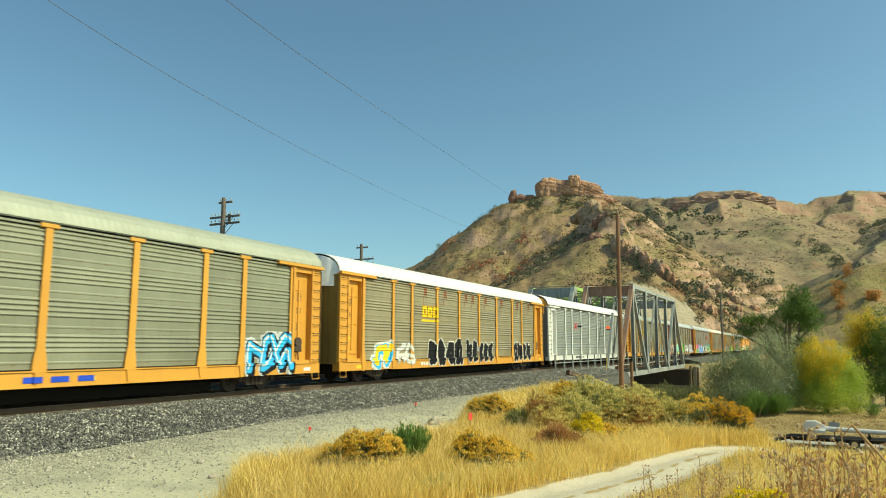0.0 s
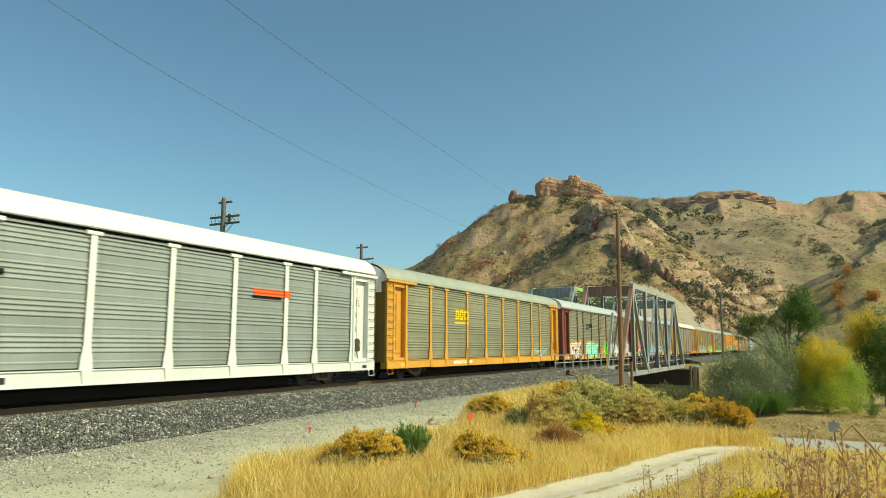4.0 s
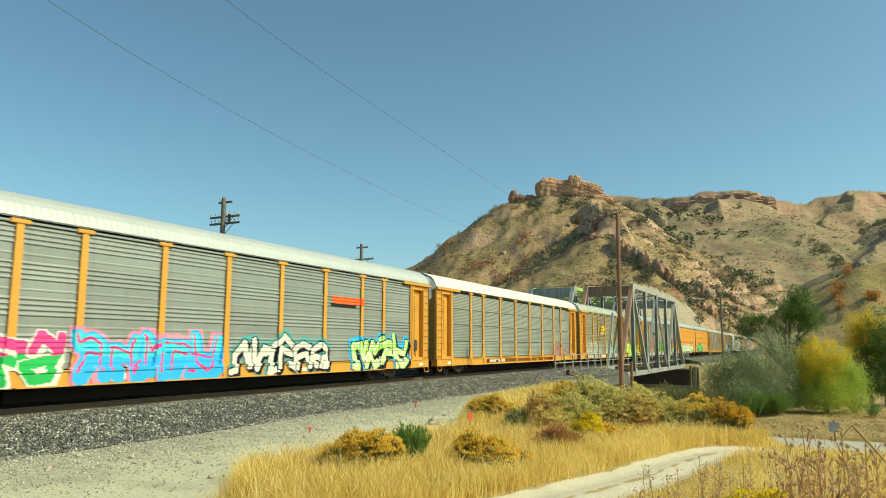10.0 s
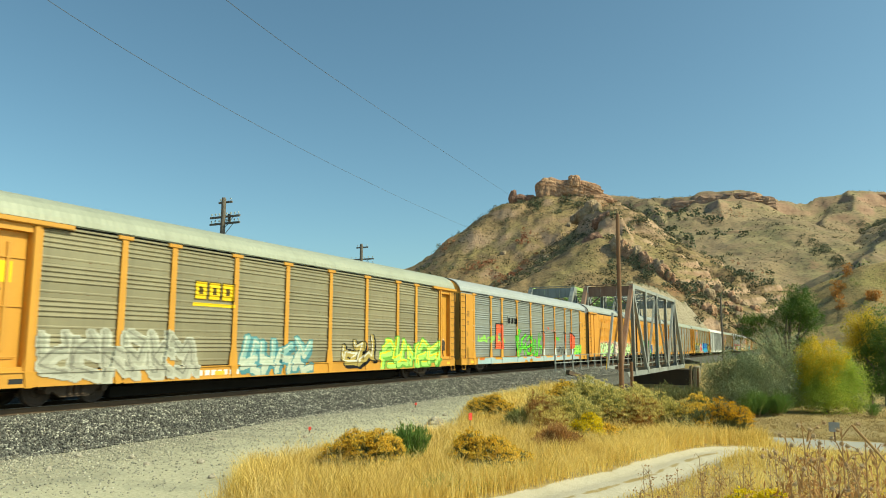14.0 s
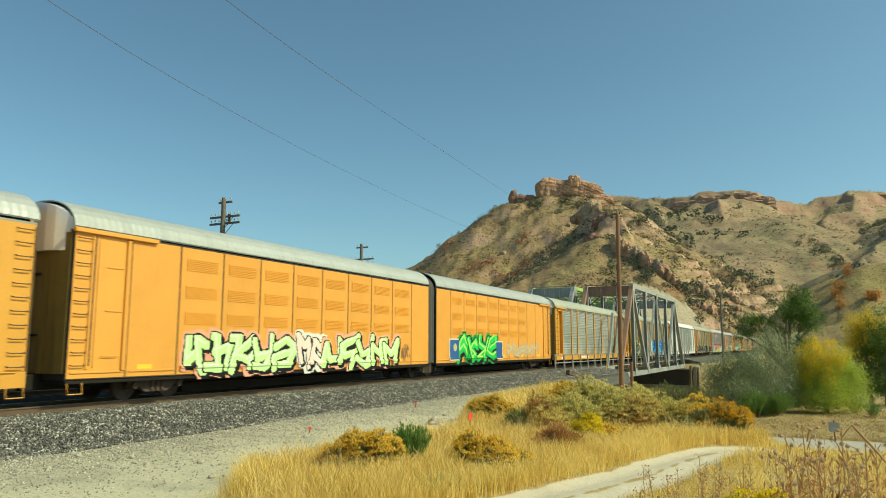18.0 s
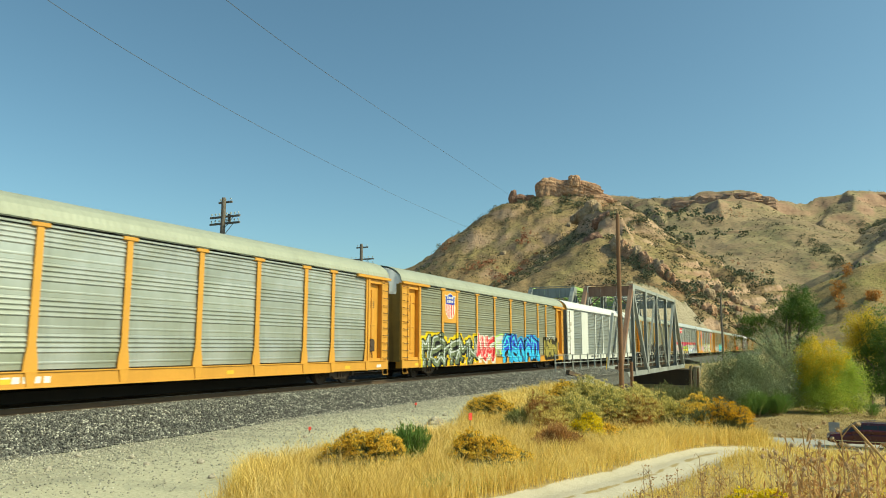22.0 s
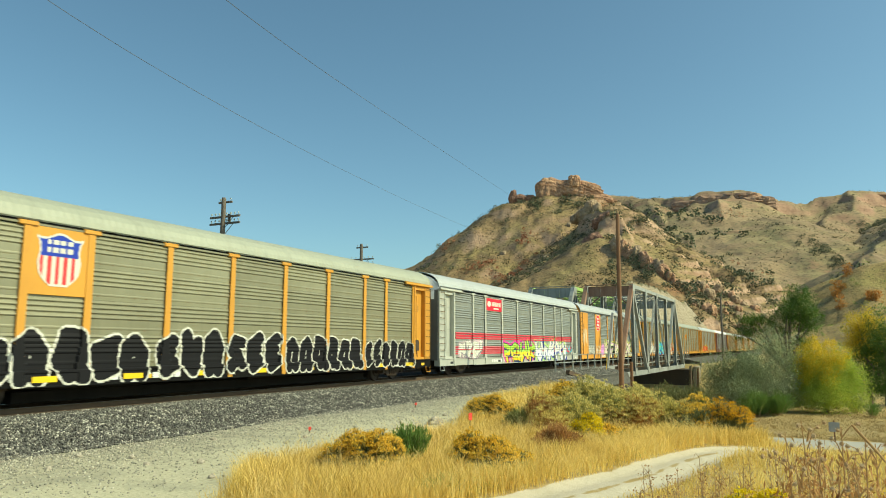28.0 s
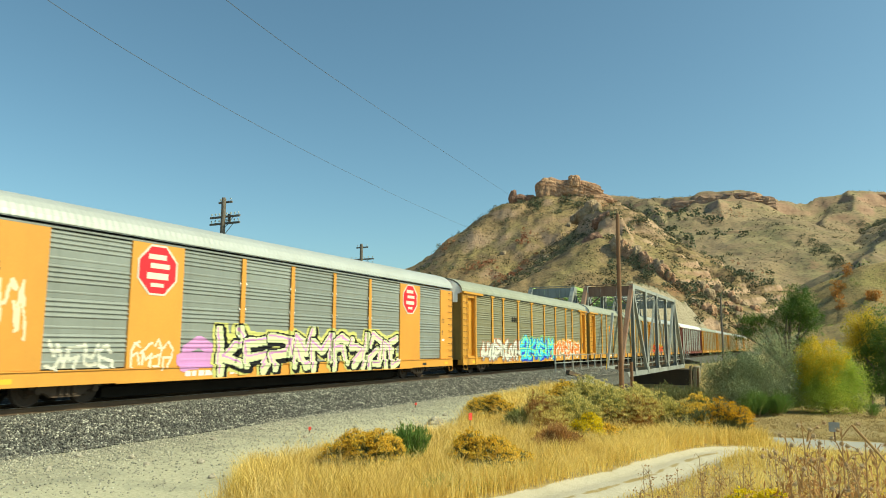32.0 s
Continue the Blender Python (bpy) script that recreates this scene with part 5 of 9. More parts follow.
L = "{} autorack car with {} side sheets"
TRAIN = [  # front coupling's place at the start, and the look
    (-2.50, dict(frame="yellow", sheet="olive", roof="sage", cap="zinc")),
    (26.20, dict(frame="yellow", sheet="tan", roof="white")),
    # Zinc roof in glare: the glare is put in as white roof colour.
    (54.95, dict(lift=0.12, frame="white", sheet="silver", roof="white", cap="yellow")),
    (83.36, dict(frame="yellow", sheet="khaki", roof="sage")),
    (111.82, dict(lift=0.07, frame="red", sheet="khaki", roof="zinc", sill="yellow")),
    (140.40, dict(lift=0.07, frame="yellow", sheet="steel", roof="zinc")),
    (168.67, dict(lift=0.07, frame="yellow", sheet="grey", roof="cream", style="slat", studs=True)),
    (197.15, dict(frame="yellow", sheet="tan", roof="sage")),
    (225.32, dict(studs=True, frame="yellow", sheet="silver", roof="zinc", cap="yellow", header=False)),
    (253.71, "first"), (275.98, "second"),
    (297.14, dict(frame="yellow", sheet="bright", roof="sage")),
    (325.76, dict(board=(5.28, 7.02, 2.98, 4.84), frame="yellow", sheet="olive", roof="sage")),
    (354.25, dict(frame="white", sheet="steel", roof="white", cap="yellow", header=False, posts=(9.9, 12.75, 15.6, 18.5, 21.4), caps=False,
                 plates=((0.62, 2.55), (5.05, 7.2), (23.9, 25.2), (26.7, 27.88)))),
    (382.45, dict(board=(5.28, 7.02, 2.98, 4.84), sill="black", frame="yellow", sheet="khaki", roof="sage")),
    (410.85, dict(board=(7.22, 9.83, 3.92, 4.78), lift=0.12, frame="grey", sheet="silver", roof="zinc")),
    (439.30, dict(door="white", studs=True, lift=0.07, frame="orange", sheet="steel", roof="zinc", cap="yellow", header=False, posts=(10.6, 13.4, 16.25, 19.1), caps=False,
                 plates=((0.62, 3.1), (5.75, 7.8), (21.9, 24.0), (26.4, 27.88)))),
    (468.00, dict(frame="yellow", sheet="khaki", roof="sage")),
    (496.50, dict(frame="yellow", sheet="olive", roof="sage")),
    (525.00, dict(frame="yellow", sheet="grey", roof="zinc")),
    (553.50, dict(frame="red", sheet="silver", roof="white")),
    (582.00, dict(frame="yellow", sheet="tan", roof="sage")),
    (610.50, dict(frame="yellow", sheet="olive", roof="zinc")),
    (639.00, dict(frame="yellow", sheet="khaki", roof="sage")),
    (667.50, dict(frame="yellow", sheet="grey", roof="zinc")),
    (696.00, dict(frame="yellow", sheet="tan", roof="sage")),
]
SHEET_WORD = dict(olive="weathered olive grey", tan="rusty tan", silver="silver grey", khaki="weathered khaki", steel="blue grey", grey="dull grey slatted", bright="shiny patched")
CARS = []
for k, (u, spec) in enumerate(TRAIN):
    if isinstance(spec, str):
        length = 22.22 if spec == "first" else 21.03
        car = double_rack(dict(label="smooth orange articulated car carrier unit with louvres"), spec == "first", length)
    else:
        length = CAR
        spec["seed"] = k
        spec["label"] = L.format(dict(yellow="yellow framed", red="oxide red framed", white="white framed", grey="pale grey", orange="orange")[spec["frame"]], SHEET_WORD[spec["sheet"]])
        car = autorack(spec)
    CARS.append((car, u, length))
    car.matrix_basis = pose(TRACK, u + length / 2 - run(0), 0)

# ---- painted letters, blobs and emblems on the cars ----
SPRAY = {}


def spray(c):
    key = tuple(round(v, 3) for v in c)
    if key not in SPRAY:
        SPRAY[key] = surface("spray_paint", c, tint(c, 0.88), tint(c, 0.6), 0.65, 0, 2.2, grime=0.22, relief=0.05, vary=0, spec=0.15)
    return SPRAY[key]


PINK, GREEN, LIME, BLUE, SKY, CYAN, BLACK, PALE, SUNNY, REDP, MAUVE, TEAL, OLIVE, SILVER = (
    (0.75, 0.06, 0.25), (0.05, 0.42, 0.10), (0.42, 0.75, 0.16), (0.03, 0.08, 0.55), (0.06, 0.42, 0.80), (0.10, 0.60, 0.70), (0.012, 0.012, 0.014), (0.66, 0.65, 0.58),
    (0.85, 0.58, 0.03), (0.62, 0.04, 0.05), (0.62, 0.30, 0.62), (0.10, 0.48, 0.42), (0.16, 0.19, 0.11), (0.52, 0.55, 0.56))


FORKS = ([[(0.0, 0.0), (0.12, 0.7), (0.55, 1.0), (0.95, 0.8)], [(0.1, 0.5), (0.75, 0.6), (0.9, 0.1)]], [[(0.95, 0.95), (0.1, 0.75), (0.3, 0.35), (0.95, 0.45), (0.7, 0.0)], [(0.1, 0.75), (0.0, 0.1)]],
         [[(0.05, 0.0), (0.3, 1.0)], [(0.95, 0.9), (0.2, 0.55), (0.6, 0.3), (1.0, 0.4), (0.9, 0.0)]], [[(0.0, 0.1), (0.35, 0.9), (0.65, 0.5), (1.0, 1.0)], [(0.2, 0.45), (0.6, 0.0), (1.0, 0.15)]],
         [[(0.0, 0.9), (0.2, 0.05), (0.45, 0.75), (0.85, 0.6), (0.75, 0.0), (1.0, 0.1)]], [[(0.1, 0.0), (0.05, 0.8), (0.5, 0.55), (0.9, 1.0), (0.8, 0.1)]],
         [[(0.9, 0.7), (0.5, 1.0), (0.05, 0.7), (0.25, 0.1), (0.7, 0.0)], [(0.25, 0.45), (1.0, 0.35), (0.95, 0.0)]], [[(0.05, 0.2), (0.35, 0.0), (0.4, 0.9), (0.1, 1.0)], [(0.4, 0.5), (0.95, 0.75), (0.85, 0.0)]])


def figure(rng):
    """Angular hooked strokes in a unit square, of no alphabet, each corner thrown a little."""
    def j(v, k=0.09):
        return min(1.08, max(-0.08, v + rng.uniform(-k, k)))
    turn, over = rng.random() < 0.5, rng.random() < 0.4
    out = [[(j(1 - x if turn else x, 0.13), j(1 - y if over else y, 0.11)) for x, y in st] for st in rng.choice(FORKS)]
    if rng.random() < 0.45:                       # a spur thrown off a corner
        x, y = rng.choice(out[0])
        out.append([(x, y), (j(x + rng.choice((-0.35, 0.35))), j(y + rng.uniform(-0.25, 0.3)))])
    return out


ROUND = ([[(0.8, 0.86), (0.3, 0.92), (0.15, 0.6), (0.6, 0.44), (0.85, 0.2)], [(0.15, 0.1), (0.4, 0.25)]], [[(0.2, 0.05), (0.3, 0.92), (0.75, 0.8), (0.65, 0.1)]],
         [[(0.12, 0.0), (0.15, 0.78), (0.5, 0.96), (0.85, 0.6), (0.7, 0.0)]], [[(0.85, 0.92), (0.2, 0.7), (0.3, 0.06), (0.85, 0.25)], [(0.25, 0.48), (0.7, 0.6)]],
         [[(0.5, 0.05), (0.1, 0.35), (0.3, 0.9), (0.75, 0.85), (0.85, 0.35), (0.5, 0.05)], [(0.8, 0.2), (1.0, 0.0)]], [[(0.1, 0.95), (0.2, 0.2), (0.55, 0.04), (0.85, 0.3), (0.8, 0.75), (0.5, 0.6)]])


def seg_dist(px_, pz_, line, block=0.55):
    best = np.full(px_.shape, 9.0)                  # square-ended: between the round and the blocky distance
    for (ax, az), (bx, bz) in zip(line, line[1:]):
        t = np.clip(((px_ - ax) * (bx - ax) + (pz_ - az) * (bz - az)) / max(1e-9, (bx - ax) ** 2 + (bz - az) ** 2), 0, 1)
        ux, uz = np.abs(px_ - ax - t * (bx - ax)), np.abs(pz_ - az - t * (bz - az))
        best = np.minimum(best, (1 - block) * np.hypot(ux, uz) + block * np.maximum(ux, uz) * 1.12)
    return best


def lay(car, spec, length, s0, s1, z0, z1, pick, mats, name, label, cell=0.04, names=()):
    """Lays paint on the car's near side in small patches that follow its ribs and posts. pick(S, Z): the paint's number at each patch, -1 for none."""
    ns, nz = max(2, int((s1 - s0) / cell)), max(2, int((z1 - z0) / cell))
    se, ze = np.linspace(s0, s1, ns + 1), np.linspace(z0, z1, nz + 1)
    S, Z_ = np.meshgrid((se[:-1] + se[1:]) / 2, (ze[:-1] + ze[1:]) / 2, indexing="ij")
    kind = pick(S, Z_)
    SE, ZE = np.meshgrid(se, ze, indexing="ij")
    out = side_x(SE, ZE, spec.get("posts", POSTS) if isinstance(spec, dict) else (), spec.get("style", "ribbed") if isinstance(spec, dict) else "smooth")
    for a, b_ in (spec.get("plates", ((0.62, 2.5), (26.0, 27.88))) if isinstance(spec, dict) else ()):
        out = np.where((SE > a) & (SE < b_) & (ZE > Z_DECK), np.maximum(out, SIDE - 0.012), out)
    if isinstance(spec, dict) and spec.get("header", True):
        for a in (1.26, 26.18):
            out = np.where((SE > a) & (SE < a + 1.06) & (ZE > Z_DECK + 0.12) & (ZE < Z_EAVE - 0.31), SIDE - 0.21, out)
    if isinstance(spec, dict) and "board" in spec:
        a, b_, za, zb = spec["board"]
        out = np.where((SE > a - 0.02) & (SE < b_ + 0.02) & (ZE > za - 0.02) & (ZE < zb + 0.02), np.where(out > SIDE, out, SIDE - 0.018), out)
    COATS[0] += 1                                 # each coat lies a little over the last ones
    P = np.stack([out + 0.005 + 0.0014 * (COATS[0] % 8), SE - length / 2, ZE], -1)
    first = None
    for k, m in enumerate(mats):
        i, j = np.nonzero(kind == k)
        if len(i) == 0:
            continue
        q = np.stack([P[i, j], P[i + 1, j], P[i + 1, j + 1], P[i, j + 1]], 1)
        nm = name if first is None else (names[k] if k < len(names) else "paint_layer")
        ob = part(nm, quads_mesh(nm, q, m), None, first or car, label if first is None else "")
        if first is not None or name == "graffiti":
            tagged(ob, kind="stuff")
        first = first or ob
    return first


def graffiti(k, s0, s1, z0, z1, n, seed, fill, line, cloud=None, shine=None, fill_2=None, fat=0.20, label="", halo=0.0, rough=0.6):
    """A row of n fat sprayed figures with outlines and, if given, a cloud behind and glints on top."""
    car, u, length = CARS[k]
    spec = TRAIN[k][1]
    rng = random.Random(seed)
    w, h = (s1 - s0) / n, z1 - z0
    puffy = fill == BLACK and line == PALE
    if puffy:
        fat, rough = 0.20, 0.35
    figs = []
    for q in range(n):
        slant, squash, drop = rng.uniform(-0.12, 0.18), rng.uniform(0.9, 1.1), rng.uniform(-0.08, 0.08) * h
        strokes = []
        for st in (rng.choice(ROUND) if puffy else figure(rng)):
            strokes.append([(s0 + w * (q + (0.14 + 0.72 * squash * (x + slant * y) if puffy else 0.0 + 1.02 * squash * (x + 0.6 * slant * (y - 0.5)))), z0 + (0.16 + 0.68 * y if puffy else 0.10 + 0.82 * y) * h + drop * y) for x, y in st])
        figs.append(strokes)
    r = fat * min(h, w * 1.25) * (1.0 if puffy else 0.72)
    cols = [fill, line] + [c for c in (cloud, shine, fill_2) if c]
    idx = {"fill": 0, "line": 1}
    for nm, c in (("cloud", cloud), ("shine", shine), ("fill_2", fill_2)):
        if c:
            idx[nm] = len(idx)

    def pick(S, Z_):
        wx, wz = lumps(S, Z_, 0.55, seed, 2) * 0.10 * rough, lumps(S + 40, Z_, 0.5, seed + 1, 2) * 0.10 * rough
        each = [np.minimum.reduce([seg_dist(S + wx, Z_ + wz, st, 0.0 if puffy else 0.55) for st in strokes]) for strokes in figs]
        wob = 1 + 0.06 * rough * lumps(S, Z_, 0.3, seed + 5, 1)
        D = np.minimum.reduce(each) * wob
        out = np.full(S.shape, -1)
        if cloud:
            out = np.where(D < r * (1.75 + halo) + 0.12 * lumps(S, Z_, 0.7, seed + 8, 3), idx["cloud"], out)
        low = Z_ < z0 + h * (0.5 + 0.14 * lumps(S, Z_ * 0.2, 0.6, seed + 12, 2))
        if not puffy and fat > 0.11 and fill != line:      # a block shadow thrown down and aside
            fall = np.minimum.reduce([seg_dist(S + wx - 0.55 * r, Z_ + wz + 0.5 * r, st) for strokes in figs for st in strokes])
            out = np.where(fall < r * 1.1, idx["line"], out)
        for k_, e in enumerate(each):              # each figure laps over the last one
            e = e * wob
            out = np.where(e < r * (1.17 if puffy else 1.14), idx["line"], out)
            out = np.where(e < r * (0.92 if puffy else 0.84), np.where(low, idx["fill_2"], idx["fill"]) if fill_2 else idx["fill"], out)
            if shine:
                up_ = np.minimum.reduce([seg_dist(S + wx + 0.30 * r, Z_ + wz - 0.35 * r, st) for st in figs[k_]])
                out = np.where((e < r * 0.72) & (up_ < r * 0.2), idx["shine"], out)
        return out
    keys = sorted(idx, key=lambda a: idx[a])
    names = ["graffiti" if a == "fill" else dict(line="outline", cloud="colour_cloud", shine="glint", fill_2="lower_fill")[a] for a in keys]
    m = 0.25
    return lay(car, spec, length, s0 - m, s1 + m, max(0.56, z0 - m), z1 + m, pick, [spray(c) for c in cols], "graffiti", label or "sprayed graffiti lettering", 0.037, names)


def scrawl(k, s0, s1, z0, z1, seed, colour, n=3, thin=0.035):
    """A thin looping scribble."""
    car, u, length = CARS[k]
    rng = random.Random(seed)
    pts = [[(s0 + (s1 - s0) * (q + rng.uniform(0, 1)) / n / 3 * 1.0 + (s1 - s0) * j / n * 0.9, z0 + (z1 - z0) * rng.uniform(0, 1)) for q in range(4)] for j in range(n)]

    def pick(S, Z_):
        wx = lumps(S, Z_, 0.3, seed, 2) * 0.08
        D = np.minimum.reduce([seg_dist(S + wx, Z_ + wx, st) for st in pts])
        return np.where(D < thin, 0, -1)
    return tagged(lay(car, TRAIN[k][1], length, s0, s1, max(0.57, z0), z1, pick, [spray(colour)], "scribble", "thin sprayed scribble", 0.03), kind="stuff")


def emblem(k, s0, s1, z0, z1, pick, cols, label, cell=0.022):
    car, u, length = CARS[k]
    return lay(car, TRAIN[k][1], length, s0, s1, z0, z1, lambda S, Z_: pick((S - s0) / (s1 - s0), (Z_ - z0) / (z1 - z0)), [spray(c) for c in cols], "emblem", label, cell, ["emblem"] + ["emblem_layer"] * 6)


def blocks(a, b):                               # three rounded blocks over a bar, edged
    out = np.full(a.shape, -1)
    for c in (0.17, 0.5, 0.83):
        d = np.maximum(np.abs(a - c) / 0.15, np.abs(b - 0.62) / 0.36)
        out = np.where(d < 1.0, 1, out)
        out = np.where((d < 0.86) & ~((np.abs(a - c) < 0.05) & (np.abs(b - 0.62) < 0.14)), 0, out)
    return np.where((b < 0.16) & (b > 0.02), 0, out)


def shield(a, b):                               # blue field over red and white stripes
    edge = 0.46 - 0.30 * np.clip((0.28 - b) / 0.28, 0, 1) ** 1.6 + 0.035 * np.clip((b - 0.8) / 0.1, 0, 1) - 0.03 * np.abs(np.sin(b * 7))
    x = np.abs(a - 0.5)
    inside = (x < edge) & (b > 0.02) & (b < 0.95 + 0.05 * np.cos(x * 9))
    inner = (x < edge - 0.04) & (b > 0.05) & (b < 0.91 + 0.05 * np.cos(x * 9))
    out = np.where(inside, 2, -1)
    out = np.where(inner & (b < 0.56) & ((a * 12.0).astype(int) % 2 == 1), 1, out)
    out = np.where(inner & (b >= 0.56), 0, out)
    return np.where(((np.abs(b - 0.82) < 0.045) | (np.abs(b - 0.68) < 0.045)) & (x < 0.27) & ((a * 26).astype(int) % 4 != 0), 2, out)


def octagon(a, b):
    x, y = np.abs(a - 0.5), np.abs(b - 0.5)
    d = np.maximum(np.maximum(x, y), (x + y) * 0.72)
    out = np.where(d < 0.5, 1, -1)
    out = np.where(d < 0.46, 0, out)
    bars = ((np.abs(b - 0.76) < 0.05) & (np.abs(a - 0.48) < 0.22)) | ((np.abs(b - 0.58) < 0.05) & (np.abs(a - 0.55) < 0.24)) | ((np.abs(b - 0.38) < 0.06) & (np.abs(a - 0.5) < 0.27)) | ((np.abs(b - 0.2) < 0.04) & (np.abs(a - 0.5) < 0.16))
    return np.where(bars & (d < 0.42), 1, out)


def banner(a, b):
    out = np.zeros(a.shape, int)
    out = np.where(np.hypot((a - 0.17) * 1.9, b - 0.55) < 0.22, 1, out)
    out = np.where((np.abs(b - 0.55) < 0.16) & (a > 0.33) & (a < 0.93) & ((a * 30).astype(int) % 4 != 0), 1, out)
    return np.where((np.abs(b - 0.2) < 0.05) & (a > 0.45) & (a < 0.8), 1, out)


def wedge(a, b):
    out = np.where((b > 0.32) & (a > 0.1 * (1 - b)), 0, -1)
    return np.where((b <= 0.32) & (a < 0.75), 1, out)


def crossed(a, b):
    return np.where((np.abs(a - b) < 0.16) | (np.abs(a + b - 1) < 0.16), 0, -1)


def solid(a, b):
    return np.zeros(a.shape, int)


def bars(a, b):
    return np.where(((a * 10).astype(int) % 3 != 0) & (b > 0.15) & (b < 0.85), 0, -1)


# car by car, from the first
graffiti(0, 23.6, 26.1, 0.72, 1.95, 2, 1, SKY, BLACK, SILVER, PALE, label="blue and silver sprayed lettering")
emblem(0, 15.0, 17.6, 0.65, 0.85, bars, [BLUE], "short blue bars on the sill")
emblem(1, 8.2, 10.1, 2.95, 3.85, blocks, [SUNNY, (0.35, 0.2, 0.02)], "yellow block emblem with underline")
graffiti(1, 3.4, 4.9, 0.75, 2.0, 1, 2, SUNNY, SKY, PALE, label="yellow and blue sprayed figure")
graffiti(1, 5.6, 7.2, 0.8, 1.8, 2, 3, PALE, SILVER, fat=0.12)
graffiti(1, 8.9, 13.3, 0.62, 2.05, 4, 4, BLACK, PALE, fat=0.21, label="black bubble lettering edged in white")
graffiti(1, 13.8, 18.0, 0.62, 2.1, 5, 5, BLACK, PALE, fat=0.21, label="black bubble lettering edged in white")
graffiti(1, 21.6, 25.1, 0.62, 2.05, 4, 6, BLACK, PALE, fat=0.21, label="black bubble lettering edged in white")
for q, s in enumerate((8.4, 10.8, 13.6, 14.6, 16.6, 19.3, 22.3, 24.6)):
    emblem(1, s, s + 0.35, 3.6 + 0.1 * (q % 3), 4.75, lambda a, b: np.where(lumps(a * 0.6, b * 1.6, 0.3, 3) + 0.9 * b > 0.62, 0, -1), [(0.26, 0.10, 0.05)], "rust streak under the eave", 0.03)
emblem(2, 8.0, 8.75, 3.2, 3.75, crossed, [REDP], "red crossed bars emblem")
emblem(2, 8.85, 10.5, 3.36, 3.63, bars, [BLACK], "row of black bars")
emblem(2, 19.5, 21.7, 3.4, 3.77, wedge, [(0.80, 0.12, 0.03), BLACK], "orange red wedge emblem")
emblem(3, 8.3, 10.1, 2.95, 3.85, blocks, [SUNNY, (0.35, 0.2, 0.02)], "yellow block emblem with underline")
graffiti(3, 22.0, 25.0, 0.9, 1.6, 3, 7, SILVER, TEAL, fat=0.10)
emblem(4, 8.0, 9.9, 3.2, 3.8, lambda a, b: np.where((a < 0.55) & ((b * 9).astype(int) % 2 == 0) | (a > 0.6) & (b > 0.4) & ((a * 20).astype(int) % 5 != 0), 0, -1), [BLACK], "faded black striped emblem")
graffiti(4, 2.9, 6.0, 0.7, 2.1, 3, 8, (0.78, 0.55, 0.45), BLACK, (0.62, 0.42, 0.04), PALE, label="cream sprayed lettering on a mustard cloud")
graffiti(4, 8.0, 12.3, 0.75, 2.0, 4, 9, CYAN, LIME, (0.62, 0.30, 0.08), PALE, label="turquoise sprayed lettering")
graffiti(4, 13.6, 14.9, 0.75, 1.95, 1, 10, (0.75, 0.16, 0.04), GREEN, fat=0.2)
graffiti(4, 15.0, 16.4, 0.75, 2.05, 2, 11, (0.10, 0.55, 0.06), BLACK, LIME)
graffiti(4, 17.7, 21.0, 0.8, 1.95, 4, 12, PALE, (0.25, 0.26, 0.27), None, SILVER, fat=0.24, label="pale bubble lettering")
graffiti(4, 21.8, 26.4, 0.75, 2.05, 4, 13, (0.50, 0.49, 0.40), (0.28, 0.36, 0.58), PALE, None, (0.56, 0.55, 0.50), 0.15, label="white and blue sprayed lettering")
graffiti(5, 3.0, 6.5, 0.62, 2.05, 4, 14, PINK, PALE, None, None, GREEN, 0.21, label="pink over green sprayed lettering")
graffiti(5, 7.1, 12.4, 0.68, 1.95, 5, 15, CYAN, SKY, (0.72, 0.25, 0.35), PINK, SKY, 0.22, label="light blue sprayed lettering on pink")
graffiti(5, 13.1, 19.0, 0.62, 2.05, 5, 16, PALE, BLACK, (0.10, 0.35, 0.36), None, None, 0.15, label="white sprayed lettering with black edges")
graffiti(5, 20.6, 25.7, 0.62, 2.05, 4, 17, LIME, BLACK, SKY, PALE, (0.55, 0.72, 0.30), 0.2, label="lime sprayed lettering on a blue cloud")
emblem(5, 19.0, 21.6, 3.35, 3.8, wedge, [(0.80, 0.12, 0.03), BLACK], "orange red wedge emblem")
scrawl(6, 20.8, 24.2, 0.75, 2.1, 18, (0.50, 0.12, 0.10), 5)
scrawl(6, 22.0, 25.6, 0.8, 1.7, 19, (0.50, 0.12, 0.10), 4)
emblem(7, 8.0, 9.9, 2.95, 3.85, blocks, [SUNNY, (0.10, 0.07, 0.02)], "yellow block emblem with underline")
emblem(7, 1.25, 1.95, 3.25, 3.8, solid, [(0.85, 0.62, 0.03)], "yellow placard on the end panel")
emblem(7, 1.15, 1.8, 2.9, 3.6, lambda a, b: np.where(lumps(a, b, 0.4, 9) > 0.1, 0, -1), [(0.30, 0.62, 0.75)], "light blue spray blot", 0.03)
graffiti(7, 2.8, 8.1, 0.65, 2.1, 6, 20, (0.36, 0.36, 0.29), (0.50, 0.49, 0.41), None, (0.24, 0.23, 0.19), (0.40, 0.39, 0.32), 0.2, label="faded silver sprayed lettering")
graffiti(7, 10.4, 14.3, 0.62, 1.9, 4, 21, (0.28, 0.46, 0.44), (0.10, 0.26, 0.30), None, (0.55, 0.58, 0.48), (0.48, 0.53, 0.44), 0.2, label="pale turquoise sprayed lettering")
graffiti(7, 16.7, 19.2, 0.7, 1.95, 2, 22, (0.42, 0.32, 0.10), BLACK, None, PALE)
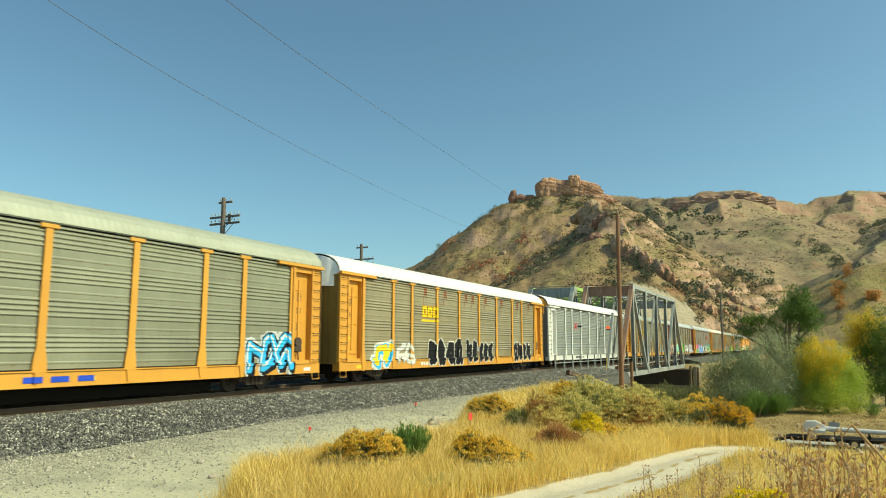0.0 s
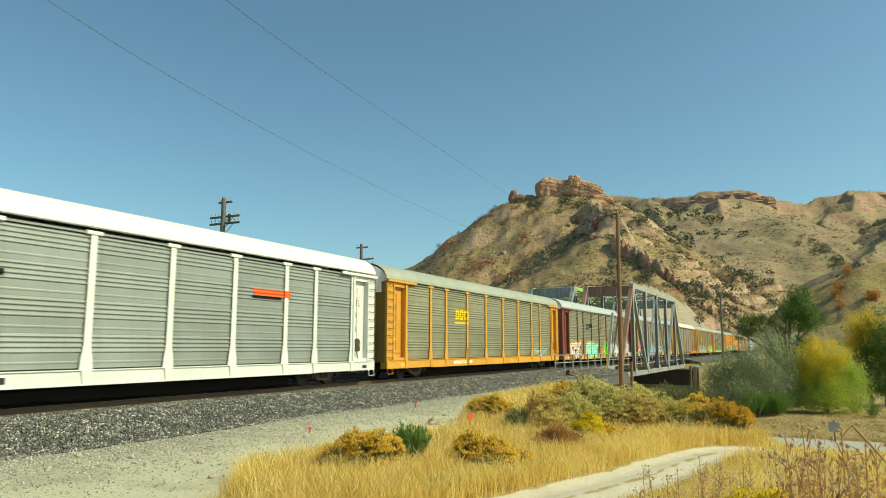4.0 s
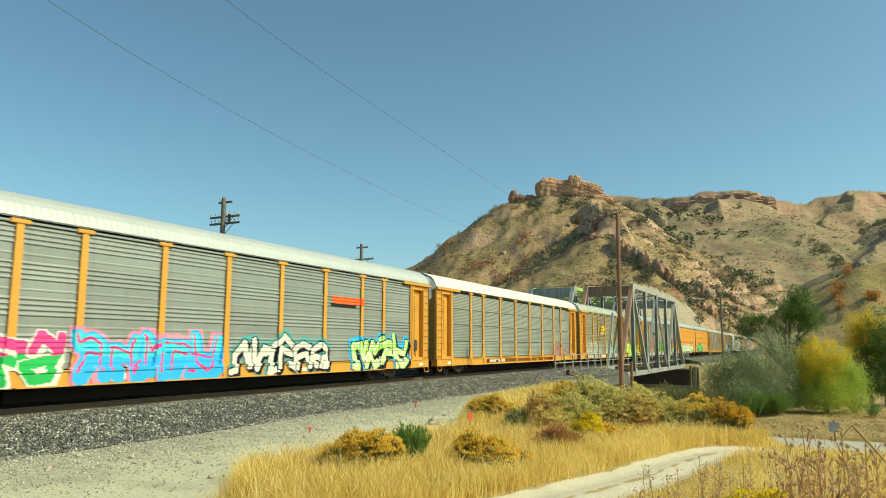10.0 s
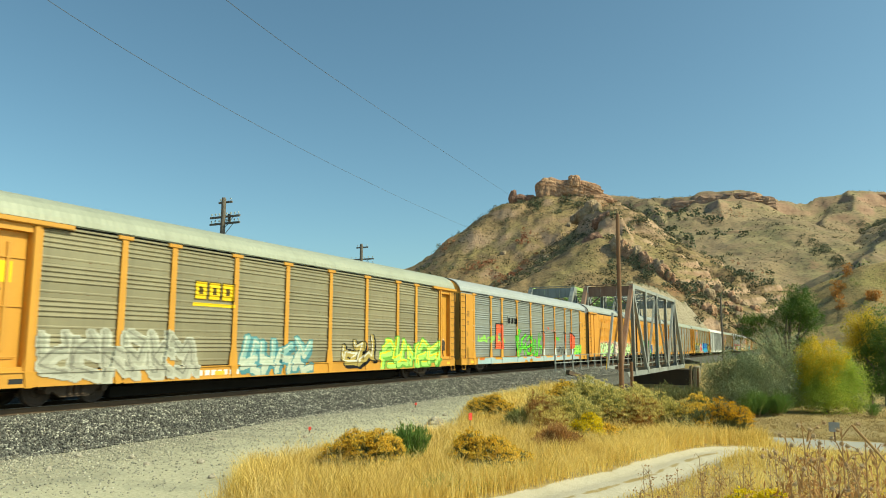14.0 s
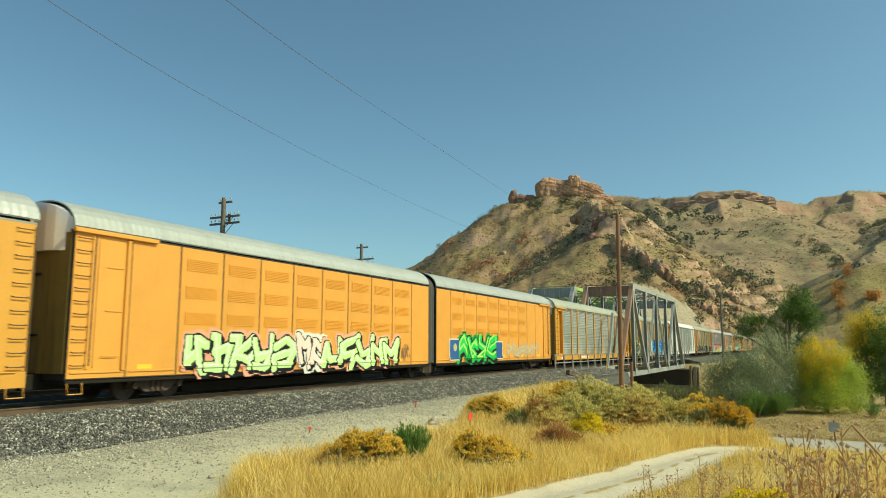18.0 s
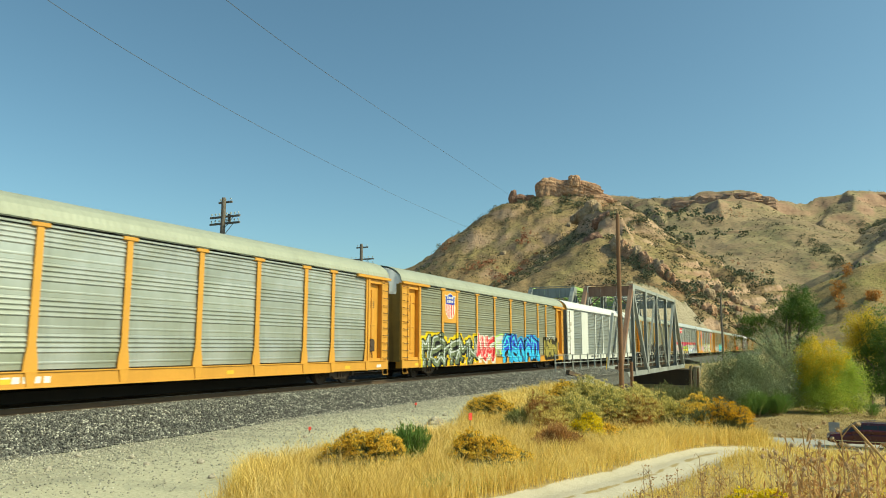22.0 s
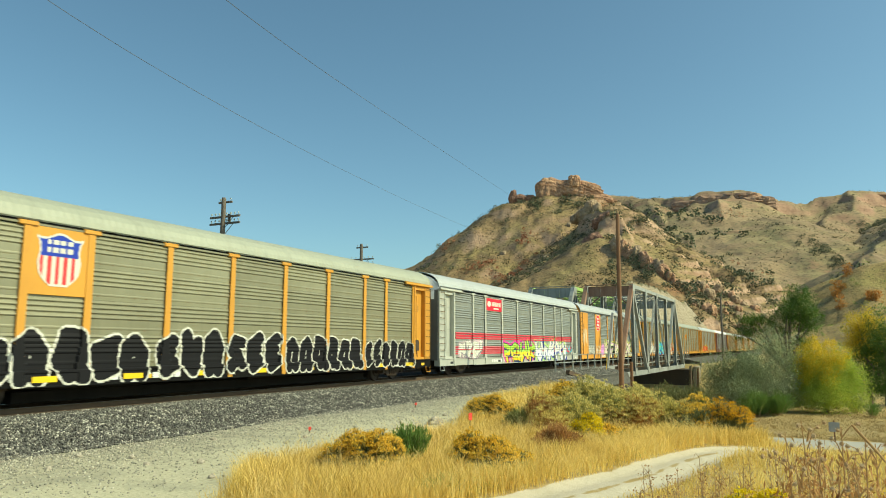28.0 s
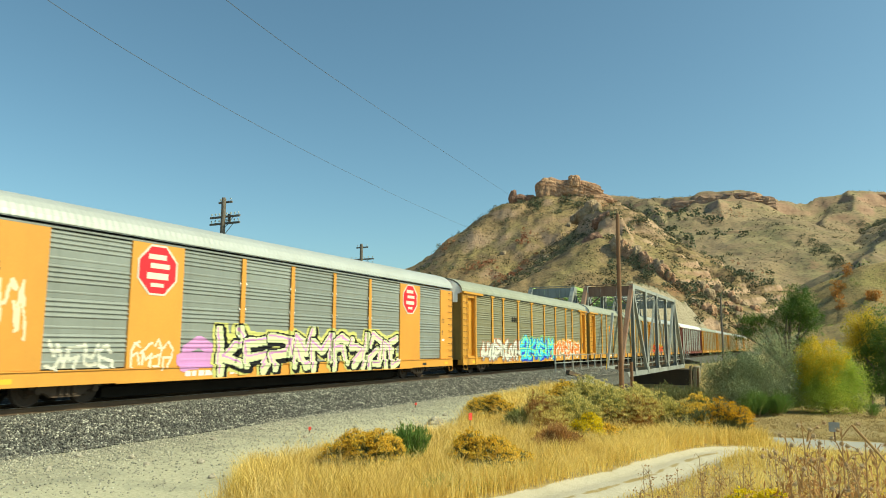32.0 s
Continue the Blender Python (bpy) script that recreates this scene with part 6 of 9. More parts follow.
graffiti(7, 20.0, 25.9, 0.62, 1.95, 5, 23, LIME, (0.16, 0.36, 0.06), None, SUNNY, fat=0.2, label="lime green sprayed lettering")
emblem(8, 8.1, 9.9, 3.1, 3.75, lambda a, b: np.where((np.abs(b - 0.5) < 0.3) & ((a * 9).astype(int) % 3 != 0) | (a < 0.04) | (a > 0.96), 0, -1), [BLACK], "black block emblem")
graffiti(8, 3.2, 7.6, 1.9, 2.4, 4, 24, (0.35, 0.70, 0.12), (0.35, 0.70, 0.12), fat=0.14)
graffiti(8, 9.6, 15.4, 0.95, 2.75, 5, 25, (0.16, 0.62, 0.05), BLACK, None, fat=0.10, label="bright green sprayed lettering")
emblem(8, 5.6, 7.6, 1.5, 3.2, lambda a, b: np.where((a > 0.12 + 0.1 * b) & (a < 0.95 - 0.1 * b) & ~((np.abs(a - 0.55) < 0.12) & (b > 0.3) & (b < 0.62)), np.where((a < 0.2 + 0.1 * b) | (b > 0.95), 1, 0), -1), [(0.72, 0.13, 0.06), BLACK], "orange red sprayed block")
emblem(8, 22.6, 24.4, 1.4, 3.0, lambda a, b: np.where((a > 0.1) & (b < 1.0 - 0.25 * a) & (b > 0.12 * a) & ~((np.abs(a - 0.5) < 0.1) & (np.abs(b - 0.3) < 0.16)), np.where((a < 0.15) | (b > 0.93 - 0.25 * a), 1, 0), -1), [(0.72, 0.13, 0.06), BLACK], "orange red sprayed block")
emblem(8, 15.2, 18.9, 2.9, 3.2, lambda a, b: np.where(lumps(a * 4, b, 0.5, 4) > 0.25, 0, -1), [(0.72, 0.13, 0.06)], "orange red spray remnants", 0.035)
emblem(8, 0.9, 27.0, 0.575, 0.96, lambda a, b: np.where((lumps(a * 26, b, 1.2, 6) > -0.45) & (a > 0.08) & (a < 0.93), 0, -1), [(0.40, 0.52, 0.55)], "pale blue paint along the sill", 0.045)
for p in (15.7, 18.55, 21.4, 23.3):
    emblem(8, p - 0.115, p + 0.115, 1.75, 2.75, solid, [(0.66, 0.15, 0.06)], "orange red sprayed band on the post", 0.04)
    emblem(8, p - 0.2, p + 0.2, 1.0, 1.5, lambda a, b: np.where(np.abs(a - 0.5) < 0.5 - 0.12 * b, 0, -1), [(0.62, 0.66, 0.66)], "pale grey sprayed foot of the post", 0.04)
    emblem(8, p - 0.5, p + 0.35, 2.72, 2.85, lambda a, b: np.where(np.abs(b - 0.5 - 0.3 * np.sin(a * 6)) < 0.28, 0, -1), [BLACK], "black sprayed dash over the post", 0.03)
for q in range(9):
    emblem(8, 3.2 + 2.6 * q, 4.0 + 2.6 * q + 0.4 * (q % 3), 0.82, 0.97, solid, [((0.70, 0.20, 0.04), (0.76, 0.36, 0.05))[q % 2]], "orange paint showing on the sill", 0.05)
graffiti(8, 18.9, 19.8, 2.2, 2.45, 2, 63, (0.16, 0.62, 0.05), (0.16, 0.62, 0.05), fat=0.2)
graffiti(8, 24.2, 26.0, 0.95, 1.75, 2, 26, (0.40, 0.78, 0.10), GREEN, LIME)
scrawl(8, 19.2, 21.3, 1.0, 1.75, 27, BLACK, 5, 0.03)
graffiti(9, 4.7, 10.3, 0.72, 2.05, 5, 28, (0.55, 0.80, 0.32), BLACK, (0.78, 0.36, 0.25), PALE, None, 0.2, label="pale green wild lettering with black edges")
graffiti(9, 10.6, 12.3, 0.8, 2.1, 2, 29, (0.80, 0.62, 0.55), BLACK, PALE)
graffiti(9, 12.4, 18.5, 0.72, 2.05, 5, 30, (0.55, 0.82, 0.30), BLACK, (0.82, 0.38, 0.26), PALE, None, 0.21, label="pale green wild lettering with black edges")
scrawl(9, 18.8, 19.8, 0.95, 1.75, 31, (0.22, 0.14, 0.08), 6)
emblem(10, 2.0, 3.3, 0.85, 2.1, lambda a, b: np.where((a < 0.07) | (b > 0.95) | (b < 0.05), 1, np.where(np.hypot(a - 0.6, b - 0.6) < 0.18, 2, 0)), [(0.04, 0.11, 0.28), PALE, (0.45, 0.42, 0.25)], "blue panel with a pale border")
emblem(10, 9.0, 10.1, 0.85, 2.0, lambda a, b: np.where((a > 0.93) | (b > 0.95) | (b < 0.05), 1, 0), [(0.04, 0.11, 0.28), PALE], "blue panel with a pale border")
graffiti(10, 3.2, 9.1, 0.72, 2.3, 4, 32, (0.05, 0.55, 0.10), BLACK, (0.03, 0.30, 0.06), LIME, (0.04, 0.46, 0.08), 0.24, label="bright green wild lettering")
graffiti(10, 10.9, 17.2, 1.0, 1.9, 5, 33, (0.52, 0.40, 0.22), (0.36, 0.33, 0.26), fat=0.16, label="faded grey lettering")
for k in (12, 14):
    emblem(k, 5.45, 6.85, 3.2, 4.68, shield, [(0.03, 0.06, 0.42), (0.65, 0.06, 0.07), PALE], "blue, red and white shield emblem", 0.02)
graffiti(12, 2.7, 9.7, 0.58, 2.2, 6, 34, OLIVE, BLACK, (0.72, 0.52, 0.02), SILVER, None, 0.2, "olive wild lettering on a yellow cloud", 0.3)
graffiti(12, 9.9, 12.5, 0.8, 2.3, 3, 35, REDP, PALE, None, (0.72, 0.3, 0.3), None, 0.27, label="red bubble lettering edged in white")
graffiti(12, 12.9, 14.2, 1.2, 2.3, 1, 36, SILVER, (0.5, 0.5, 0.4), LIME)
graffiti(12, 14.3, 21.4, 0.62, 2.3, 5, 37, BLUE, BLACK, (0.06, 0.30, 0.60), CYAN, SKY, 0.23, label="blue wild lettering fading to light blue")
graffiti(12, 22.9, 25.9, 0.9, 2.15, 3, 61, (0.32, 0.27, 0.07), BLACK, (0.035, 0.03, 0.015), None, None, 0.24, label="black block with olive gold figures", halo=0.5)
scrawl(12, 23.0, 25.9, 2.2, 2.6, 62, PALE, 5, 0.03)
graffiti(14, 2.9, 9.4, 0.58, 2.15, 6, 38, BLACK, PALE, fat=0.21, label="black bubble lettering edged in white")
graffiti(14, 9.6, 15.6, 0.58, 2.2, 6, 39, BLACK, PALE, fat=0.21, label="black bubble lettering edged in white")
graffiti(14, 15.8, 21.2, 0.58, 2.2, 6, 40, BLACK, PALE, fat=0.21, label="black bubble lettering edged in white")
graffiti(14, 21.4, 26.0, 0.58, 2.1, 6, 41, BLACK, PALE, fat=0.21, label="black bubble lettering edged in white")
for s in (5.6, 8.4, 11.2, 14.0, 16.9, 19.8, 22.4, 25.2):
    emblem(14, s, s + 0.7, 0.68, 0.84, solid, [SUNNY], "yellow reflector tape", 0.05)
emblem(15, 7.25, 9.8, 3.95, 4.75, banner, [(0.68, 0.03, 0.06), PALE], "red banner with white emblem")
emblem(15, 2.6, 25.9, 2.10, 2.52, lambda a, b: np.where((b * 9).astype(int) % 3 != 2, 0, -1), [(0.60, 0.05, 0.08)], "red stripe band along the side", 0.04)
emblem(15, 2.6, 25.9, 1.20, 1.70, lambda a, b: np.where((b * 12).astype(int) % 3 != 2, 0, -1), [(0.60, 0.05, 0.08)], "red stripe band along the side", 0.04)
graffiti(15, 3.3, 6.5, 1.05, 1.95, 5, 42, PALE, (0.25, 0.24, 0.26), (0.62, 0.45, 0.5), None, None, 0.24, label="white bubble lettering")
graffiti(15, 10.2, 16.3, 0.62, 2.0, 4, 43, (0.36, 0.55, 0.05), (0.03, 0.05, 0.14), (0.75, 0.07, 0.36), LIME, SUNNY, 0.2, label="green and yellow wild lettering on pink")
graffiti(15, 16.7, 24.2, 0.62, 2.15, 5, 44, PALE, (0.05, 0.07, 0.32), (0.50, 0.70, 0.22), None, (0.70, 0.72, 0.74), 0.2, label="white wild lettering edged in dark blue")
scrawl(15, 24.4, 26.0, 1.1, 1.8, 45, CYAN, 4, 0.04)
emblem(16, 5.95, 7.5, 3.2, 4.78, octagon, [(0.66, 0.03, 0.05), PALE], "red and white octagon emblem", 0.02)
emblem(16, 22.15, 23.65, 3.3, 4.8, octagon, [(0.66, 0.03, 0.05), PALE], "red and white octagon emblem", 0.02)
graffiti(16, 9.4, 21.6, 0.62, 2.2, 9, 46, (0.66, 0.70, 0.42), BLACK, (0.60, 0.58, 0.20), MAUVE, None, 0.19, label="pale yellow and mauve wild lettering")
graffiti(16, 7.9, 9.3, 0.9, 1.8, 1, 47, MAUVE, MAUVE, fat=0.25)
graffiti(16, 3.3, 5.3, 0.95, 1.75, 4, 48, PALE, PALE, fat=0.10)
graffiti(16, 5.9, 7.5, 0.9, 1.85, 4, 49, (0.78, 0.70, 0.55), (0.78, 0.70, 0.55), fat=0.09)
scrawl(16, 1.2, 2.6, 1.6, 3.4, 50, (0.78, 0.65, 0.45), 4, 0.05)
emblem(17, 8.6, 9.8, 3.3, 3.75, bars, [BLACK], "faded black bars emblem")
graffiti(17, 3.4, 10.3, 0.8, 1.95, 6, 51, PALE, (0.30, 0.28, 0.26), (0.45, 0.2, 0.1), fat=0.17)
graffiti(17, 10.5, 17.9, 0.8, 2.3, 5, 52, CYAN, BLUE, (0.3, 0.5, 0.2), LIME)
graffiti(17, 18.0, 25.4, 0.85, 2.1, 5, 53, (0.75, 0.22, 0.06), PALE, (0.65, 0.35, 0.06))
emblem(18, 8.2, 10.1, 2.95, 3.85, blocks, [(0.80, 0.30, 0.03), (0.35, 0.2, 0.02)], "orange block emblem")
graffiti(19, 4, 12, 0.8, 1.9, 6, 54, (0.75, 0.12, 0.05), BLACK, SUNNY)

# ---- plants ----
STRAW = [(0.1, (0.42, 0.28, 0.06)), (0.35, (0.69, 0.49, 0.12)), (0.65, (0.88, 0.69, 0.23)), (0.9, (0.84, 0.71, 0.30))]
m_straw = foliage("golden_straw", STRAW, 0.7, 0.35, 0.5)
m_weed = foliage("rusty_weed", [(0.1, (0.22, 0.10, 0.035)), (0.5, (0.48, 0.25, 0.09)), (0.9, (0.66, 0.43, 0.18))], 0.8, 0.2, 1.2)
m_sage = foliage("sage_leaf", [(0.1, (0.12, 0.14, 0.04)), (0.5, (0.33, 0.345, 0.12)), (0.9, (0.56, 0.54, 0.24))], 0.75, 0.25, 1.0)
m_greenbush = foliage("fresh_green_leaf", [(0.1, (0.06, 0.12, 0.025)), (0.5, (0.16, 0.26, 0.055)), (0.9, (0.28, 0.37, 0.10))], 0.6, 0.3, 1.0)
m_broom = foliage("grey_green_broom", [(0.1, (0.07, 0.085, 0.03)), (0.5, (0.17, 0.19, 0.07)), (0.9, (0.32, 0.32, 0.14))], 0.75, 0.25, 1.2)
m_fade = foliage("faded_flower", [(0.1, (0.46, 0.38, 0.09)), (0.5, (0.70, 0.58, 0.18)), (0.9, (0.80, 0.70, 0.30))], 0.8, 0.3, 2.0)
m_flower = foliage("golden_flower", [(0.1, (0.60, 0.36, 0.03)), (0.5, (0.88, 0.58, 0.07)), (0.9, (0.92, 0.72, 0.20))], 0.8, 0.4, 2.0)
m_bright = foliage("yellow_flower", [(0.1, (0.60, 0.42, 0.01)), (0.6, (0.85, 0.66, 0.02)), (0.95, (0.9, 0.75, 0.1))], 0.8, 0.3, 2.0)
m_dusk = foliage("dusky_olive_leaf", [(0.1, (0.07, 0.08, 0.03)), (0.5, (0.17, 0.18, 0.07)), (0.9, (0.30, 0.30, 0.13))], 0.7, 0.25, 1.0)
m_turned = foliage("orange_gold_leaf", [(0.1, (0.55, 0.27, 0.02)), (0.5, (0.78, 0.45, 0.03)), (0.9, (0.85, 0.58, 0.05))], 0.7, 0.35, 1.5)
m_bark = surface("grey_brown_bark", (0.16, 0.12, 0.085), (0.22, 0.18, 0.13), None, 0.95, 0, 4, relief=0.8, dist=0.03)
m_stem = surface("dry_stem", (0.36, 0.23, 0.12), (0.48, 0.36, 0.21), None, 0.85, 0, 10)


def blades(rs, x, y, z, height, width, lean=0.25, bend=0.3):
    """Tapered slivers standing at the given places, two quads each."""
    n = len(x)
    a, tilt = rs.uniform(0, 2 * np.pi, n), rs.normal(0, lean, (n, 2))
    side = np.stack([np.cos(a), np.sin(a), np.zeros(n)], -1) * (width * rs.uniform(0.6, 1.3, n))[:, None]
    base = np.stack([x, y, z - 0.02], -1)
    up = np.stack([tilt[:, 0], tilt[:, 1], np.ones(n)], -1) * height[:, None]
    drop = np.stack([tilt[:, 0] * bend * 2, tilt[:, 1] * bend * 2, -0.12 * np.ones(n)], -1) * height[:, None]
    mid, tip = base + up * 0.55, base + up + drop
    lo = np.stack([base - side, base + side, mid + side * 0.75, mid - side * 0.75], 1)
    hi = np.stack([mid - side * 0.75, mid + side * 0.75, tip + side * 0.15, tip - side * 0.15], 1)
    return np.concatenate([lo, hi])


def slivers(rs, centre, along, length, width):
    """Small leaves at centres (n, 3), pointing along (n, 3)."""
    n = len(centre)
    along = along / np.maximum(np.linalg.norm(along, axis=1, keepdims=True), 1e-6)
    ref = rs.normal(0, 1, (n, 3))
    side = np.cross(along, ref)
    side /= np.maximum(np.linalg.norm(side, axis=1, keepdims=True), 1e-6)
    l, w = (length * rs.uniform(0.6, 1.4, n))[:, None], (width * rs.uniform(0.6, 1.4, n))[:, None]
    return np.stack([centre - along * l * 0.5, centre + side * w * 0.5 - along * l * 0.05, centre + along * l * 0.5, centre - side * w * 0.5 - along * l * 0.05], 1)


def grass(name, n, seed, area, tall, label, material=m_straw, width=0.006, keep=None, lean=0.22):
    rs = np.random.RandomState(seed)
    x0, x1, y0, y1 = area
    x, y = rs.uniform(x0, x1, n), y0 + (y1 - y0) * rs.uniform(0, 1, n) ** 1.4
    clump = lumps(x, y, 0.9, seed + 2)
    ok = (pad_amount(x, y) + 0.25 * rs.uniform(-1, 1, n) < 0.35) & (lane_gap(x, y) > 1.02 + 0.15 * rs.uniform(-1, 1, n)) & (clump > rs.uniform(-1.1, 0.25, n))
    if keep is not None:
        ok &= keep(x, y)
    x, y, clump = x[ok], y[ok], clump[ok]
    h = tall * rs.uniform(0.45, 1.15, len(x)) * (0.85 + 0.45 * clump)
    q = blades(rs, x, y, ground_z(x, y), h, width * (1 + 0.02 * y), lean)
    return tagged(new(name, quads_mesh(name, q, material)), label, "grass", kind="stuff")


FIELD = lambda x, y: (y > 18.3) | (x < np.interp(y, [8, 10.8, 12.1, 13.6, 15.6, 17.0, 18.3], [-4.6, -3.6, -3.2, -2.72, -2.4, -2.15, -1.6]))      # the grass on the railway's side of the lane
grass("golden_grass", 210000, 7, (-11.5, -1.2, 7.6, 27), 0.50, "tall golden dry grass", width=0.0038, lean=0.17, keep=FIELD)
grass("seed_stalks", 26000, 17, (-11.5, -1.2, 7.6, 27), 0.72, "thin pale seed stalks above the dry grass", foliage("pale_seed_stalk", [(0.1, (0.64, 0.46, 0.15)), (0.5, (0.86, 0.68, 0.27)), (0.9, (0.90, 0.78, 0.38))], 0.75, 0.35, 0.8), 0.0028, lambda x, y: FIELD(x, y) & (lumps(x, y, 1.6, 91) > -0.15), 0.28)
grass("green_tufts", 26000, 18, (-9.0, -3.0, 8.5, 15.5), 0.24, "low green growth at the foot of the dry grass", m_greenbush, 0.006, lambda x, y: FIELD(x, y) & (lumps(x, y, 1.3, 92) > 0.3), 0.3)
grass("grass_tuft", 2600, 19, (-10.9, -10.2, 18.6, 19.6), 0.85, "tall golden grass tuft by the pale rock", width=0.004, lean=0.12)
grass("golden_grass", 30000, 8, (-13.5, -1.0, 20, 42), 0.55, "tall golden dry grass on the brow", width=0.007)
grass("golden_grass", 36000, 9, (-3.0, 7.5, 6.5, 22), 0.42, "dry grass beside the dirt lane", width=0.0045, keep=lambda x, y: (x > -1.0) | (y > 15.0) & (x > np.interp(y, [15, 17, 20], [-1.6, -1.4, -0.6])))
grass("golden_grass", 14000, 15, (-3.2, -0.8, 7.5, 18), 0.16, "low dry grass at the lane's edge", width=0.004)
grass("golden_grass", 16000, 10, (-8, 22, 24, 51), 0.4, "dry grass on the slope below the brow", width=0.014)
m_meadow = foliage("pale_meadow_straw", [(0.1, (0.32, 0.24, 0.11)), (0.5, (0.44, 0.33, 0.15)), (0.9, (0.52, 0.42, 0.21))], 0.8, 0.2, 0.2)
grass("meadow_grass", 90000, 12, (-10, 34, 63.5, 92), 0.16, "short dry meadow grass in the valley", m_meadow, 0.011, lean=0.45)
grass("green_tufts", 5000, 13, (-7.6, -4.6, 9.5, 13), 0.28, "low green tufts among the dry grass", m_greenbush, 0.007, lambda x, y: lumps(x, y, 1.1, 77) > 0.22)
grass("sparse_tufts", 2500, 14, (-14.8, -8, 7, 24), 0.25, "sparse dry tufts on the gravel flat", m_straw, 0.006, lambda x, y: lumps(x, y, 2.0, 78) > 0.3)


def shrub(x, y, wide, tall, seed, leaf, top=None, label="", n=1500, flowers=900, lobes=5, deep=None):
    """A broom-like bush: twigs fan up from one root to an uneven dome, clad in narrow leaves; flower clusters sit on the tips."""
    rs = np.random.RandomState(seed)
    z = float(ground_z(x, y))
    ob = thing("shrub", label, "shrub", (x, y, z - 0.03), group="bushes")
    deep = deep or wide
    puffs = lobes * 2
    px_, py_ = rs.uniform(-0.34, 0.34, puffs) * wide, rs.uniform(-0.34, 0.34, puffs) * deep
    rim = np.hypot(px_ / wide, py_ / deep) / 0.5
    pr, ph = rs.uniform(0.17, 0.28, puffs) * wide, tall * (1.0 - 0.42 * rim ** 2) * rs.uniform(0.80, 1.0, puffs)
    px_[0], py_[0], ph[0] = 0.0, 0.0, tall
    tips = max(50, flowers // 9)
    i = rs.randint(0, puffs, tips)
    d = rs.normal(0, 1, (tips, 3))
    d /= np.linalg.norm(d, axis=1, keepdims=True)
    d[:, 2] = np.where(d[:, 2] < -0.1, -d[:, 2], d[:, 2])
    puff = np.minimum(pr[i] * 1.15, ph[i] * 0.5)
    r = 1 + 0.08 * rs.normal(0, 1, tips)
    tip = np.stack([px_[i] + d[:, 0] * pr[i] * r, py_[i] + d[:, 1] * pr[i] * r, ph[i] - puff + d[:, 2] * puff * r], -1)
    root = tip * np.array([0.22, 0.22, 0.0])
    g = Geo()
    for k in range(min(26, tips)):
        a, b_ = root[k], tip[k]
        g.tube([tuple(a), (a[0] + 0.42 * (b_[0] - a[0]), a[1] + 0.42 * (b_[1] - a[1]), b_[2] * 0.55), tuple(b_ * 0.97)], [0.014 * tall, 0.009 * tall, 0.003], 4)
    part("stem", g, m_stem, ob)
    k = rs.randint(0, tips, n)
    f = rs.uniform(0.08, 1.0, n) ** 0.62
    way_ = tip[k] - root[k]
    p = root[k] + np.stack([way_[:, 0] * f ** 1.35, way_[:, 1] * f ** 1.35, way_[:, 2] * f ** 0.9], -1) + rs.normal(0, 0.022 * wide ** 0.6, (n, 3))
    aim = way_ / np.linalg.norm(way_, axis=1, keepdims=True) + np.array([0, 0, 0.35]) + rs.normal(0, 0.28, (n, 3))
    part("foliage", quads_mesh("foliage", slivers(rs, p, aim, 0.105 * tall ** 0.6, 0.016 * tall ** 0.5), leaf), None, ob)
    if top is not None:
        keep = (tip[:, 2] > 0.34 * tall) & (d[:, 2] > -0.15)
        c = tip[keep]
        c = (c[:, None] + rs.normal(0, 1, (len(c), 44, 3)) * np.array([0.034, 0.034, 0.016]) * (0.7 + 0.4 * tall)).reshape(-1, 3)
        q = slivers(rs, c, rs.normal(0, 1, c.shape) + np.array([0, 0, 0.5]), 0.026, 0.018)
        tagged(part("flower_head", quads_mesh("flower_head", q, top), None, ob, "golden flower heads"), kind="stuff")
    return ob


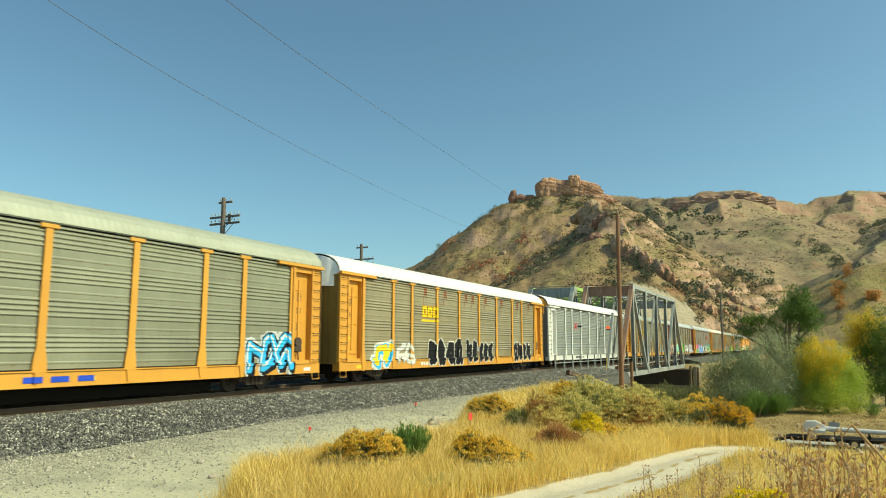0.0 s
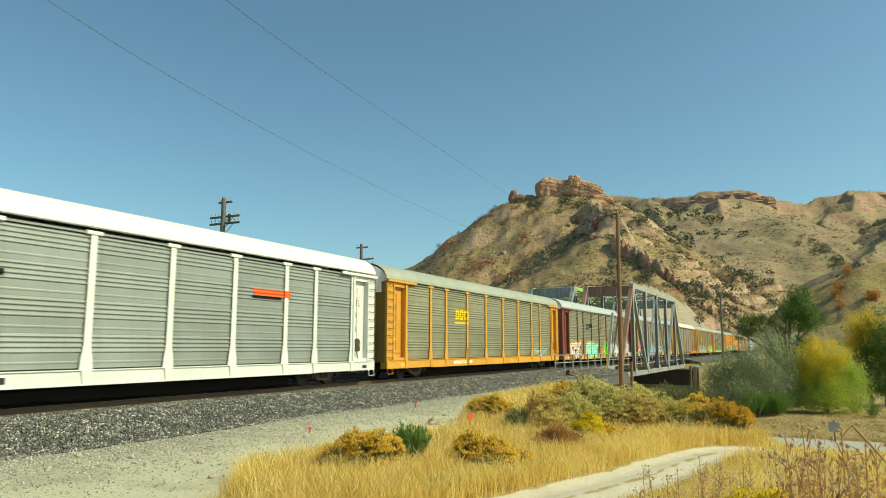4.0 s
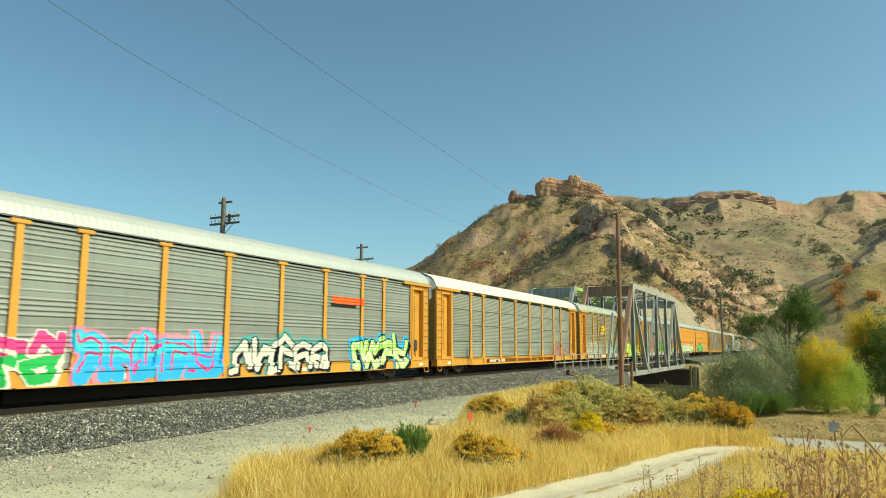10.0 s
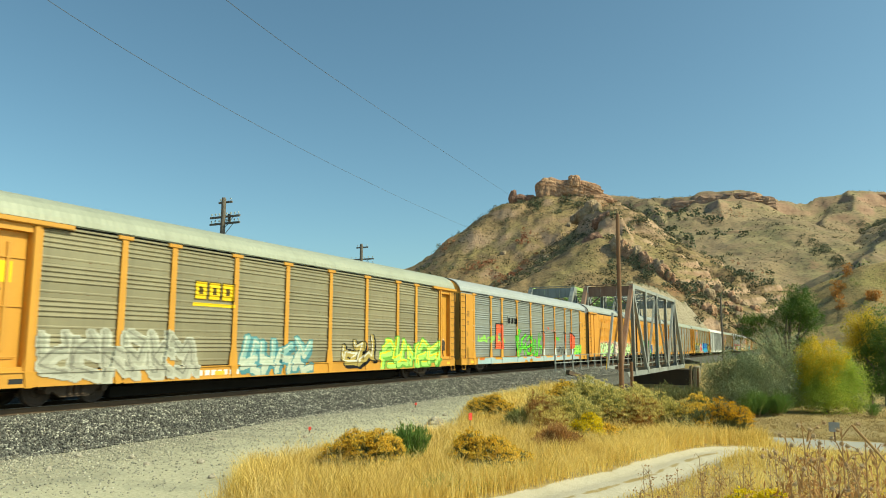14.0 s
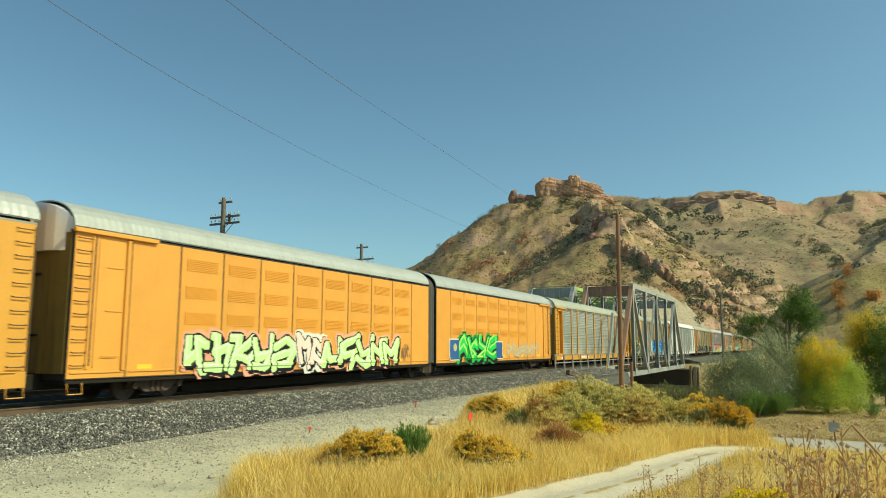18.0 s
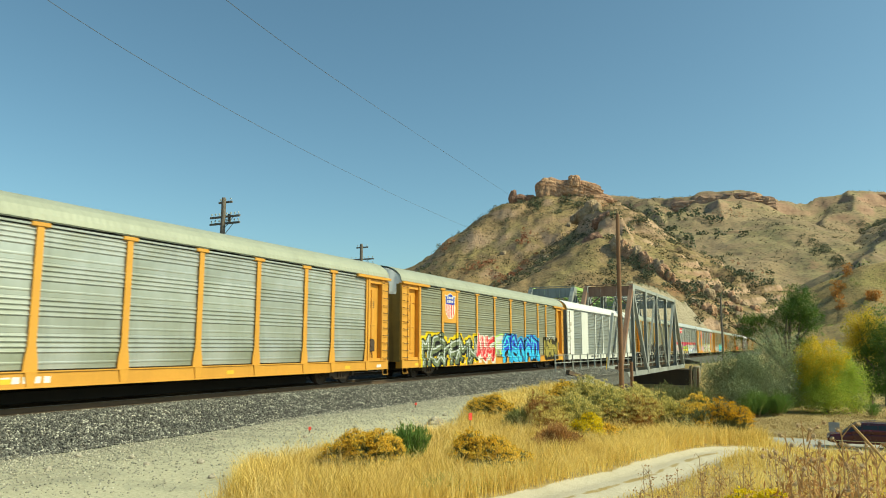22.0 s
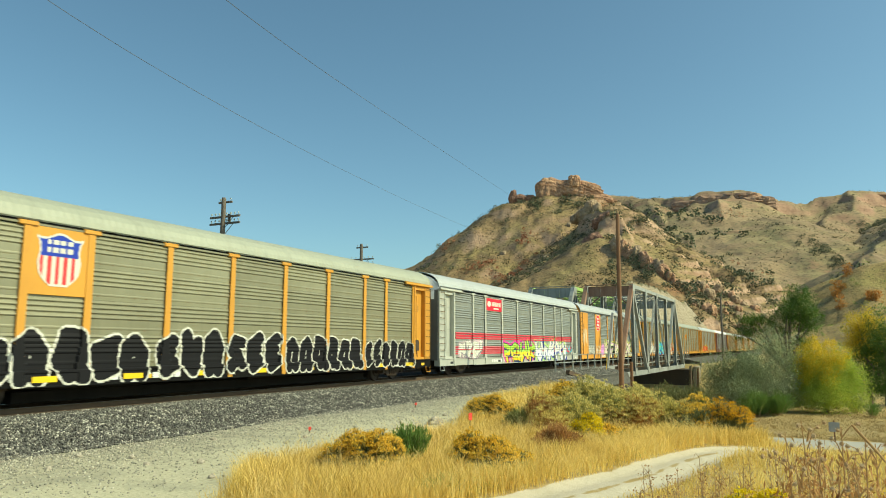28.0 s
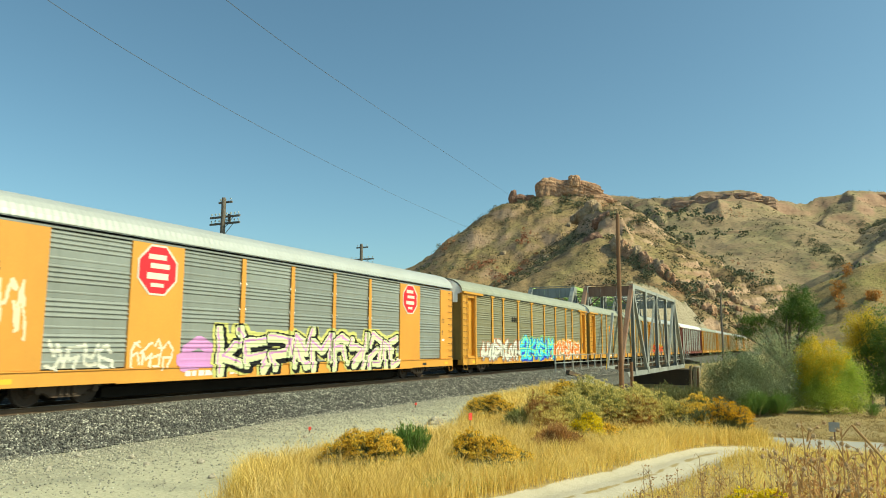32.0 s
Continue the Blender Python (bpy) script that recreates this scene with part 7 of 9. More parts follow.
RUST = "rusty brown dried weed bush in golden grass"
GOLD = "rabbitbrush with faded golden flower heads"
SAGE = "grey green sagebrush on the brow"
BRIGHT = "rabbitbrush with bright yellow flowers"
BUSHES = [  # x, y, width, height, leaf, flowers, label
    (-7.65, 11.5, 0.95, 0.80, m_broom, m_flower, GOLD), (-7.1, 11.45, 0.85, 0.86, m_broom, m_flower, GOLD), (-6.93, 12.4, 0.95, 0.92, m_greenbush, None, "small fresh green bush in dry grass"),
    (-5.85, 12.9, 0.85, 0.78, m_broom, m_flower, GOLD), (-5.25, 12.75, 0.95, 0.70, m_broom, m_flower, GOLD),
    (-8.95, 21.4, 1.5, 0.9, m_broom, m_flower, GOLD), (-6.5, 18.8, 1.6, 1.2, m_weed, m_fade, RUST), (-6.2, 22.5, 2.0, 1.5, m_sage, m_fade, SAGE), (-5.1, 20.7, 1.9, 1.26, m_sage, m_fade, SAGE),
    (-5.72, 19.1, 1.35, 1.15, m_sage, m_fade, SAGE), (-4.8, 17.6, 0.85, 0.78, m_sage, m_bright, BRIGHT), (-4.35, 17.9, 0.9, 0.5, m_broom, m_flower, GOLD),
    (-4.3, 20.5, 1.5, 1.15, m_weed, m_fade, RUST), (-3.7, 20.8, 1.7, 1.15, m_sage, m_fade, SAGE), (-3.1, 21.2, 1.2, 0.95, m_weed, None, RUST),
    (-2.75, 21.3, 1.4, 1.15, m_broom, m_flower, GOLD), (-2.05, 20.8, 1.25, 1.15, m_dusk, m_turned, "dark olive bush topped with orange gold leaves"), (-2.5, 20.4, 1.2, 0.85, m_dusk, None, SAGE), (-3.0, 24.0, 1.4, 1.1, m_greenbush, None, "green bush over the brow"), (-5.0, 15.7, 1.0, 0.7, m_weed, None, RUST),
    (-6.85, 22.3, 1.4, 1.3, m_broom, m_flower, GOLD), (-7.15, 19.0, 0.9, 0.75, m_sage, None, SAGE), (-4.75, 22.8, 1.7, 1.25, m_sage, m_fade, SAGE), (-7.6, 22.6, 1.2, 0.95, m_weed, m_fade, RUST),
    (-4.6, 80.5, 4.2, 3.0, m_greenbush, None, "bright green bush at the meadow's edge"), (-2.6, 81.5, 3.4, 2.6, m_greenbush, None, "bright green bush at the meadow's edge"),
    (-7.8, 62.0, 3.0, 1.5, m_greenbush, None, "green bush below the bridge"), (-10.5, 66, 3.2, 1.3, m_greenbush, None, "green bush below the bridge"), (-12.0, 72, 4.5, 3.9, m_dusk, None, "dark bush below the bridge"), (-9.4, 71, 4.0, 3.9, m_dusk, None, "dark bush below the bridge"), (-14.0, 75, 4.5, 3.9, m_dusk, None, "dark bush below the bridge"),
]
for k, (x, y, w, h, leaf, top, label) in enumerate(BUSHES):
    size = w * h
    shrub(x, y, w * 1.12, h * (0.97 if y < 30 else 1.0), 100 + k, leaf, top, label, n=int(7000 + 3600 * min(size, 4)), flowers=int(1700 + 1400 * min(size, 4)), lobes=5 + (size > 2) * 3)


m_gold = foliage("golden_cottonwood_leaf", [(0.1, (0.38, 0.32, 0.03)), (0.5, (0.74, 0.54, 0.04)), (0.9, (0.85, 0.60, 0.04))], 0.55, 0.4, 0.3)


def tree(x, y, tall, crown, leaf, seed, label, trunk=0.22, n=9000, leaf_size=0.2, limbs=6, lean=(0, 0), name="tree", bare=0.0):
    """crown: lobes (dx, dy, z, radius, height) round which the leaves gather in small clumps."""
    rs = np.random.RandomState(seed)
    z = float(ground_z(x, y)) - 0.05
    ob = thing(name, label, "tree", (x, y, z), group="valley trees")
    g = Geo()
    fork = tall * 0.22
    g.tube([(0, 0, 0), (lean[0] * 0.3, lean[1] * 0.3, fork * 0.5), (lean[0], lean[1], fork)], [trunk * 1.25, trunk, trunk * 0.85], 10)
    part("trunk", g, m_bark, ob)
    for k in range(limbs):
        c = crown[k % len(crown)]
        end = Vector((c[0] + rs.normal(0, 0.25) * c[3], c[1] + rs.normal(0, 0.25) * c[3], c[2] + rs.uniform(-0.1, 0.5) * c[4]))
        a = Vector((lean[0], lean[1], fork * 0.95))
        mid = a.lerp(end, 0.5) + Vector((rs.normal(0, 0.3), rs.normal(0, 0.3), 0.06 * tall))
        part("limb", Geo().tube([a, mid, end], [trunk * 0.6, trunk * 0.36, trunk * 0.1], 7), m_bark, ob)
    per = np.array([c[3] ** 2 * c[4] for c in crown])
    per = per / per.sum()
    tufts = {0: [], 1: []}
    for c, share in zip(crown, per):
        m = max(6, int(n * share / 45))
        d = rs.normal(0, 1, (m, 3))
        d /= np.linalg.norm(d, axis=1, keepdims=True)
        r = rs.uniform(0.15, 1.0, m) ** 0.45 * (1 + 0.24 * rs.normal(0, 1, m))
        hub = np.array(c[:3]) + d * r[:, None] * np.array([c[3], c[3], c[4]])
        hub[:, 2] = np.maximum(hub[:, 2], 0.3)
        spread = 0.16 * c[3] + 0.12
        p = (hub[:, None] + rs.normal(0, 1, (m, 45, 3)) * spread * rs.uniform(0.5, 1.2, (m, 1, 1))).reshape(-1, 3)
        tufts[1 if len(c) > 5 else 0].append(slivers(rs, p, rs.normal(0, 1, p.shape) + np.array([0, 0, -0.2]), leaf_size, leaf_size * 0.55))
    part("crown", quads_mesh("crown", np.concatenate(tufts[0]), leaf), None, ob)
    if tufts[1]:
        part("turned_crown", quads_mesh("turned_crown", np.concatenate(tufts[1]), m_gold), None, ob, "golden yellow turned leaves")
    return ob


m_olive = foliage("silver_olive_leaf", [(0.1, (0.15, 0.17, 0.085)), (0.5, (0.36, 0.40, 0.22)), (0.9, (0.54, 0.58, 0.36))], 0.6, 0.25, 0.3)
# Darker copy of the olive leaf, with shade put into its colour.
m_darkolive = foliage("shaded_olive_leaf", [(0.1, (0.09, 0.11, 0.05)), (0.5, (0.24, 0.28, 0.14)), (0.9, (0.38, 0.43, 0.24))], 0.6, 0.25, 0.3)
m_willow = foliage("yellowing_willow_leaf", [(0.1, (0.16, 0.26, 0.04)), (0.45, (0.34, 0.46, 0.07)), (0.7, (0.52, 0.56, 0.09)), (0.95, (0.74, 0.62, 0.06))], 0.55, 0.5, 0.22)
m_cotton = foliage("cottonwood_leaf", [(0.1, (0.04, 0.085, 0.015)), (0.5, (0.10, 0.175, 0.03)), (0.9, (0.21, 0.28, 0.05))], 0.5, 0.35, 0.3)
RUSSIAN = "silvery grey green Russian olive tree by the river"
tree(-7.2, 83, 7.6, [(-1.6, 0, 4.6, 1.7, 1.9), (0.3, 0, 5.7, 1.9, 1.9), (2.0, 0.5, 5.0, 1.8, 2.2), (0.5, -1.5, 3.0, 2.5, 1.9), (-1.7, -1, 2.4, 1.6, 1.5), (1.6, -1.2, 2.0, 1.9, 1.6)], m_darkolive, 201, RUSSIAN, n=30000, leaf_size=0.13)
tree(-3.4, 86, 9.4, [(-2.0, 0, 4.6, 2.0, 2.6), (0.2, 0.3, 7.0, 1.7, 1.9), (1.5, 0, 5.4, 1.7, 2.5), (0, -1.2, 3.0, 2.6, 2.4), (-2.6, -0.6, 2.8, 1.6, 1.9), (1.3, -0.6, 2.2, 1.6, 1.8)], m_olive, 202, RUSSIAN, n=34000, leaf_size=0.13)
tree(-7.0, 94, 6.0, [(-1.4, 0, 2.6, 1.8, 1.6), (1.5, 0, 3.2, 2.3, 2.2), (0.4, -1, 1.5, 2.2, 1.4)], m_darkolive, 203, RUSSIAN, n=14000, leaf_size=0.15)
tree(1.9, 87, 9.0, [(-0.2, 0, 4.2, 2.5, 2.4), (-2.0, 0, 3.2, 1.6, 2.4), (2.2, 0, 3.2, 1.6, 2.0), (-2.4, 0.2, 1.8, 1.3, 1.6), (3.1, -0.2, 1.9, 1.1, 1.5), (0, -1.2, 2.0, 2.8, 1.8), (1.9, 0.2, 5.0, 1.2, 1.5), (2.6, 0.1, 4.0, 1.0, 1.3),
                    (-0.4, 0, 7.0, 0.9, 1.3, 1), (-1.7, 0, 6.4, 0.9, 1.3, 1), (0.7, -0.2, 6.8, 0.8, 1.2, 1), (-2.2, -0.8, 5.2, 0.9, 1.3, 1), (-0.6, -1.8, 5.6, 1.3, 1.4, 1), (0.9, -1.6, 5.4, 1.1, 1.2, 1), (1.8, -0.8, 5.9, 0.8, 1.0, 1), (-1.6, -1.6, 3.9, 1.0, 1.2, 1), (0.4, -2.2, 4.0, 1.0, 1.0, 1)],
     m_willow, 204, "round willow turning yellow over fresh green", trunk=0.2, n=64000, leaf_size=0.13)
tree(-2.4, 115, 16.0, [(2.3, 0, 14.2, 1.7, 1.7), (2.0, 0, 12.3, 2.4, 2.0), (3.6, 0, 11.4, 1.5, 1.3), (3.0, 0, 9.8, 1.7, 1.0), (0.4, 0, 11.2, 1.4, 1.1), (-3.2, 0, 11.0, 1.9, 1.0), (-5.0, 0, 10.6, 1.4, 0.9), (-3.8, 0.5, 9.2, 1.6, 1.0), (-5.4, 0.3, 8.6, 1.2, 0.9), (-1.3, 0, 10.3, 1.2, 0.7), (-0.2, 0, 9.0, 1.2, 0.9), (2.4, 0, 7.6, 1.5, 1.2), (2.2, 1, 5.5, 2.0, 1.6)],
     m_cotton, 205, "tall green cottonwood with open forked limbs", trunk=0.42, n=22000, leaf_size=0.2, limbs=11, lean=(0.5, 0))
tree(8.4, 98, 12.4, [(0, 0, 7.6, 2.2, 3.0), (-1.6, 0, 5.0, 1.6, 2.6), (1.6, 0, 6.0, 2.2, 3.2), (0, -0.5, 2.8, 2.8, 2.2)], m_cotton, 206, "dark cottonwood at the meadow's edge", n=30000, leaf_size=0.16)
tree(7.0, 101, 12.6, [(-0.6, 0, 8.6, 1.7, 2.2), (0.8, 0, 9.0, 1.5, 2.0), (-0.2, 0, 6.4, 2.0, 1.6)], m_gold, 207, "cottonwood with golden autumn leaves", n=18000, leaf_size=0.16)
for k, (x, y, w, h) in enumerate(((4.6, 88, 3.0, 2.2), (5.8, 83, 2.4, 1.8), (-7.0, 78, 3.2, 2.2), (-9.5, 76, 3.0, 1.6), (-1.0, 92, 4.0, 3.0), (-12.5, 70, 3.0, 0.9), (-10.8, 60, 3.0, 1.2), (8.6, 82, 3.0, 2.2), (3.0, 92, 3.4, 2.8), (-17.5, 99, 5.0, 2.6), (-21.0, 106, 6.0, 3.0), (-16.0, 106, 5.0, 2.4), (-24.0, 110, 6.0, 3.0), (-12.5, 104, 5.0, 3.0), (-10.5, 96, 4.0, 2.6), (-13.0, 124, 6.0, 4.0))):
    shrub(x, y, w, h, 300 + k, (m_darkolive, m_greenbush, m_sage)[k % 3], None, "tangled riverside bush under the trees", n=3500, lobes=8)


def scrub(name, hills, n, seed, size, material, label, where, per=26, flat=0.75, leaf=0.62):
    """Small trees and bushes spread over the slopes of the given hills, many slivers to each."""
    rs = np.random.RandomState(seed)
    quads = []
    for (px_, py_, pz_, _), share in hills:
        r, c = px_.shape
        m = int(n * share)
        i, j = rs.randint(2, r - 2, m), rs.randint(2, c - 2, m)
        x, y, z = px_[i, j] + rs.uniform(-3, 3, m), py_[i, j] + rs.uniform(-3, 3, m), pz_[i, j]
        ok = where(x, y, z, rs) & (z > -1.0)
        x, y, z = x[ok], y[ok], z[ok]
        s = size * rs.uniform(0.5, 1.4, len(x))
        d = rs.normal(0, 1, (len(x), per, 3))
        d /= np.linalg.norm(d, axis=2, keepdims=True)
        p = np.stack([x, y, z + s * 0.45], -1)[:, None] + d * (s[:, None] * rs.uniform(0.3, 1.0, (len(x), per)) ** 0.5)[..., None] * np.array([1, 1, flat])
        big = np.repeat(s, per) * leaf
        q = slivers(rs, p.reshape(-1, 3), rs.normal(0, 1, (len(x) * per, 3)), 1.0, 0.8)
        mid = q.mean(1, keepdims=True)
        quads.append(mid + (q - mid) * big[:, None, None])
    return tagged(new(name, quads_mesh(name, np.concatenate(quads), material)), label, "scrub", kind="stuff")


m_brush = foliage("hill_brush", [(0.1, (0.04, 0.042, 0.022)), (0.5, (0.08, 0.075, 0.038)), (0.9, (0.15, 0.12, 0.06))], 0.8, 0.1, 0.05)
# Juniper is lightened towards blue green: air haze is put into its colour.
m_juniper = foliage("juniper_needles", [(0.1, (0.07, 0.082, 0.05)), (0.5, (0.12, 0.135, 0.08)), (0.9, (0.17, 0.18, 0.105))], 0.8, 0.1, 0.05)
m_maple = foliage("red_scrub_maple", [(0.1, (0.27, 0.10, 0.06)), (0.5, (0.40, 0.16, 0.09)), (0.9, (0.46, 0.25, 0.13))], 0.8, 0.2, 0.03)
m_oak = foliage("rust_scrub_oak", [(0.1, (0.34, 0.15, 0.04)), (0.5, (0.54, 0.25, 0.06)), (0.9, (0.62, 0.35, 0.10))], 0.8, 0.2, 0.1)
scrub("juniper_scrub", [(hill_main, 0.8), (hill_far, 0.2)], 9000, 51, 2.0, m_juniper, "dark juniper scattered over the hills", lambda x, y, z, rs: np.maximum(lumps(x, y, 60, 61), lumps(z - 0.35 * x, x * 0.1, 16, 68)) > rs.uniform(0.05, 0.8, len(x)), per=60, leaf=0.32)
scrub("far_juniper", [(hill_far, 1.0)], 2600, 52, 5.5, m_juniper, "dark juniper stands on the far ridge", lambda x, y, z, rs: (lumps(x, y, 150, 62) > rs.uniform(-0.1, 0.5, len(x))) & (z < 225), per=20)
scrub("spur_juniper", [(hill_main, 1.0)], 4200, 57, 3.0, m_juniper, "dark juniper in bands on the hill", lambda x, y, z, rs: (np.degrees(np.arctan2(x, y)) > -13.5) & (lumps(x * 0.6, y * 1.3, 38, 69) > rs.uniform(-0.15, 0.45, len(x))) & (z > 8), per=80, leaf=0.28)
scrub("crest_juniper", [(hill_main, 1.0)], 9000, 60, 2.2, m_juniper, "dark juniper under the hill's crown", lambda x, y, z, rs: (np.degrees(np.arctan2(x, y)) < -13.6) & (z > 100) & (z < 131) & (y < 592) & (lumps(x, y, 24, 72) + (z - 112) * 0.018 > rs.uniform(0.1, 0.75, len(x))), per=60, leaf=0.32)
RED_SPOTS = [(-261, 522, 10), (-254, 526, 8), (-219, 481, 8), (-213, 483, 9), (-206, 487, 8), (-200, 480, 8), (-180, 440, 8), (-174, 442, 10), (-166, 446, 10), (-158, 452, 8), (-192, 520, 8), (-187, 523, 9), (-178, 530, 8),
             (-104, 1148, 14), (-96, 1152, 18), (-84, 1158, 18), (-73, 1162, 14), (-67, 918, 9), (-42, 885, 12), (-36, 880, 12), (-190, 1225, 12)]
JUNIPER_RUNS = [((-116, 571), (-92, 571), 9), ((-92, 571), (-78, 589), 10), ((-104, 965), (-90, 950), 16), ((-60, 560), (-40, 540), 11), ((-40, 540), (-25, 526), 11), ((10, 1010), (31, 965), 22), ((31, 965), (43, 929), 22), ((87, 1225), (110, 1120), 26), ((92, 985), (120, 960), 20), ((-209, 577), (-195, 570), 9), ((-175, 583), (-160, 578), 8)]


def near_run(x, y):
    """Distance from the nearest run of junipers, in its half widths."""
    best = np.full(x.shape, 99.0)
    for (ax, ay), (bx, by), w in JUNIPER_RUNS:
        t = np.clip(((x - ax) * (bx - ax) + (y - ay) * (by - ay)) / ((bx - ax) ** 2 + (by - ay) ** 2), 0, 1)
        best = np.minimum(best, np.hypot(x - ax - t * (bx - ax), y - ay - t * (by - ay)) / w)
    return best


scrub("juniper_stand", [(hill_main, 0.5), (hill_far, 0.5)], 60000, 75, 3.4, m_juniper, "dark juniper stands running down the gullies", lambda x, y, z, rs: near_run(x, y) + 0.9 * lumps(x, y, 14, 76) < rs.uniform(-0.2, 0.75, len(x)), per=60, leaf=0.3)
scrub("red_maple_scrub", [(hill_main, 0.6), (hill_far, 0.4)], 60000, 53, 1.5, m_maple, "patches of red autumn scrub on the hills", lambda x, y, z, rs: np.minimum.reduce([((x - a) ** 2 + (y - b_) ** 2) ** 0.5 / r for a, b_, r in RED_SPOTS]) + 0.6 * lumps(x, y, 9, 63) < rs.uniform(0.2, 0.95, len(x)), per=22, leaf=0.5)
scrub("low_brush", [(hill_main, 1.0)], 70000, 54, 1.0, m_brush, "low grey brush on the hill slopes", lambda x, y, z, rs: np.maximum(lumps(x, y, 30, 64), 1.3 * lumps(z - 0.35 * x, x * 0.12, 13, 67)) > rs.uniform(-0.3, 0.6, len(x)), per=6)
OAKS = [(9.6, 203, 1.5), (8.2, 202, 1.2), (15.5, 196, 1.5), (16.6, 195, 1.2), (9.1, 196, 1.0), (11.5, 210, 1.1), (21, 190, 1.5)]
scrub("rust_oak_scrub", [(hill_near, 1.0)], 90000, 55, 0.9, m_oak, "rust coloured oak scrub on the near hill", lambda x, y, z, rs: np.minimum.reduce([np.hypot(x - a, y - b_) / r for a, b_, r in OAKS]) < rs.uniform(0.3, 1.0, len(x)), per=60, leaf=0.3)
scrub("far_brush", [(hill_far, 1.0)], 26000, 58, 2.0, m_brush, "low grey brush on the far ridge", lambda x, y, z, rs: lumps(z * 2 - 0.3 * x, x * 0.5, 60, 59) > rs.uniform(-0.3, 0.6, len(x)), per=5)
scrub("near_hill_brush", [(hill_near, 1.0)], 1500, 56, 0.7, m_sage, "grey green brush on the near hill", lambda x, y, z, rs: lumps(x, y, 12, 66) > rs.uniform(-0.6, 0.6, len(x)), per=16)

# Tall dead weeds close to the camera.
m_pod = surface("dry_seed_head", (0.40, 0.25, 0.12), (0.66, 0.52, 0.32), None, 0.9, 0, 12)
m_pale = surface("bleached_stalk", (0.62, 0.55, 0.40), (0.5, 0.42, 0.28), None, 0.85, 0, 10)


m_husk = foliage("curled_brown_leaf", [(0.1, (0.26, 0.12, 0.045)), (0.5, (0.52, 0.29, 0.11)), (0.9, (0.74, 0.54, 0.26))], 0.8, 0.35, 3.0)


m_rusty = surface("rusty_stalk", (0.42, 0.23, 0.09), (0.60, 0.41, 0.20), None, 0.85, 0, 10)


def sunflower(x, y, tall, seed, heads):
    rs = np.random.RandomState(seed)
    z = float(ground_z(x, y)) - 0.02
    ob = thing("dead_sunflower", "dead brown sunflower stalk with dry seed heads", "weed", (x, y, z), group="dead weeds")
    top = Vector((rs.normal(0, 0.06), rs.normal(0, 0.06), tall))
    part("stalk", Geo().tube([(0, 0, 0), (top.x * 0.2, top.y * 0.2, tall * 0.5), top], [0.010, 0.008, 0.004], 6), m_rusty, ob)
    for k in range(heads):
        a = Vector((top.x * 0.5, top.y * 0.5, tall * rs.uniform(0.80, 0.97)))
        e = a + Vector((rs.normal(0, 0.075), rs.normal(0, 0.07), rs.uniform(0.05, 0.16)))
        tw = part("twig", Geo().tube([a, a.lerp(e, 0.55) + Vector((0, 0, 0.03)), e], [0.005, 0.004, 0.003], 5), m_rusty, ob)
        r = rs.uniform(0.012, 0.018)
        d = Vector((rs.normal(0, 0.5), -0.7, rs.normal(0.1, 0.5))).normalized()
        g = Geo().tube([e - d * 0.004, e, e + d * 0.008, e + d * 0.018], [0.004, r * 0.8, r, r * 0.75], 9)
        for q in range(11):
            an = 2 * math.pi * q / 11
            s = d.cross(Vector((0, 0, 1))).normalized()
            u = s.cross(d)
            o = (s * math.cos(an) + u * math.sin(an))
            g.bar(e + o * r * 0.8, e + o * r * 1.45 + d * rs.uniform(-0.012, 0.012), 0.006, 0.0015)
        tagged(part("seed_head", g, m_pod, tw), kind="stuff")
    leaf = np.stack([rs.normal(0, 0.03, 300), rs.normal(0, 0.03, 300), rs.uniform(0.1, 0.9, 300) ** 1.3 * tall], -1)
    tagged(part("withered_leaf", quads_mesh("withered_leaf", slivers(rs, leaf + rs.normal(0, 0.07, leaf.shape), rs.normal(0, 1, leaf.shape) + np.array([0, 0, -1.2]), 0.075, 0.016), m_husk), None, ob), kind="stuff")
    return ob


for k, (x, y, h, n) in enumerate(((0.02, 6.5, 1.72, 5), (-0.12, 6.6, 1.62, 4), (0.24, 6.7, 1.68, 5), (0.36, 6.4, 1.60, 4), (0.12, 6.9, 1.45, 4), (-0.04, 6.2, 1.42, 4), (0.48, 6.9, 1.55, 4), (0.30, 6.1, 1.4, 3),
                                  (-0.22, 7.0, 1.35, 3), (0.06, 7.3, 1.5, 4), (0.60, 6.6, 1.5, 3), (0.17, 6.35, 1.3, 3), (-0.08, 7.5, 1.2, 3), (0.42, 7.4, 1.35, 3))):
    sunflower(x, y, h, 400 + k, n)


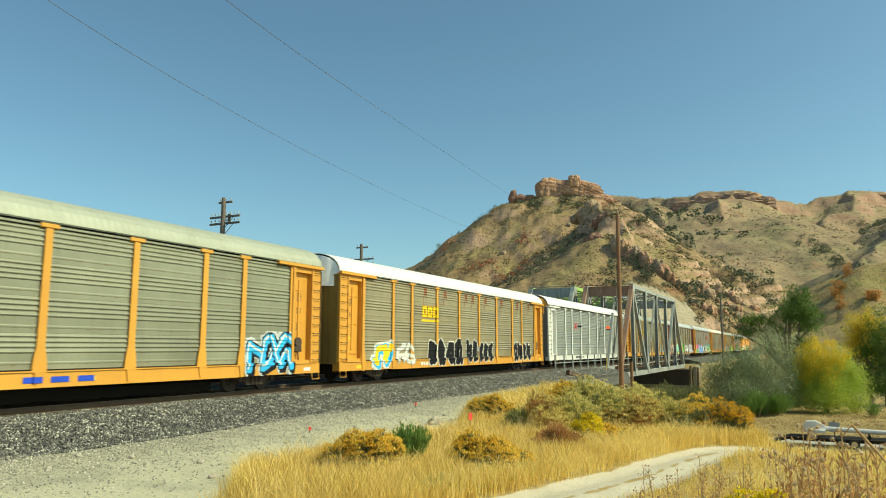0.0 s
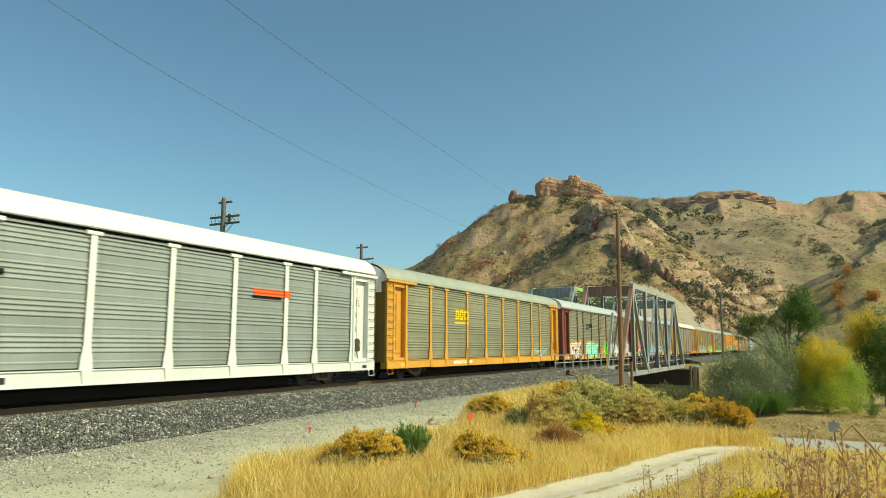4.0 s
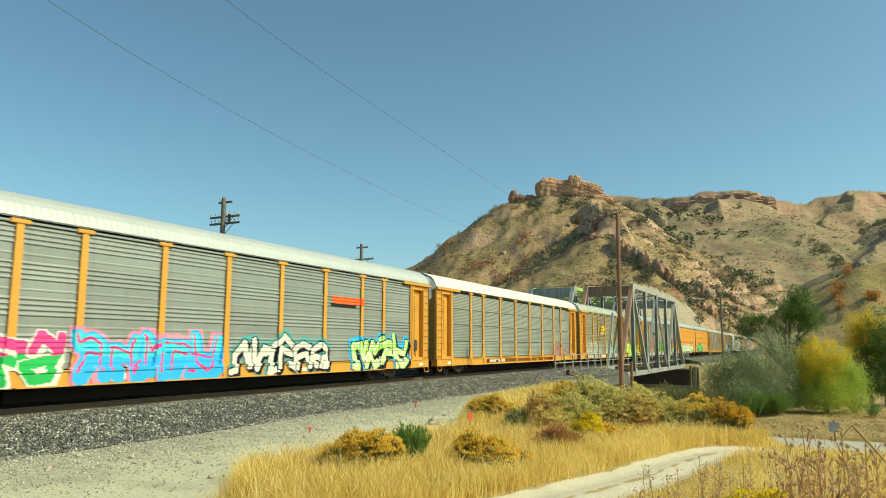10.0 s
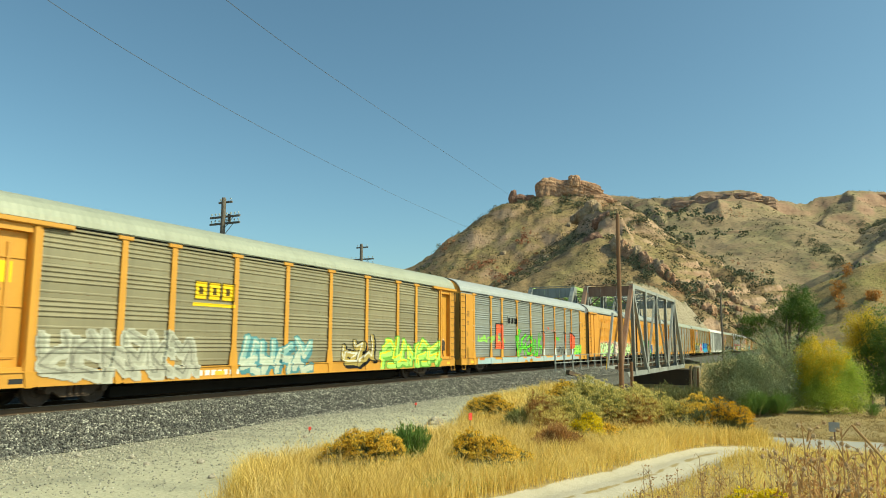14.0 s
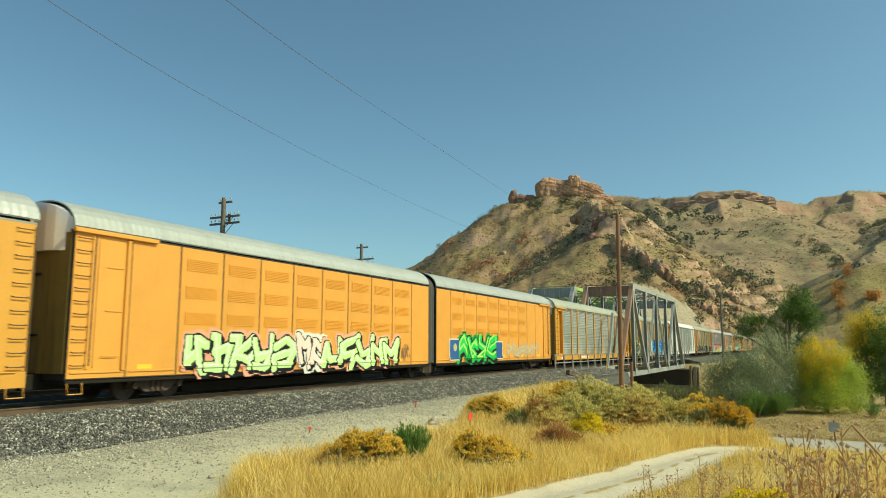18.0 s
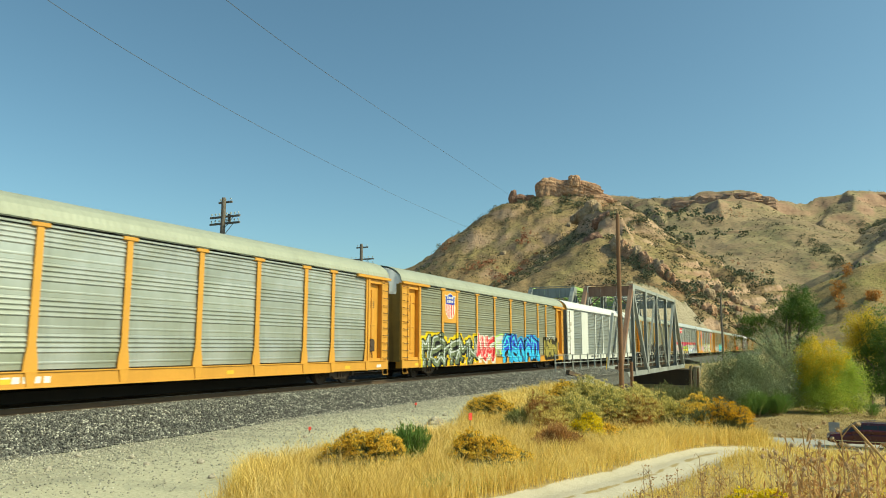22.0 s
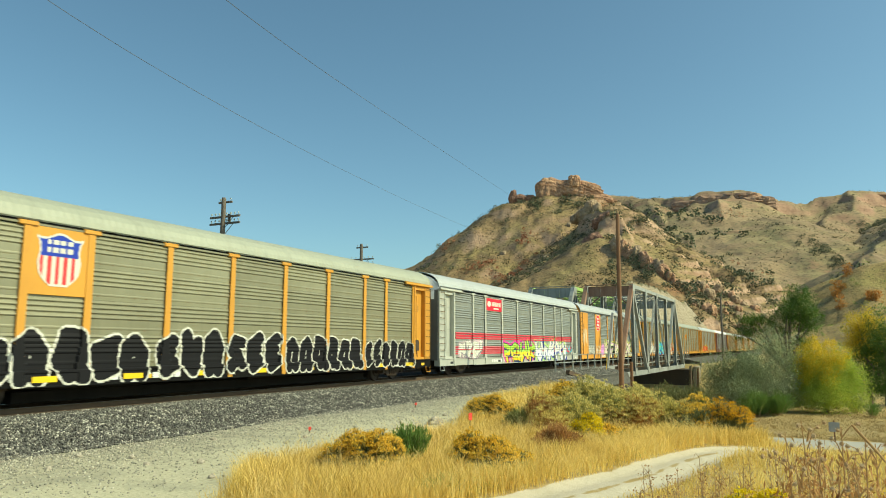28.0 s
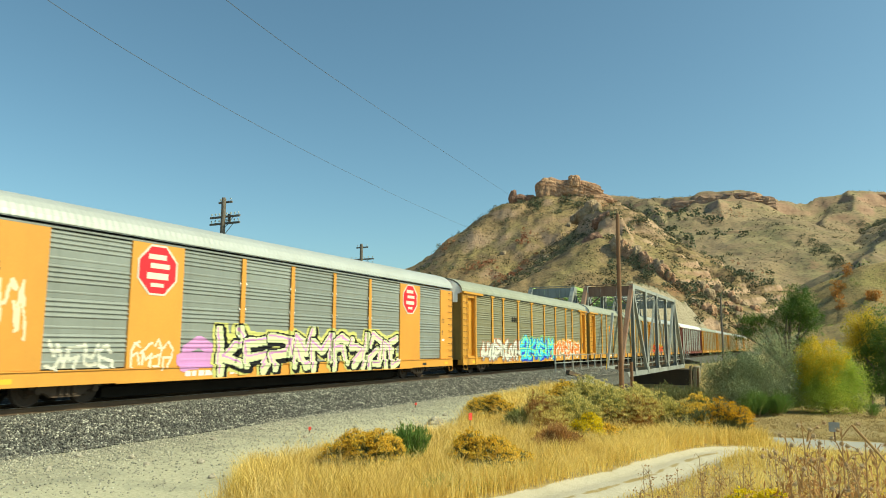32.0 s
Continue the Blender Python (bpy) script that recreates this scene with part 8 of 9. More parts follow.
def stalk_weed(x, y, tall, seed, material=None):
    rs = np.random.RandomState(seed)
    ob = thing("dry_weed", "thin dry brown weed stalk with small pods", "weed", (x, y, float(ground_z(x, y)) - 0.02), group="dead weeds")
    sway = rs.normal(0, 0.07, 2)
    g = Geo().tube([(0, 0, 0), (sway[0] * 0.4, sway[1] * 0.4, tall * 0.5), (sway[0], sway[1], tall)], [0.007, 0.005, 0.0025], 5)
    for k in range(9):
        f = rs.uniform(0.4, 0.97)
        a = Vector((sway[0] * f, sway[1] * f, tall * f))
        g.tube([a, a + Vector((rs.normal(0, 0.06), rs.normal(0, 0.06), rs.uniform(0.03, 0.12)))], [0.003, 0.002], 4)
    part("stem", g, material or m_stem, ob)
    p = np.stack([sway[0] * 0.8 + rs.normal(0, 0.045, 46), sway[1] * 0.8 + rs.normal(0, 0.045, 46), tall * rs.uniform(0.35, 1.02, 46)], -1)
    tagged(part("seed_pod", quads_mesh("seed_pod", slivers(rs, p, rs.normal(0, 1, p.shape), 0.026, 0.018), m_weed), None, ob), kind="stuff")


rs_w = np.random.RandomState(77)
for k in range(120):
    x, y = rs_w.uniform(-2.0, 2.4), rs_w.uniform(6.8, 11.5)
    if lane_gap(np.array([x]), np.array([y]))[0] > 1.15:
        stalk_weed(x, y, rs_w.uniform(0.35, 0.85) if x < -0.4 else rs_w.uniform(0.7, 1.25), 500 + k)
for k in range(7):
    x, y = 0.25 + 0.09 * k, 6.3 + 0.1 * k
    z = float(ground_z(x, y))
    bow = Geo().tube([(x, y, z), (x - 0.10, y, z + 0.5), (x - 0.05, y, z + 0.85), (x + 0.28, y + 0.05, z + 1.0 - 0.03 * k), (x + 0.65, y + 0.1, z + 0.75 - 0.05 * k)], [0.006, 0.005, 0.005, 0.004, 0.002], 5)
    tagged(part("bent_stalk", bow, m_pale if k % 2 else m_stem, None, "bleached grass stalk bent over"), category="weed", group="dead weeds")
tagged(part("broken_stalk", Geo().tube([(0.42, 5.3, 0.0), (0.46, 5.3, 0.86), (0.37, 5.29, 0.985), (0.25, 5.29, 1.135)], [0.004, 0.004, 0.009, 0.008], 7), m_rusty, None, "broken reddish brown weed stalk"), category="weed", group="dead weeds")
for k, (x, y, w, h, leaf, top) in enumerate(((-0.66, 8.3, 0.55, 0.88, m_sage, m_bright), (-0.36, 8.2, 0.6, 0.92, m_sage, m_bright), (0.32, 7.7, 0.6, 0.85, m_dusk, None), (0.52, 7.9, 0.6, 0.95, m_sage, m_bright), (0.1, 8.3, 0.6, 0.9, m_weed, None), (0.70, 7.7, 0.35, 1.05, m_sage, m_bright), (0.48, 8.7, 0.7, 0.7, m_sage, None), (0.55, 8.0, 0.8, 0.75, m_sage, None), (1.15, 8.2, 0.7, 0.95, m_sage, m_bright), (0.2, 9.0, 0.8, 0.62, m_weed, None), (1.25, 7.4, 0.6, 0.9, m_sage, m_bright), (-0.1, 7.6, 0.5, 0.5, m_weed, None))):
    shrub(x, y, w, h, 600 + k, leaf, top, "rabbitbrush with bright yellow flowers among dead weeds" if top else "grey dry weed bush near the lane", n=2600, flowers=1600)

# ---- poles, wires, road and small things ----
m_pole = surface("weathered_pole", (0.19, 0.10, 0.052), (0.25, 0.14, 0.08), (0.08, 0.045, 0.03), 0.9, 0, 3, True, 0.5, relief=0.4)
m_oldpole = surface("grey_pole", (0.15, 0.125, 0.10), (0.20, 0.17, 0.14), None, 0.9, 0, 3)
m_glass = surface("pale_insulator", (0.55, 0.62, 0.60), None, None, 0.2, 0, 8, False)
m_wire = surface("cable_metal", (0.14, 0.145, 0.15), None, None, 0.9, 0, 8, False, spec=0.1)


def pole(x, y, top, radius, label, arms=(), material=m_pole, lean=0.0):
    z = float(ground_z(x, y)) - 0.3
    ob = thing("utility_pole", label, "pole", (x, y, z), group="poles")
    h = top - z
    part("shaft", Geo().tube([(-lean, 0, 0), (0, 0, h * 0.5), (lean, 0, h - 0.12), (lean, 0, h)], [radius * 1.2, radius * 1.05, radius * 0.85, radius * 0.7], 12), material, ob)
    for dz, half, pins in arms:
        arm = part("crossarm", Geo().box(-half, half, 0.10, 0.19, h - dz - 0.06, h - dz + 0.06, 0.01), m_oldpole, ob)
        for k in range(pins):
            px_ = -half + 0.12 + (2 * half - 0.24) * k / max(1, pins - 1)
            part("insulator", Geo().tube([(px_, 0.145, h - dz + 0.06), (px_, 0.145, h - dz + 0.14), (px_, 0.145, h - dz + 0.15), (px_, 0.145, h - dz + 0.22), (px_, 0.145, h - dz + 0.25)], [0.015, 0.015, 0.045, 0.05, 0.02], 8), m_glass, arm)
        if half > 0.6:
            part("arm_brace", Geo().bar((half * 0.5, 0.2, h - dz - 0.05), (0.02, 0.2, h - dz - 0.6), 0.04, 0.015), m_oldpole, ob)
    return ob


p = pole(-9.22, 40.97, 9.34, 0.125, "tall bare brown wooden utility pole before the bridge", lean=0.04)
part("top_insulator", Geo().tube([(0.04, 0, 10.35), (0.04, 0, 10.5), (0.04, 0, 10.55)], [0.05, 0.06, 0.02], 8), m_glass, p)
ARMS = ((0.25, 0.52, 2), (1.12, 1.16, 8), (1.52, 1.16, 8))
p = pole(-30, 31.0, 10.33, 0.16, "old telegraph pole with three insulator crossarms", ARMS, m_oldpole)
part("junction_can", Geo().tube([(0.3, 0.2, 9.9), (0.3, 0.2, 10.35)], 0.1, 10), m_oldpole, p)
pole(-34, 51.9, 10.56, 0.15, "old telegraph pole with insulator crossarms", ((0.3, 0.6, 2), (1.35, 1.2, 6), (1.8, 1.2, 6)), m_oldpole)
pole(-12.91, 139.4, 10.9, 0.17, "plain dark wooden pole beyond the bridge", (), m_oldpole)


def cable(a, b, dips, foot, label):
    """A slack wire from a to b; dips: (share of the span, metres below the straight line)."""
    a, b = Vector(a), Vector(b)
    t, d = [q[0] for q in dips], [q[1] for q in dips]
    share = [-0.12 + 1.12 * (k / 60) ** 1.4 for k in range(61)]
    low = np.convolve(np.pad(np.interp(share, t, d), 3, mode="edge"), np.ones(7) / 7, mode="valid")
    pts = [a + (b - a) * f - Vector((0, 0, q)) for f, q in zip(share, low)]
    pts.append(Vector((*foot, float(hill_main[3](np.array([foot[0]]), np.array([foot[1]]))[0]) - 0.5)))
    return tagged(part("overhead_wire", Geo().tube(pts, 0.015, 5), m_wire, None, label), category="cable", group="overhead wires")


cable((-28.6, 18.4, 16.6), (-60.6, 137.2, 26.1), [(-0.12, -1.6), (0, 0), (0.05, 0.49), (0.13, 0.8), (0.22, 1.0), (0.30, 1.07), (0.51, 0.98), (0.86, 0.37), (1, 0)], (-200.0, 470.0), "thin grey overhead wire high across the railway")
cable((-23.9, 24.2, 18.2), (-51.0, 141.1, 31.8), [(-0.12, -0.9), (0, 0), (0.06, 0.26), (0.16, 0.35), (0.32, 0.36), (0.49, 0.32), (0.73, 0.33), (1, 0)], (-175.0, 500.0), "thin grey overhead wire high across the railway")

m_asphalt = surface("pale_asphalt", (0.34, 0.33, 0.29), (0.40, 0.38, 0.33), (0.22, 0.21, 0.19), 0.9, 0, 1.0, False, relief=0.3, vary=0)
ROAD = [(90, 66.5), (60, 62.8), (30, 60.8), (10, 60.2), (-2, 60.2), (-6.5, 61.2), (-10.5, 64.6), (-14, 71), (-17, 80), (-20.5, 92), (-27, 102), (-40, 110), (-60, 113), (-90, 112)]


def along_road(d, side=0.0):
    """The place and heading d metres along the road from its far right end, side metres to the left of the middle."""
    for k in range(len(FINE) - 1):
        (ax, ay), (bx, by) = FINE[k], FINE[k + 1]
        l = math.hypot(bx - ax, by - ay)
        if d <= l or k == len(FINE) - 2:
            f = d / l
            h = math.atan2(by - ay, bx - ax)
            return ax + f * (bx - ax) - side * math.sin(h), ay + f * (by - ay) + side * math.cos(h), h
        d -= l


def smooth_line(pts, per=8):
    out = []
    for i in range(len(pts) - 1):
        p0, p1, p2, p3 = (np.array(pts[min(max(j, 0), len(pts) - 1)], float) for j in (i - 1, i, i + 1, i + 2))
        for k in range(per):
            t = k / per
            q = 0.5 * (2 * p1 + (p2 - p0) * t + (2 * p0 - 5 * p1 + 4 * p2 - p3) * t * t + (3 * p1 - p0 - 3 * p2 + p3) * t ** 3)
            out.append((float(q[0]), float(q[1])))
    return out + [tuple(map(float, pts[-1]))]


FINE = smooth_line(ROAD)


def road_z(x, y):
    return float(ground_z(x, y)) + 0.06


rows_r = []
for k, (x, y) in enumerate(FINE):
    (ax, ay), (bx, by) = FINE[max(k - 1, 0)], FINE[min(k + 1, len(FINE) - 1)]
    h = math.atan2(by - ay, bx - ax)
    wv = 2.9 + 0.15 * math.sin(k * 1.7)
    rows_r.append([(x - s * wv * math.sin(h), y + s * wv * math.cos(h), road_z(x, y) + (0.0 if abs(s) < 0.9 else -0.12)) for s in (-1.0, -0.85, 0, 0.85, 1.0)])
tagged(new("road", grid_mesh("road", np.array(rows_r), m_asphalt)), "pale worn asphalt road across the valley", "road", kind="structure")

m_pink = surface("flag_orange_pink", (0.85, 0.08, 0.05), None, None, 0.6, 0, 8, False)
m_metal = surface("dull_metal", (0.42, 0.42, 0.40), (0.34, 0.34, 0.33), None, 0.6, 0.3, 6)
m_rock = surface("pale_rock", (0.50, 0.45, 0.36), (0.40, 0.35, 0.27), None, 0.95, 0, 5, False, relief=0.6, dist=0.03)
for x, y, h, w in ((-8.1, 17.8, 0.55, 0.06), (-12.27, 16.3, 0.12, 0.04), (-13.5, 24.6, 0.16, 0.05)):
    z = float(ground_z(x, y))
    ob = thing("survey_stake", "thin survey stake with orange red flagging", "stake", (x, y, z), group="survey stakes")
    ob.matrix_basis = pose(x, y, z, 0, 0, 60)
    part("stake", Geo().box(-0.012, 0.012, -0.012, 0.012, -0.1, h), m_pole, ob)
    part("flag", Geo().box(-w, w, -0.016, -0.013, h - 0.10 * (h > 0.4) - 0.06, h + 0.03, 0.001).box(-w * 0.7, w * 0.6, 0.013, 0.018, h - 0.12 * (h > 0.4) - 0.05, h, 0.001), m_pink, ob, "orange red flagging")
ob = thing("field_sign", "small dull grey roadside sign seen from behind", "sign", (1.75, 61.6, float(ground_z(1.75, 61.6))))
part("sign_plate", Geo().box(-0.36, 0.36, -0.01, 0.01, 0.8, 1.5, 0.005), m_metal, ob)
part("sign_post", Geo().box(-0.05, 0.05, 0.012, 0.10, -0.2, 1.65, 0.01), m_pole, ob)
tagged(part("marker_post", Geo().tube([(-16.35, 66.0, -1.2), (-16.15, 66.0, 0.75)], 0.035, 8), m_decal_y, None, "leaning yellow marker post by the bridge"), category="post")
tagged(part("white_stake", Geo().tube([(-9.0, 62, -5.4), (-9.0, 62, -3.3)], 0.06, 8), m_decal_w, None, "short white stake below the bridge"), category="post")
tagged(part("timber_post", Geo().tube([(-9.0, 42.5, -1.4), (-8.98, 42.5, 0.75)], 0.09, 10), m_pole, None, "short brown timber post beside the pole"), category="post")
tagged(part("timber_post", Geo().tube([(-10.6, 84.0, -6), (-10.5, 84.0, -0.6)], 0.12, 10), m_pole, None, "short brown timber post by the river"), category="post")
tagged(part("wing_timber", Geo().bar((-16.0, 53.0, -0.25), (-14.9, 55.5, -1.0), 0.35, 0.3), m_timber, None, "dark timber baulk at the embankment's end"), category="timber")


def boulder(x, y, size, seed, label, material=None):
    bm = bmesh.new()
    bmesh.ops.create_icosphere(bm, subdivisions=3, radius=1.0)
    for v in bm.verts:
        n = noise.fractal(v.co * 1.3 + Vector((seed, 0, 0)), 1.0, 2.0, 4)
        v.co = v.co * (1 + 0.35 * n)
        v.co.x *= size[0]
        v.co.y *= size[1]
        v.co.z = max(v.co.z, -0.5) * size[2]
    me = bpy.data.meshes.new("boulder")
    bm.to_mesh(me)
    bm.free()
    me.materials.append(material or m_rock)
    return tagged(part("boulder", me, None, None, label, at=(x, y, float(ground_z(x, y)) + 0.3 * size[2])), category="rock", group="loose rocks")


boulder(-10.1, 19.6, (0.26, 0.2, 0.17), 1, "small pale tan rock on the gravel flat")
boulder(0.44, 8.7, (0.30, 0.28, 0.55), 2, "pale dusty boulder among the weeds")
rng_b = random.Random(9)
for k in range(14):
    boulder(rng_b.uniform(-14, -9), rng_b.uniform(9, 26), (rng_b.uniform(0.05, 0.1),) * 2 + (rng_b.uniform(0.04, 0.07),), k + 10, "fist sized stone on the gravel flat")

# ---- road vehicles ----
m_carblack = paint("charcoal_car_paint", (0.035, 0.045, 0.055), rough=0.25, grime=0.1)
m_maroon = paint("maroon_car_paint", (0.075, 0.018, 0.028), rough=0.25, grime=0.1)
m_window, wnt, wb = shader("tinted_glass", 0.05)
wb.inputs["Base Color"].default_value = (0.02, 0.025, 0.03, 1)
m_tyre = surface("tyre_rubber", (0.025, 0.025, 0.025), None, None, 0.9, 0, 6, False, vary=0)
m_chrome = surface("bright_trim", (0.6, 0.6, 0.6), None, None, 0.2, 0.9, 6, False)
m_lampred, m_lampwhite = surface("red_lamp_glass", (0.45, 0.02, 0.02), None, None, 0.2, 0, 6, False), surface("clear_lamp_glass", (0.75, 0.75, 0.72), None, None, 0.15, 0, 6, False)
m_whitegel = surface("white_gelcoat", (0.80, 0.80, 0.78), None, None, 0.3, 0, 3, True, 0.1)


def car_wheel(ob, x, y, r=0.37):
    w = part("wheel", Geo().tube([(0, -0.11, 0), (0, -0.09, 0), (0, 0.09, 0), (0, 0.11, 0)], [r * 0.9, r, r, r * 0.9], 20), m_tyre, ob, at=(x, y, r))
    part("rim", Geo().tube([(0, -0.115, 0), (0, 0.115, 0)], r * 0.58, 14), m_chrome, w)
    return w


def loft_body(sections):
    """A body from cross sections (x, half width low, half width high, z low, z belt, z top), bevelled at the top."""
    g = Geo()
    n = 8
    for x, wl, wh, z0, z1, z2 in sections:
        g.v += [(x, -wl, z0), (x, -wl * 1.02, (z0 + z1) / 2), (x, -wh, z1), (x, -wh * 0.9, z2), (x, wh * 0.9, z2), (x, wh, z1), (x, wl * 1.02, (z0 + z1) / 2), (x, wl, z0)]
    for i in range(len(sections) - 1):
        g.f += [(i * n + k, i * n + (k + 1) % n, (i + 1) * n + (k + 1) % n, (i + 1) * n + k) for k in range(n)]
    g.f += [tuple(range(n)), tuple(range((len(sections) - 1) * n, len(sections) * n))]
    return g


def pickup():
    ob = thing("pickup_truck", "charcoal pickup truck driving along the valley road", "pickup truck")
    part("body", loft_body([(-2.65, 0.9, 0.93, 0.55, 0.9, 1.12), (-2.6, 0.94, 0.97, 0.45, 0.9, 1.15), (0.9, 0.96, 0.98, 0.42, 0.95, 1.15), (1.4, 0.96, 0.97, 0.42, 0.95, 1.14), (2.35, 0.95, 0.94, 0.42, 0.9, 1.06), (2.65, 0.85, 0.84, 0.5, 0.8, 0.95)]), m_carblack, ob)
    part("cab", loft_body([(-0.75, 0.92, 0.9, 1.12, 1.2, 1.3), (-0.6, 0.90, 0.8, 1.12, 1.5, 1.86), (0.6, 0.90, 0.8, 1.12, 1.5, 1.88), (1.45, 0.92, 0.9, 1.10, 1.14, 1.18)]), m_carblack, ob)
    part("bed_opening", Geo().box(-2.5, -0.8, -0.78, 0.78, 1.13, 1.165), m_under, ob)
    for sy in (-1, 1):
        part("side_window", Geo().add([(-0.5, sy * 0.905, 1.22), (1.1, sy * 0.905, 1.22), (0.55, sy * 0.80, 1.76), (-0.5, sy * 0.80, 1.76), (-0.5, sy * 0.85, 1.22), (1.1, sy * 0.85, 1.22), (0.55, sy * 0.75, 1.76), (-0.5, sy * 0.75, 1.76)],
                                     [(0, 1, 2, 3), (4, 7, 6, 5), (0, 4, 5, 1), (1, 5, 6, 2), (2, 6, 7, 3), (3, 7, 4, 0)]), m_window, ob)
        part("headlight", Geo().box(2.45, 2.66, sy * 0.62 - 0.16, sy * 0.62 + 0.16, 0.78, 0.94, 0.02), m_lampwhite, ob)
        part("taillight", Geo().box(-2.67, -2.6, sy * 0.84 - 0.07, sy * 0.84 + 0.07, 0.75, 1.08, 0.01), m_lampred, ob)
        part("mirror", Geo().box(0.95, 1.12, sy * 1.05 - 0.09, sy * 1.05 + 0.09, 1.2, 1.4, 0.03), m_carblack, ob)
        for x in (-1.6, 1.75):
            car_wheel(ob, x, sy * 0.82)
    part("windscreen", Geo().bar((1.40, 0, 1.2), (0.66, 0, 1.82), 1.5, 0.03), m_window, ob)
    part("bumper", Geo().box(2.6, 2.75, -0.9, 0.9, 0.45, 0.66, 0.03), m_chrome, ob)
    part("bumper", Geo().box(-2.75, -2.62, -0.9, 0.9, 0.48, 0.66, 0.03), m_chrome, ob)
    return ob


def suv():
    ob = thing("suv", "dark maroon sport utility car driving along the valley road", "car")
    part("body", loft_body([(-2.25, 0.82, 0.85, 0.5, 0.9, 1.05), (-2.15, 0.88, 0.9, 0.4, 0.95, 1.1), (0.8, 0.9, 0.92, 0.36, 0.95, 1.1), (1.6, 0.9, 0.88, 0.36, 0.85, 1.0), (2.1, 0.86, 0.84, 0.4, 0.78, 0.92), (2.3, 0.72, 0.72, 0.48, 0.7, 0.8)]), m_maroon, ob)
    part("cabin", loft_body([(-2.2, 0.84, 0.8, 1.06, 1.15, 1.25), (-1.85, 0.86, 0.74, 1.06, 1.45, 1.74), (-0.2, 0.88, 0.76, 1.06, 1.45, 1.80), (0.45, 0.88, 0.75, 1.06, 1.4, 1.74), (1.25, 0.88, 0.86, 1.02, 1.06, 1.1)]), m_maroon, ob)
    for sy in (-1, 1):
        for a, b_, c, d in ((-1.95, -0.85, -0.85, -1.75), (-0.78, 0.1, 0.1, -0.78), (0.17, 0.95, 0.45, 0.17)):
            part("side_window", Geo().add([(a, sy * 0.872, 1.16), (b_, sy * 0.872, 1.16), (c, sy * 0.765, 1.63), (d, sy * 0.765, 1.63), (a, sy * 0.82, 1.16), (b_, sy * 0.82, 1.16), (c, sy * 0.71, 1.63), (d, sy * 0.71, 1.63)],
                                         [(0, 1, 2, 3), (4, 7, 6, 5), (0, 4, 5, 1), (1, 5, 6, 2), (2, 6, 7, 3), (3, 7, 4, 0)]), m_window, ob)
        part("roof_rail", Geo().tube([(-1.6, sy * 0.62, 1.80), (-1.5, sy * 0.62, 1.86), (0.1, sy * 0.62, 1.86), (0.2, sy * 0.62, 1.80)], 0.02, 6), m_chrome, ob)
        part("headlight", Geo().box(2.1, 2.27, sy * 0.6 - 0.16, sy * 0.6 + 0.16, 0.68, 0.84, 0.02), m_lampwhite, ob)
        part("taillight", Geo().box(-2.27, -2.12, sy * 0.78 - 0.07, sy * 0.78 + 0.07, 0.85, 1.35, 0.01), m_lampred, ob)
        for x in (-1.35, 1.4):
            car_wheel(ob, x, sy * 0.78, 0.34)
    part("windscreen", Geo().bar((1.2, 0, 1.12), (0.5, 0, 1.68), 1.4, 0.03), m_window, ob)
    part("side_strip", Geo().box(-1.9, 1.8, -0.945, -0.92, 0.52, 0.57, 0.005).box(-1.9, 1.8, 0.92, 0.945, 0.52, 0.57, 0.005), m_chrome, ob)
    return ob


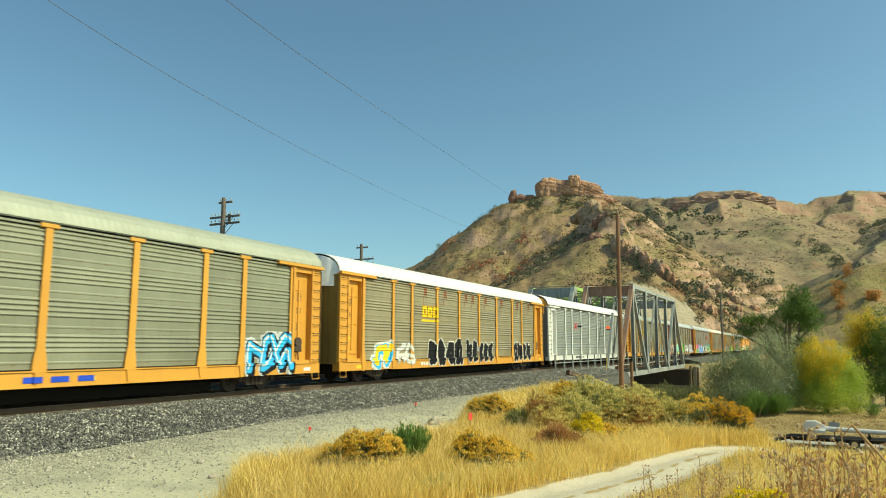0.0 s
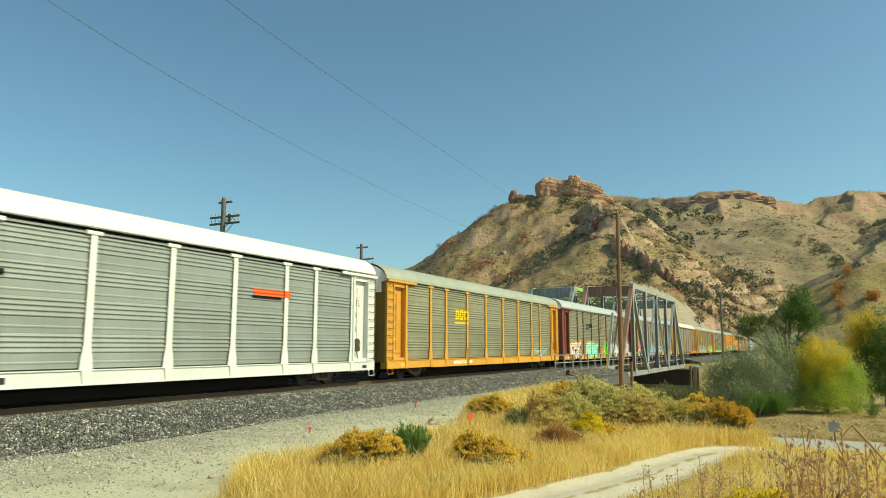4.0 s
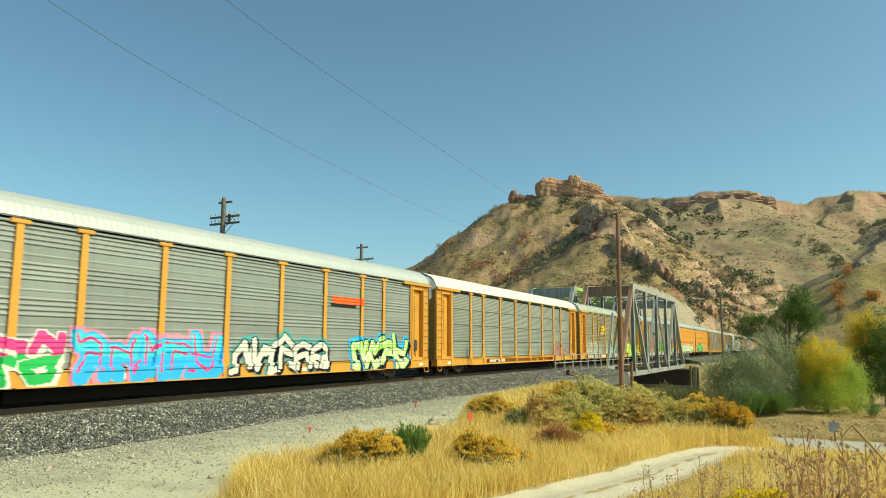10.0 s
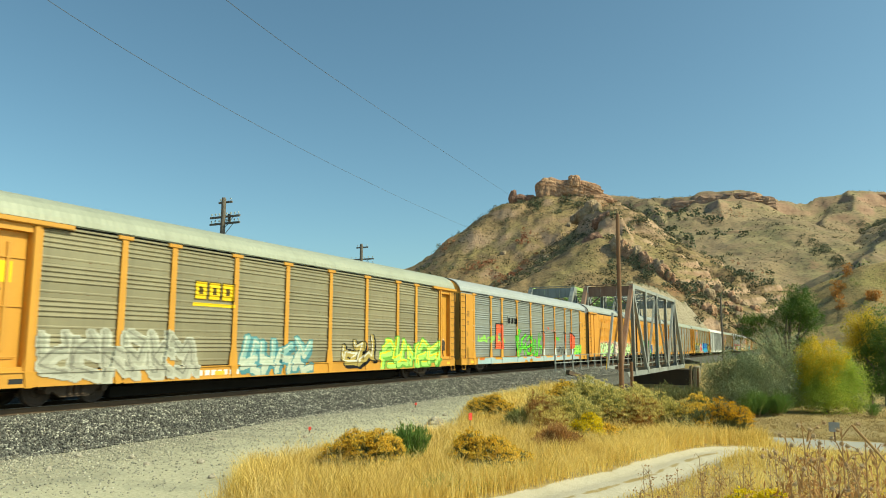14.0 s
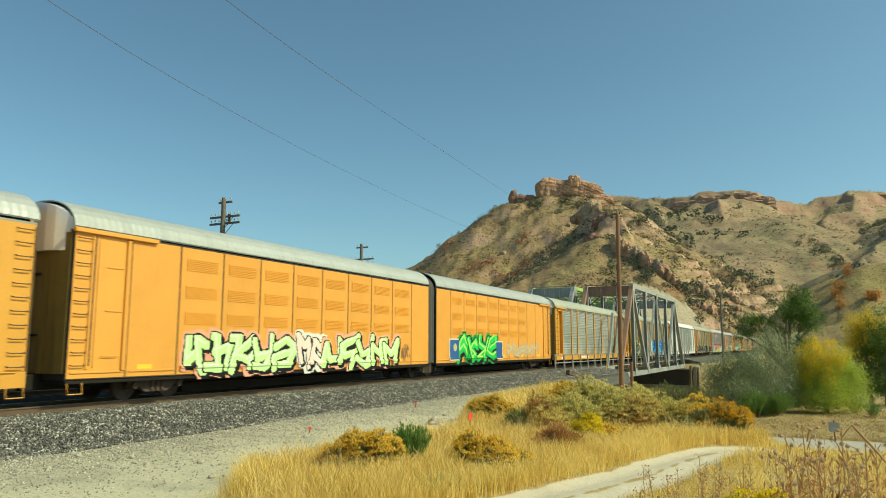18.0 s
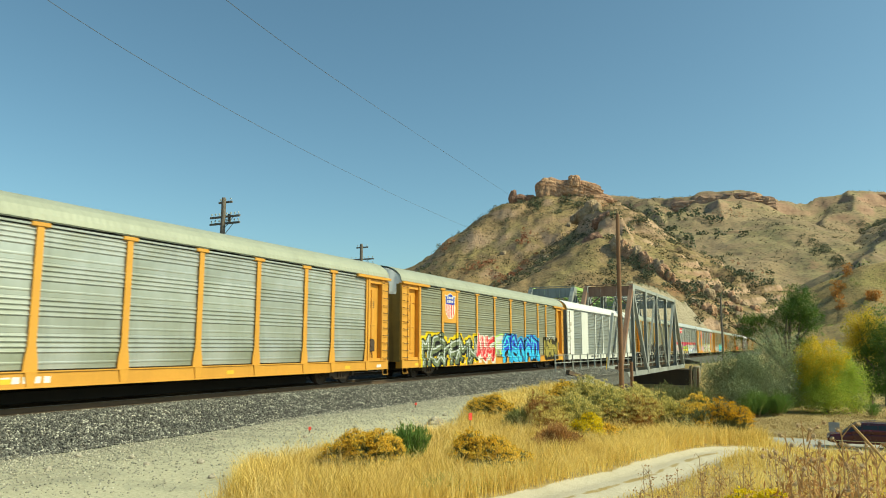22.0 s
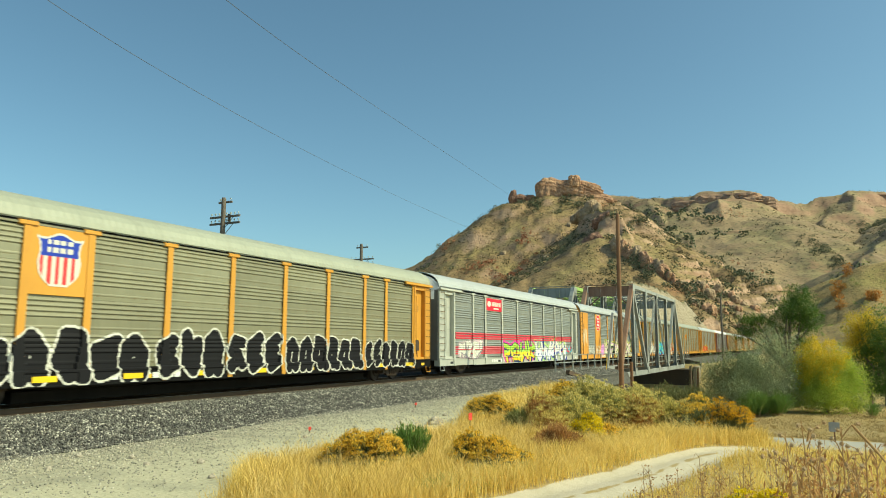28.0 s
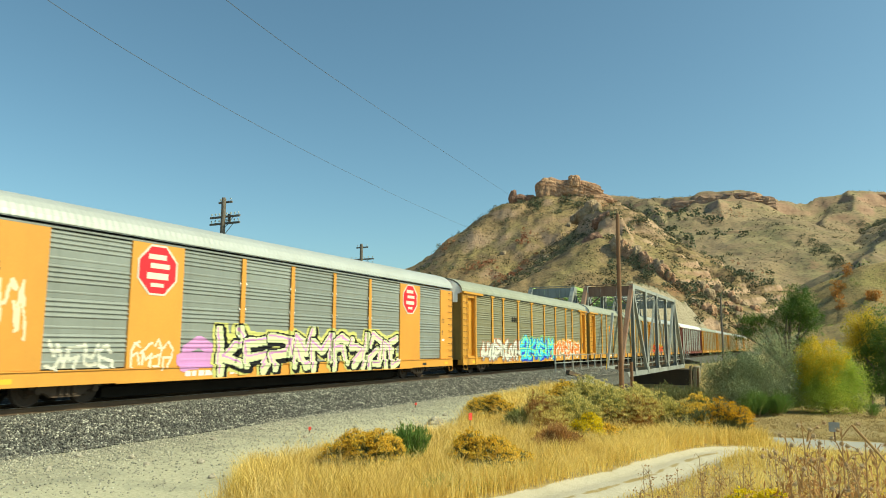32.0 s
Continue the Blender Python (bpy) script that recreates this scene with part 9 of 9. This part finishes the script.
def trailer():
    ob = thing("flatbed_trailer", "low black flatbed trailer carrying a long white load", "trailer")
    part("deck", Geo().box(-4.0, 4.0, -1.1, 1.1, 0.52, 0.66, 0.02), m_under, ob)
    part("ramp", Geo().add([(-5.1, -1.0, 0.28), (-5.1, 1.0, 0.28), (-4.0, 1.0, 0.66), (-4.0, -1.0, 0.66), (-5.1, -1.0, 0.2), (-5.1, 1.0, 0.2), (-4.0, 1.0, 0.5), (-4.0, -1.0, 0.5)],
                           [(0, 1, 2, 3), (4, 7, 6, 5), (0, 4, 5, 1), (1, 5, 6, 2), (2, 6, 7, 3), (3, 7, 4, 0)]), m_under, ob)
    part("frame_rail", Geo().box(-4.0, 5.4, -0.5, -0.38, 0.36, 0.516, 0.01).box(-4.0, 5.4, 0.38, 0.5, 0.36, 0.516, 0.01), m_under, ob)
    for x in (-0.8, 0.0):
        for sy in (-1, 1):
            car_wheel(ob, x, sy * 1.02, 0.34)
    part("long_load", Geo().tube([(-2.6, 0, 1.25), (-2.5, 0, 1.25), (4.2, 0, 1.05), (4.3, 0, 1.05)], [0.05, 0.16, 0.16, 0.05], 12), m_whitegel, ob, "long white hull or spar")
    part("white_bundle", loft_body([(-3.2, 0.3, 0.25, 0.98, 1.15, 1.3), (-2.9, 0.6, 0.5, 0.95, 1.35, 1.7), (-2.3, 0.6, 0.5, 0.95, 1.35, 1.75), (-1.7, 0.5, 0.4, 0.95, 1.25, 1.45)]), m_whitegel, ob, "white wrapped bundle")
    for x in (-2.4, 1.0, 3.4):
        part("cradle", Geo().box(x - 0.06, x + 0.06, -0.6, 0.6, 0.664, 0.945, 0.02), m_under, ob)
    return ob


PICKUP, SUV, TRAILER = pickup(), suv(), trailer()


def road_length_at_x(x):
    d, best = 0.0, (1e9, 0)
    while d < 95:
        q = along_road(d)
        if abs(q[0] - x) < best[0]:
            best = (abs(q[0] - x), d)
        d += 0.1
    return best[1]


def drive_rows(x_mid, t_mid, speed, side, forward):
    """Rows for a vehicle whose middle passes x_mid at t_mid; forward: it heads to the right, down the road's list."""
    d0, out = road_length_at_x(x_mid), []
    for k in range(33):
        t = float(k)
        d = d0 - (t - t_mid) * speed * (1 if forward else -1)
        x, y, h = along_road(max(d, -130.0), side)
        out.append((t, pose(x, y, road_z(x, y), 0, 0, math.degrees(h) + (180 if forward else 0))))
    return out


def motions():
    """Keys everything that moves: the train's cars and their wheels, and the road vehicles."""
    for car, u, length in CARS:
        walk(car, [(t, pose(TRACK, u + length / 2 - run(t), 0)) for t in (0.0, 4.0, 8.0, 12.0, 16.0, 20.0, 24.0, 28.0, 32.0)])
    for ax, car, spot in WHEELSETS:
        u, length = next((u, n) for c, u, n in CARS if c is car)
        near = [k * 0.045 for k in range(712) if -6 < u + length / 2 + spot[1] - run(k * 0.045) < 48]
        times = sorted(set([0.0, 32.0] + near)) if near else []
        if not times:
            continue
        first = run(times[1])
        turn = [min(max(run(t), first), run(times[-2])) / 0.42 for t in times]
        walk(ax, [(t, Matrix.Translation(spot) @ Matrix.Rotation(a - turn[0], 4, "X")) for t, a in zip(times, turn)])
    walk(PICKUP, drive_rows(-4.2, 7.0, 7.3, 1.3, True))
    walk(SUV, drive_rows(-3.45, 22.8, 8.7, 1.3, False))
    walk(TRAILER, drive_rows(2.85, 0.0, 9.3, 1.3, True))


motions()
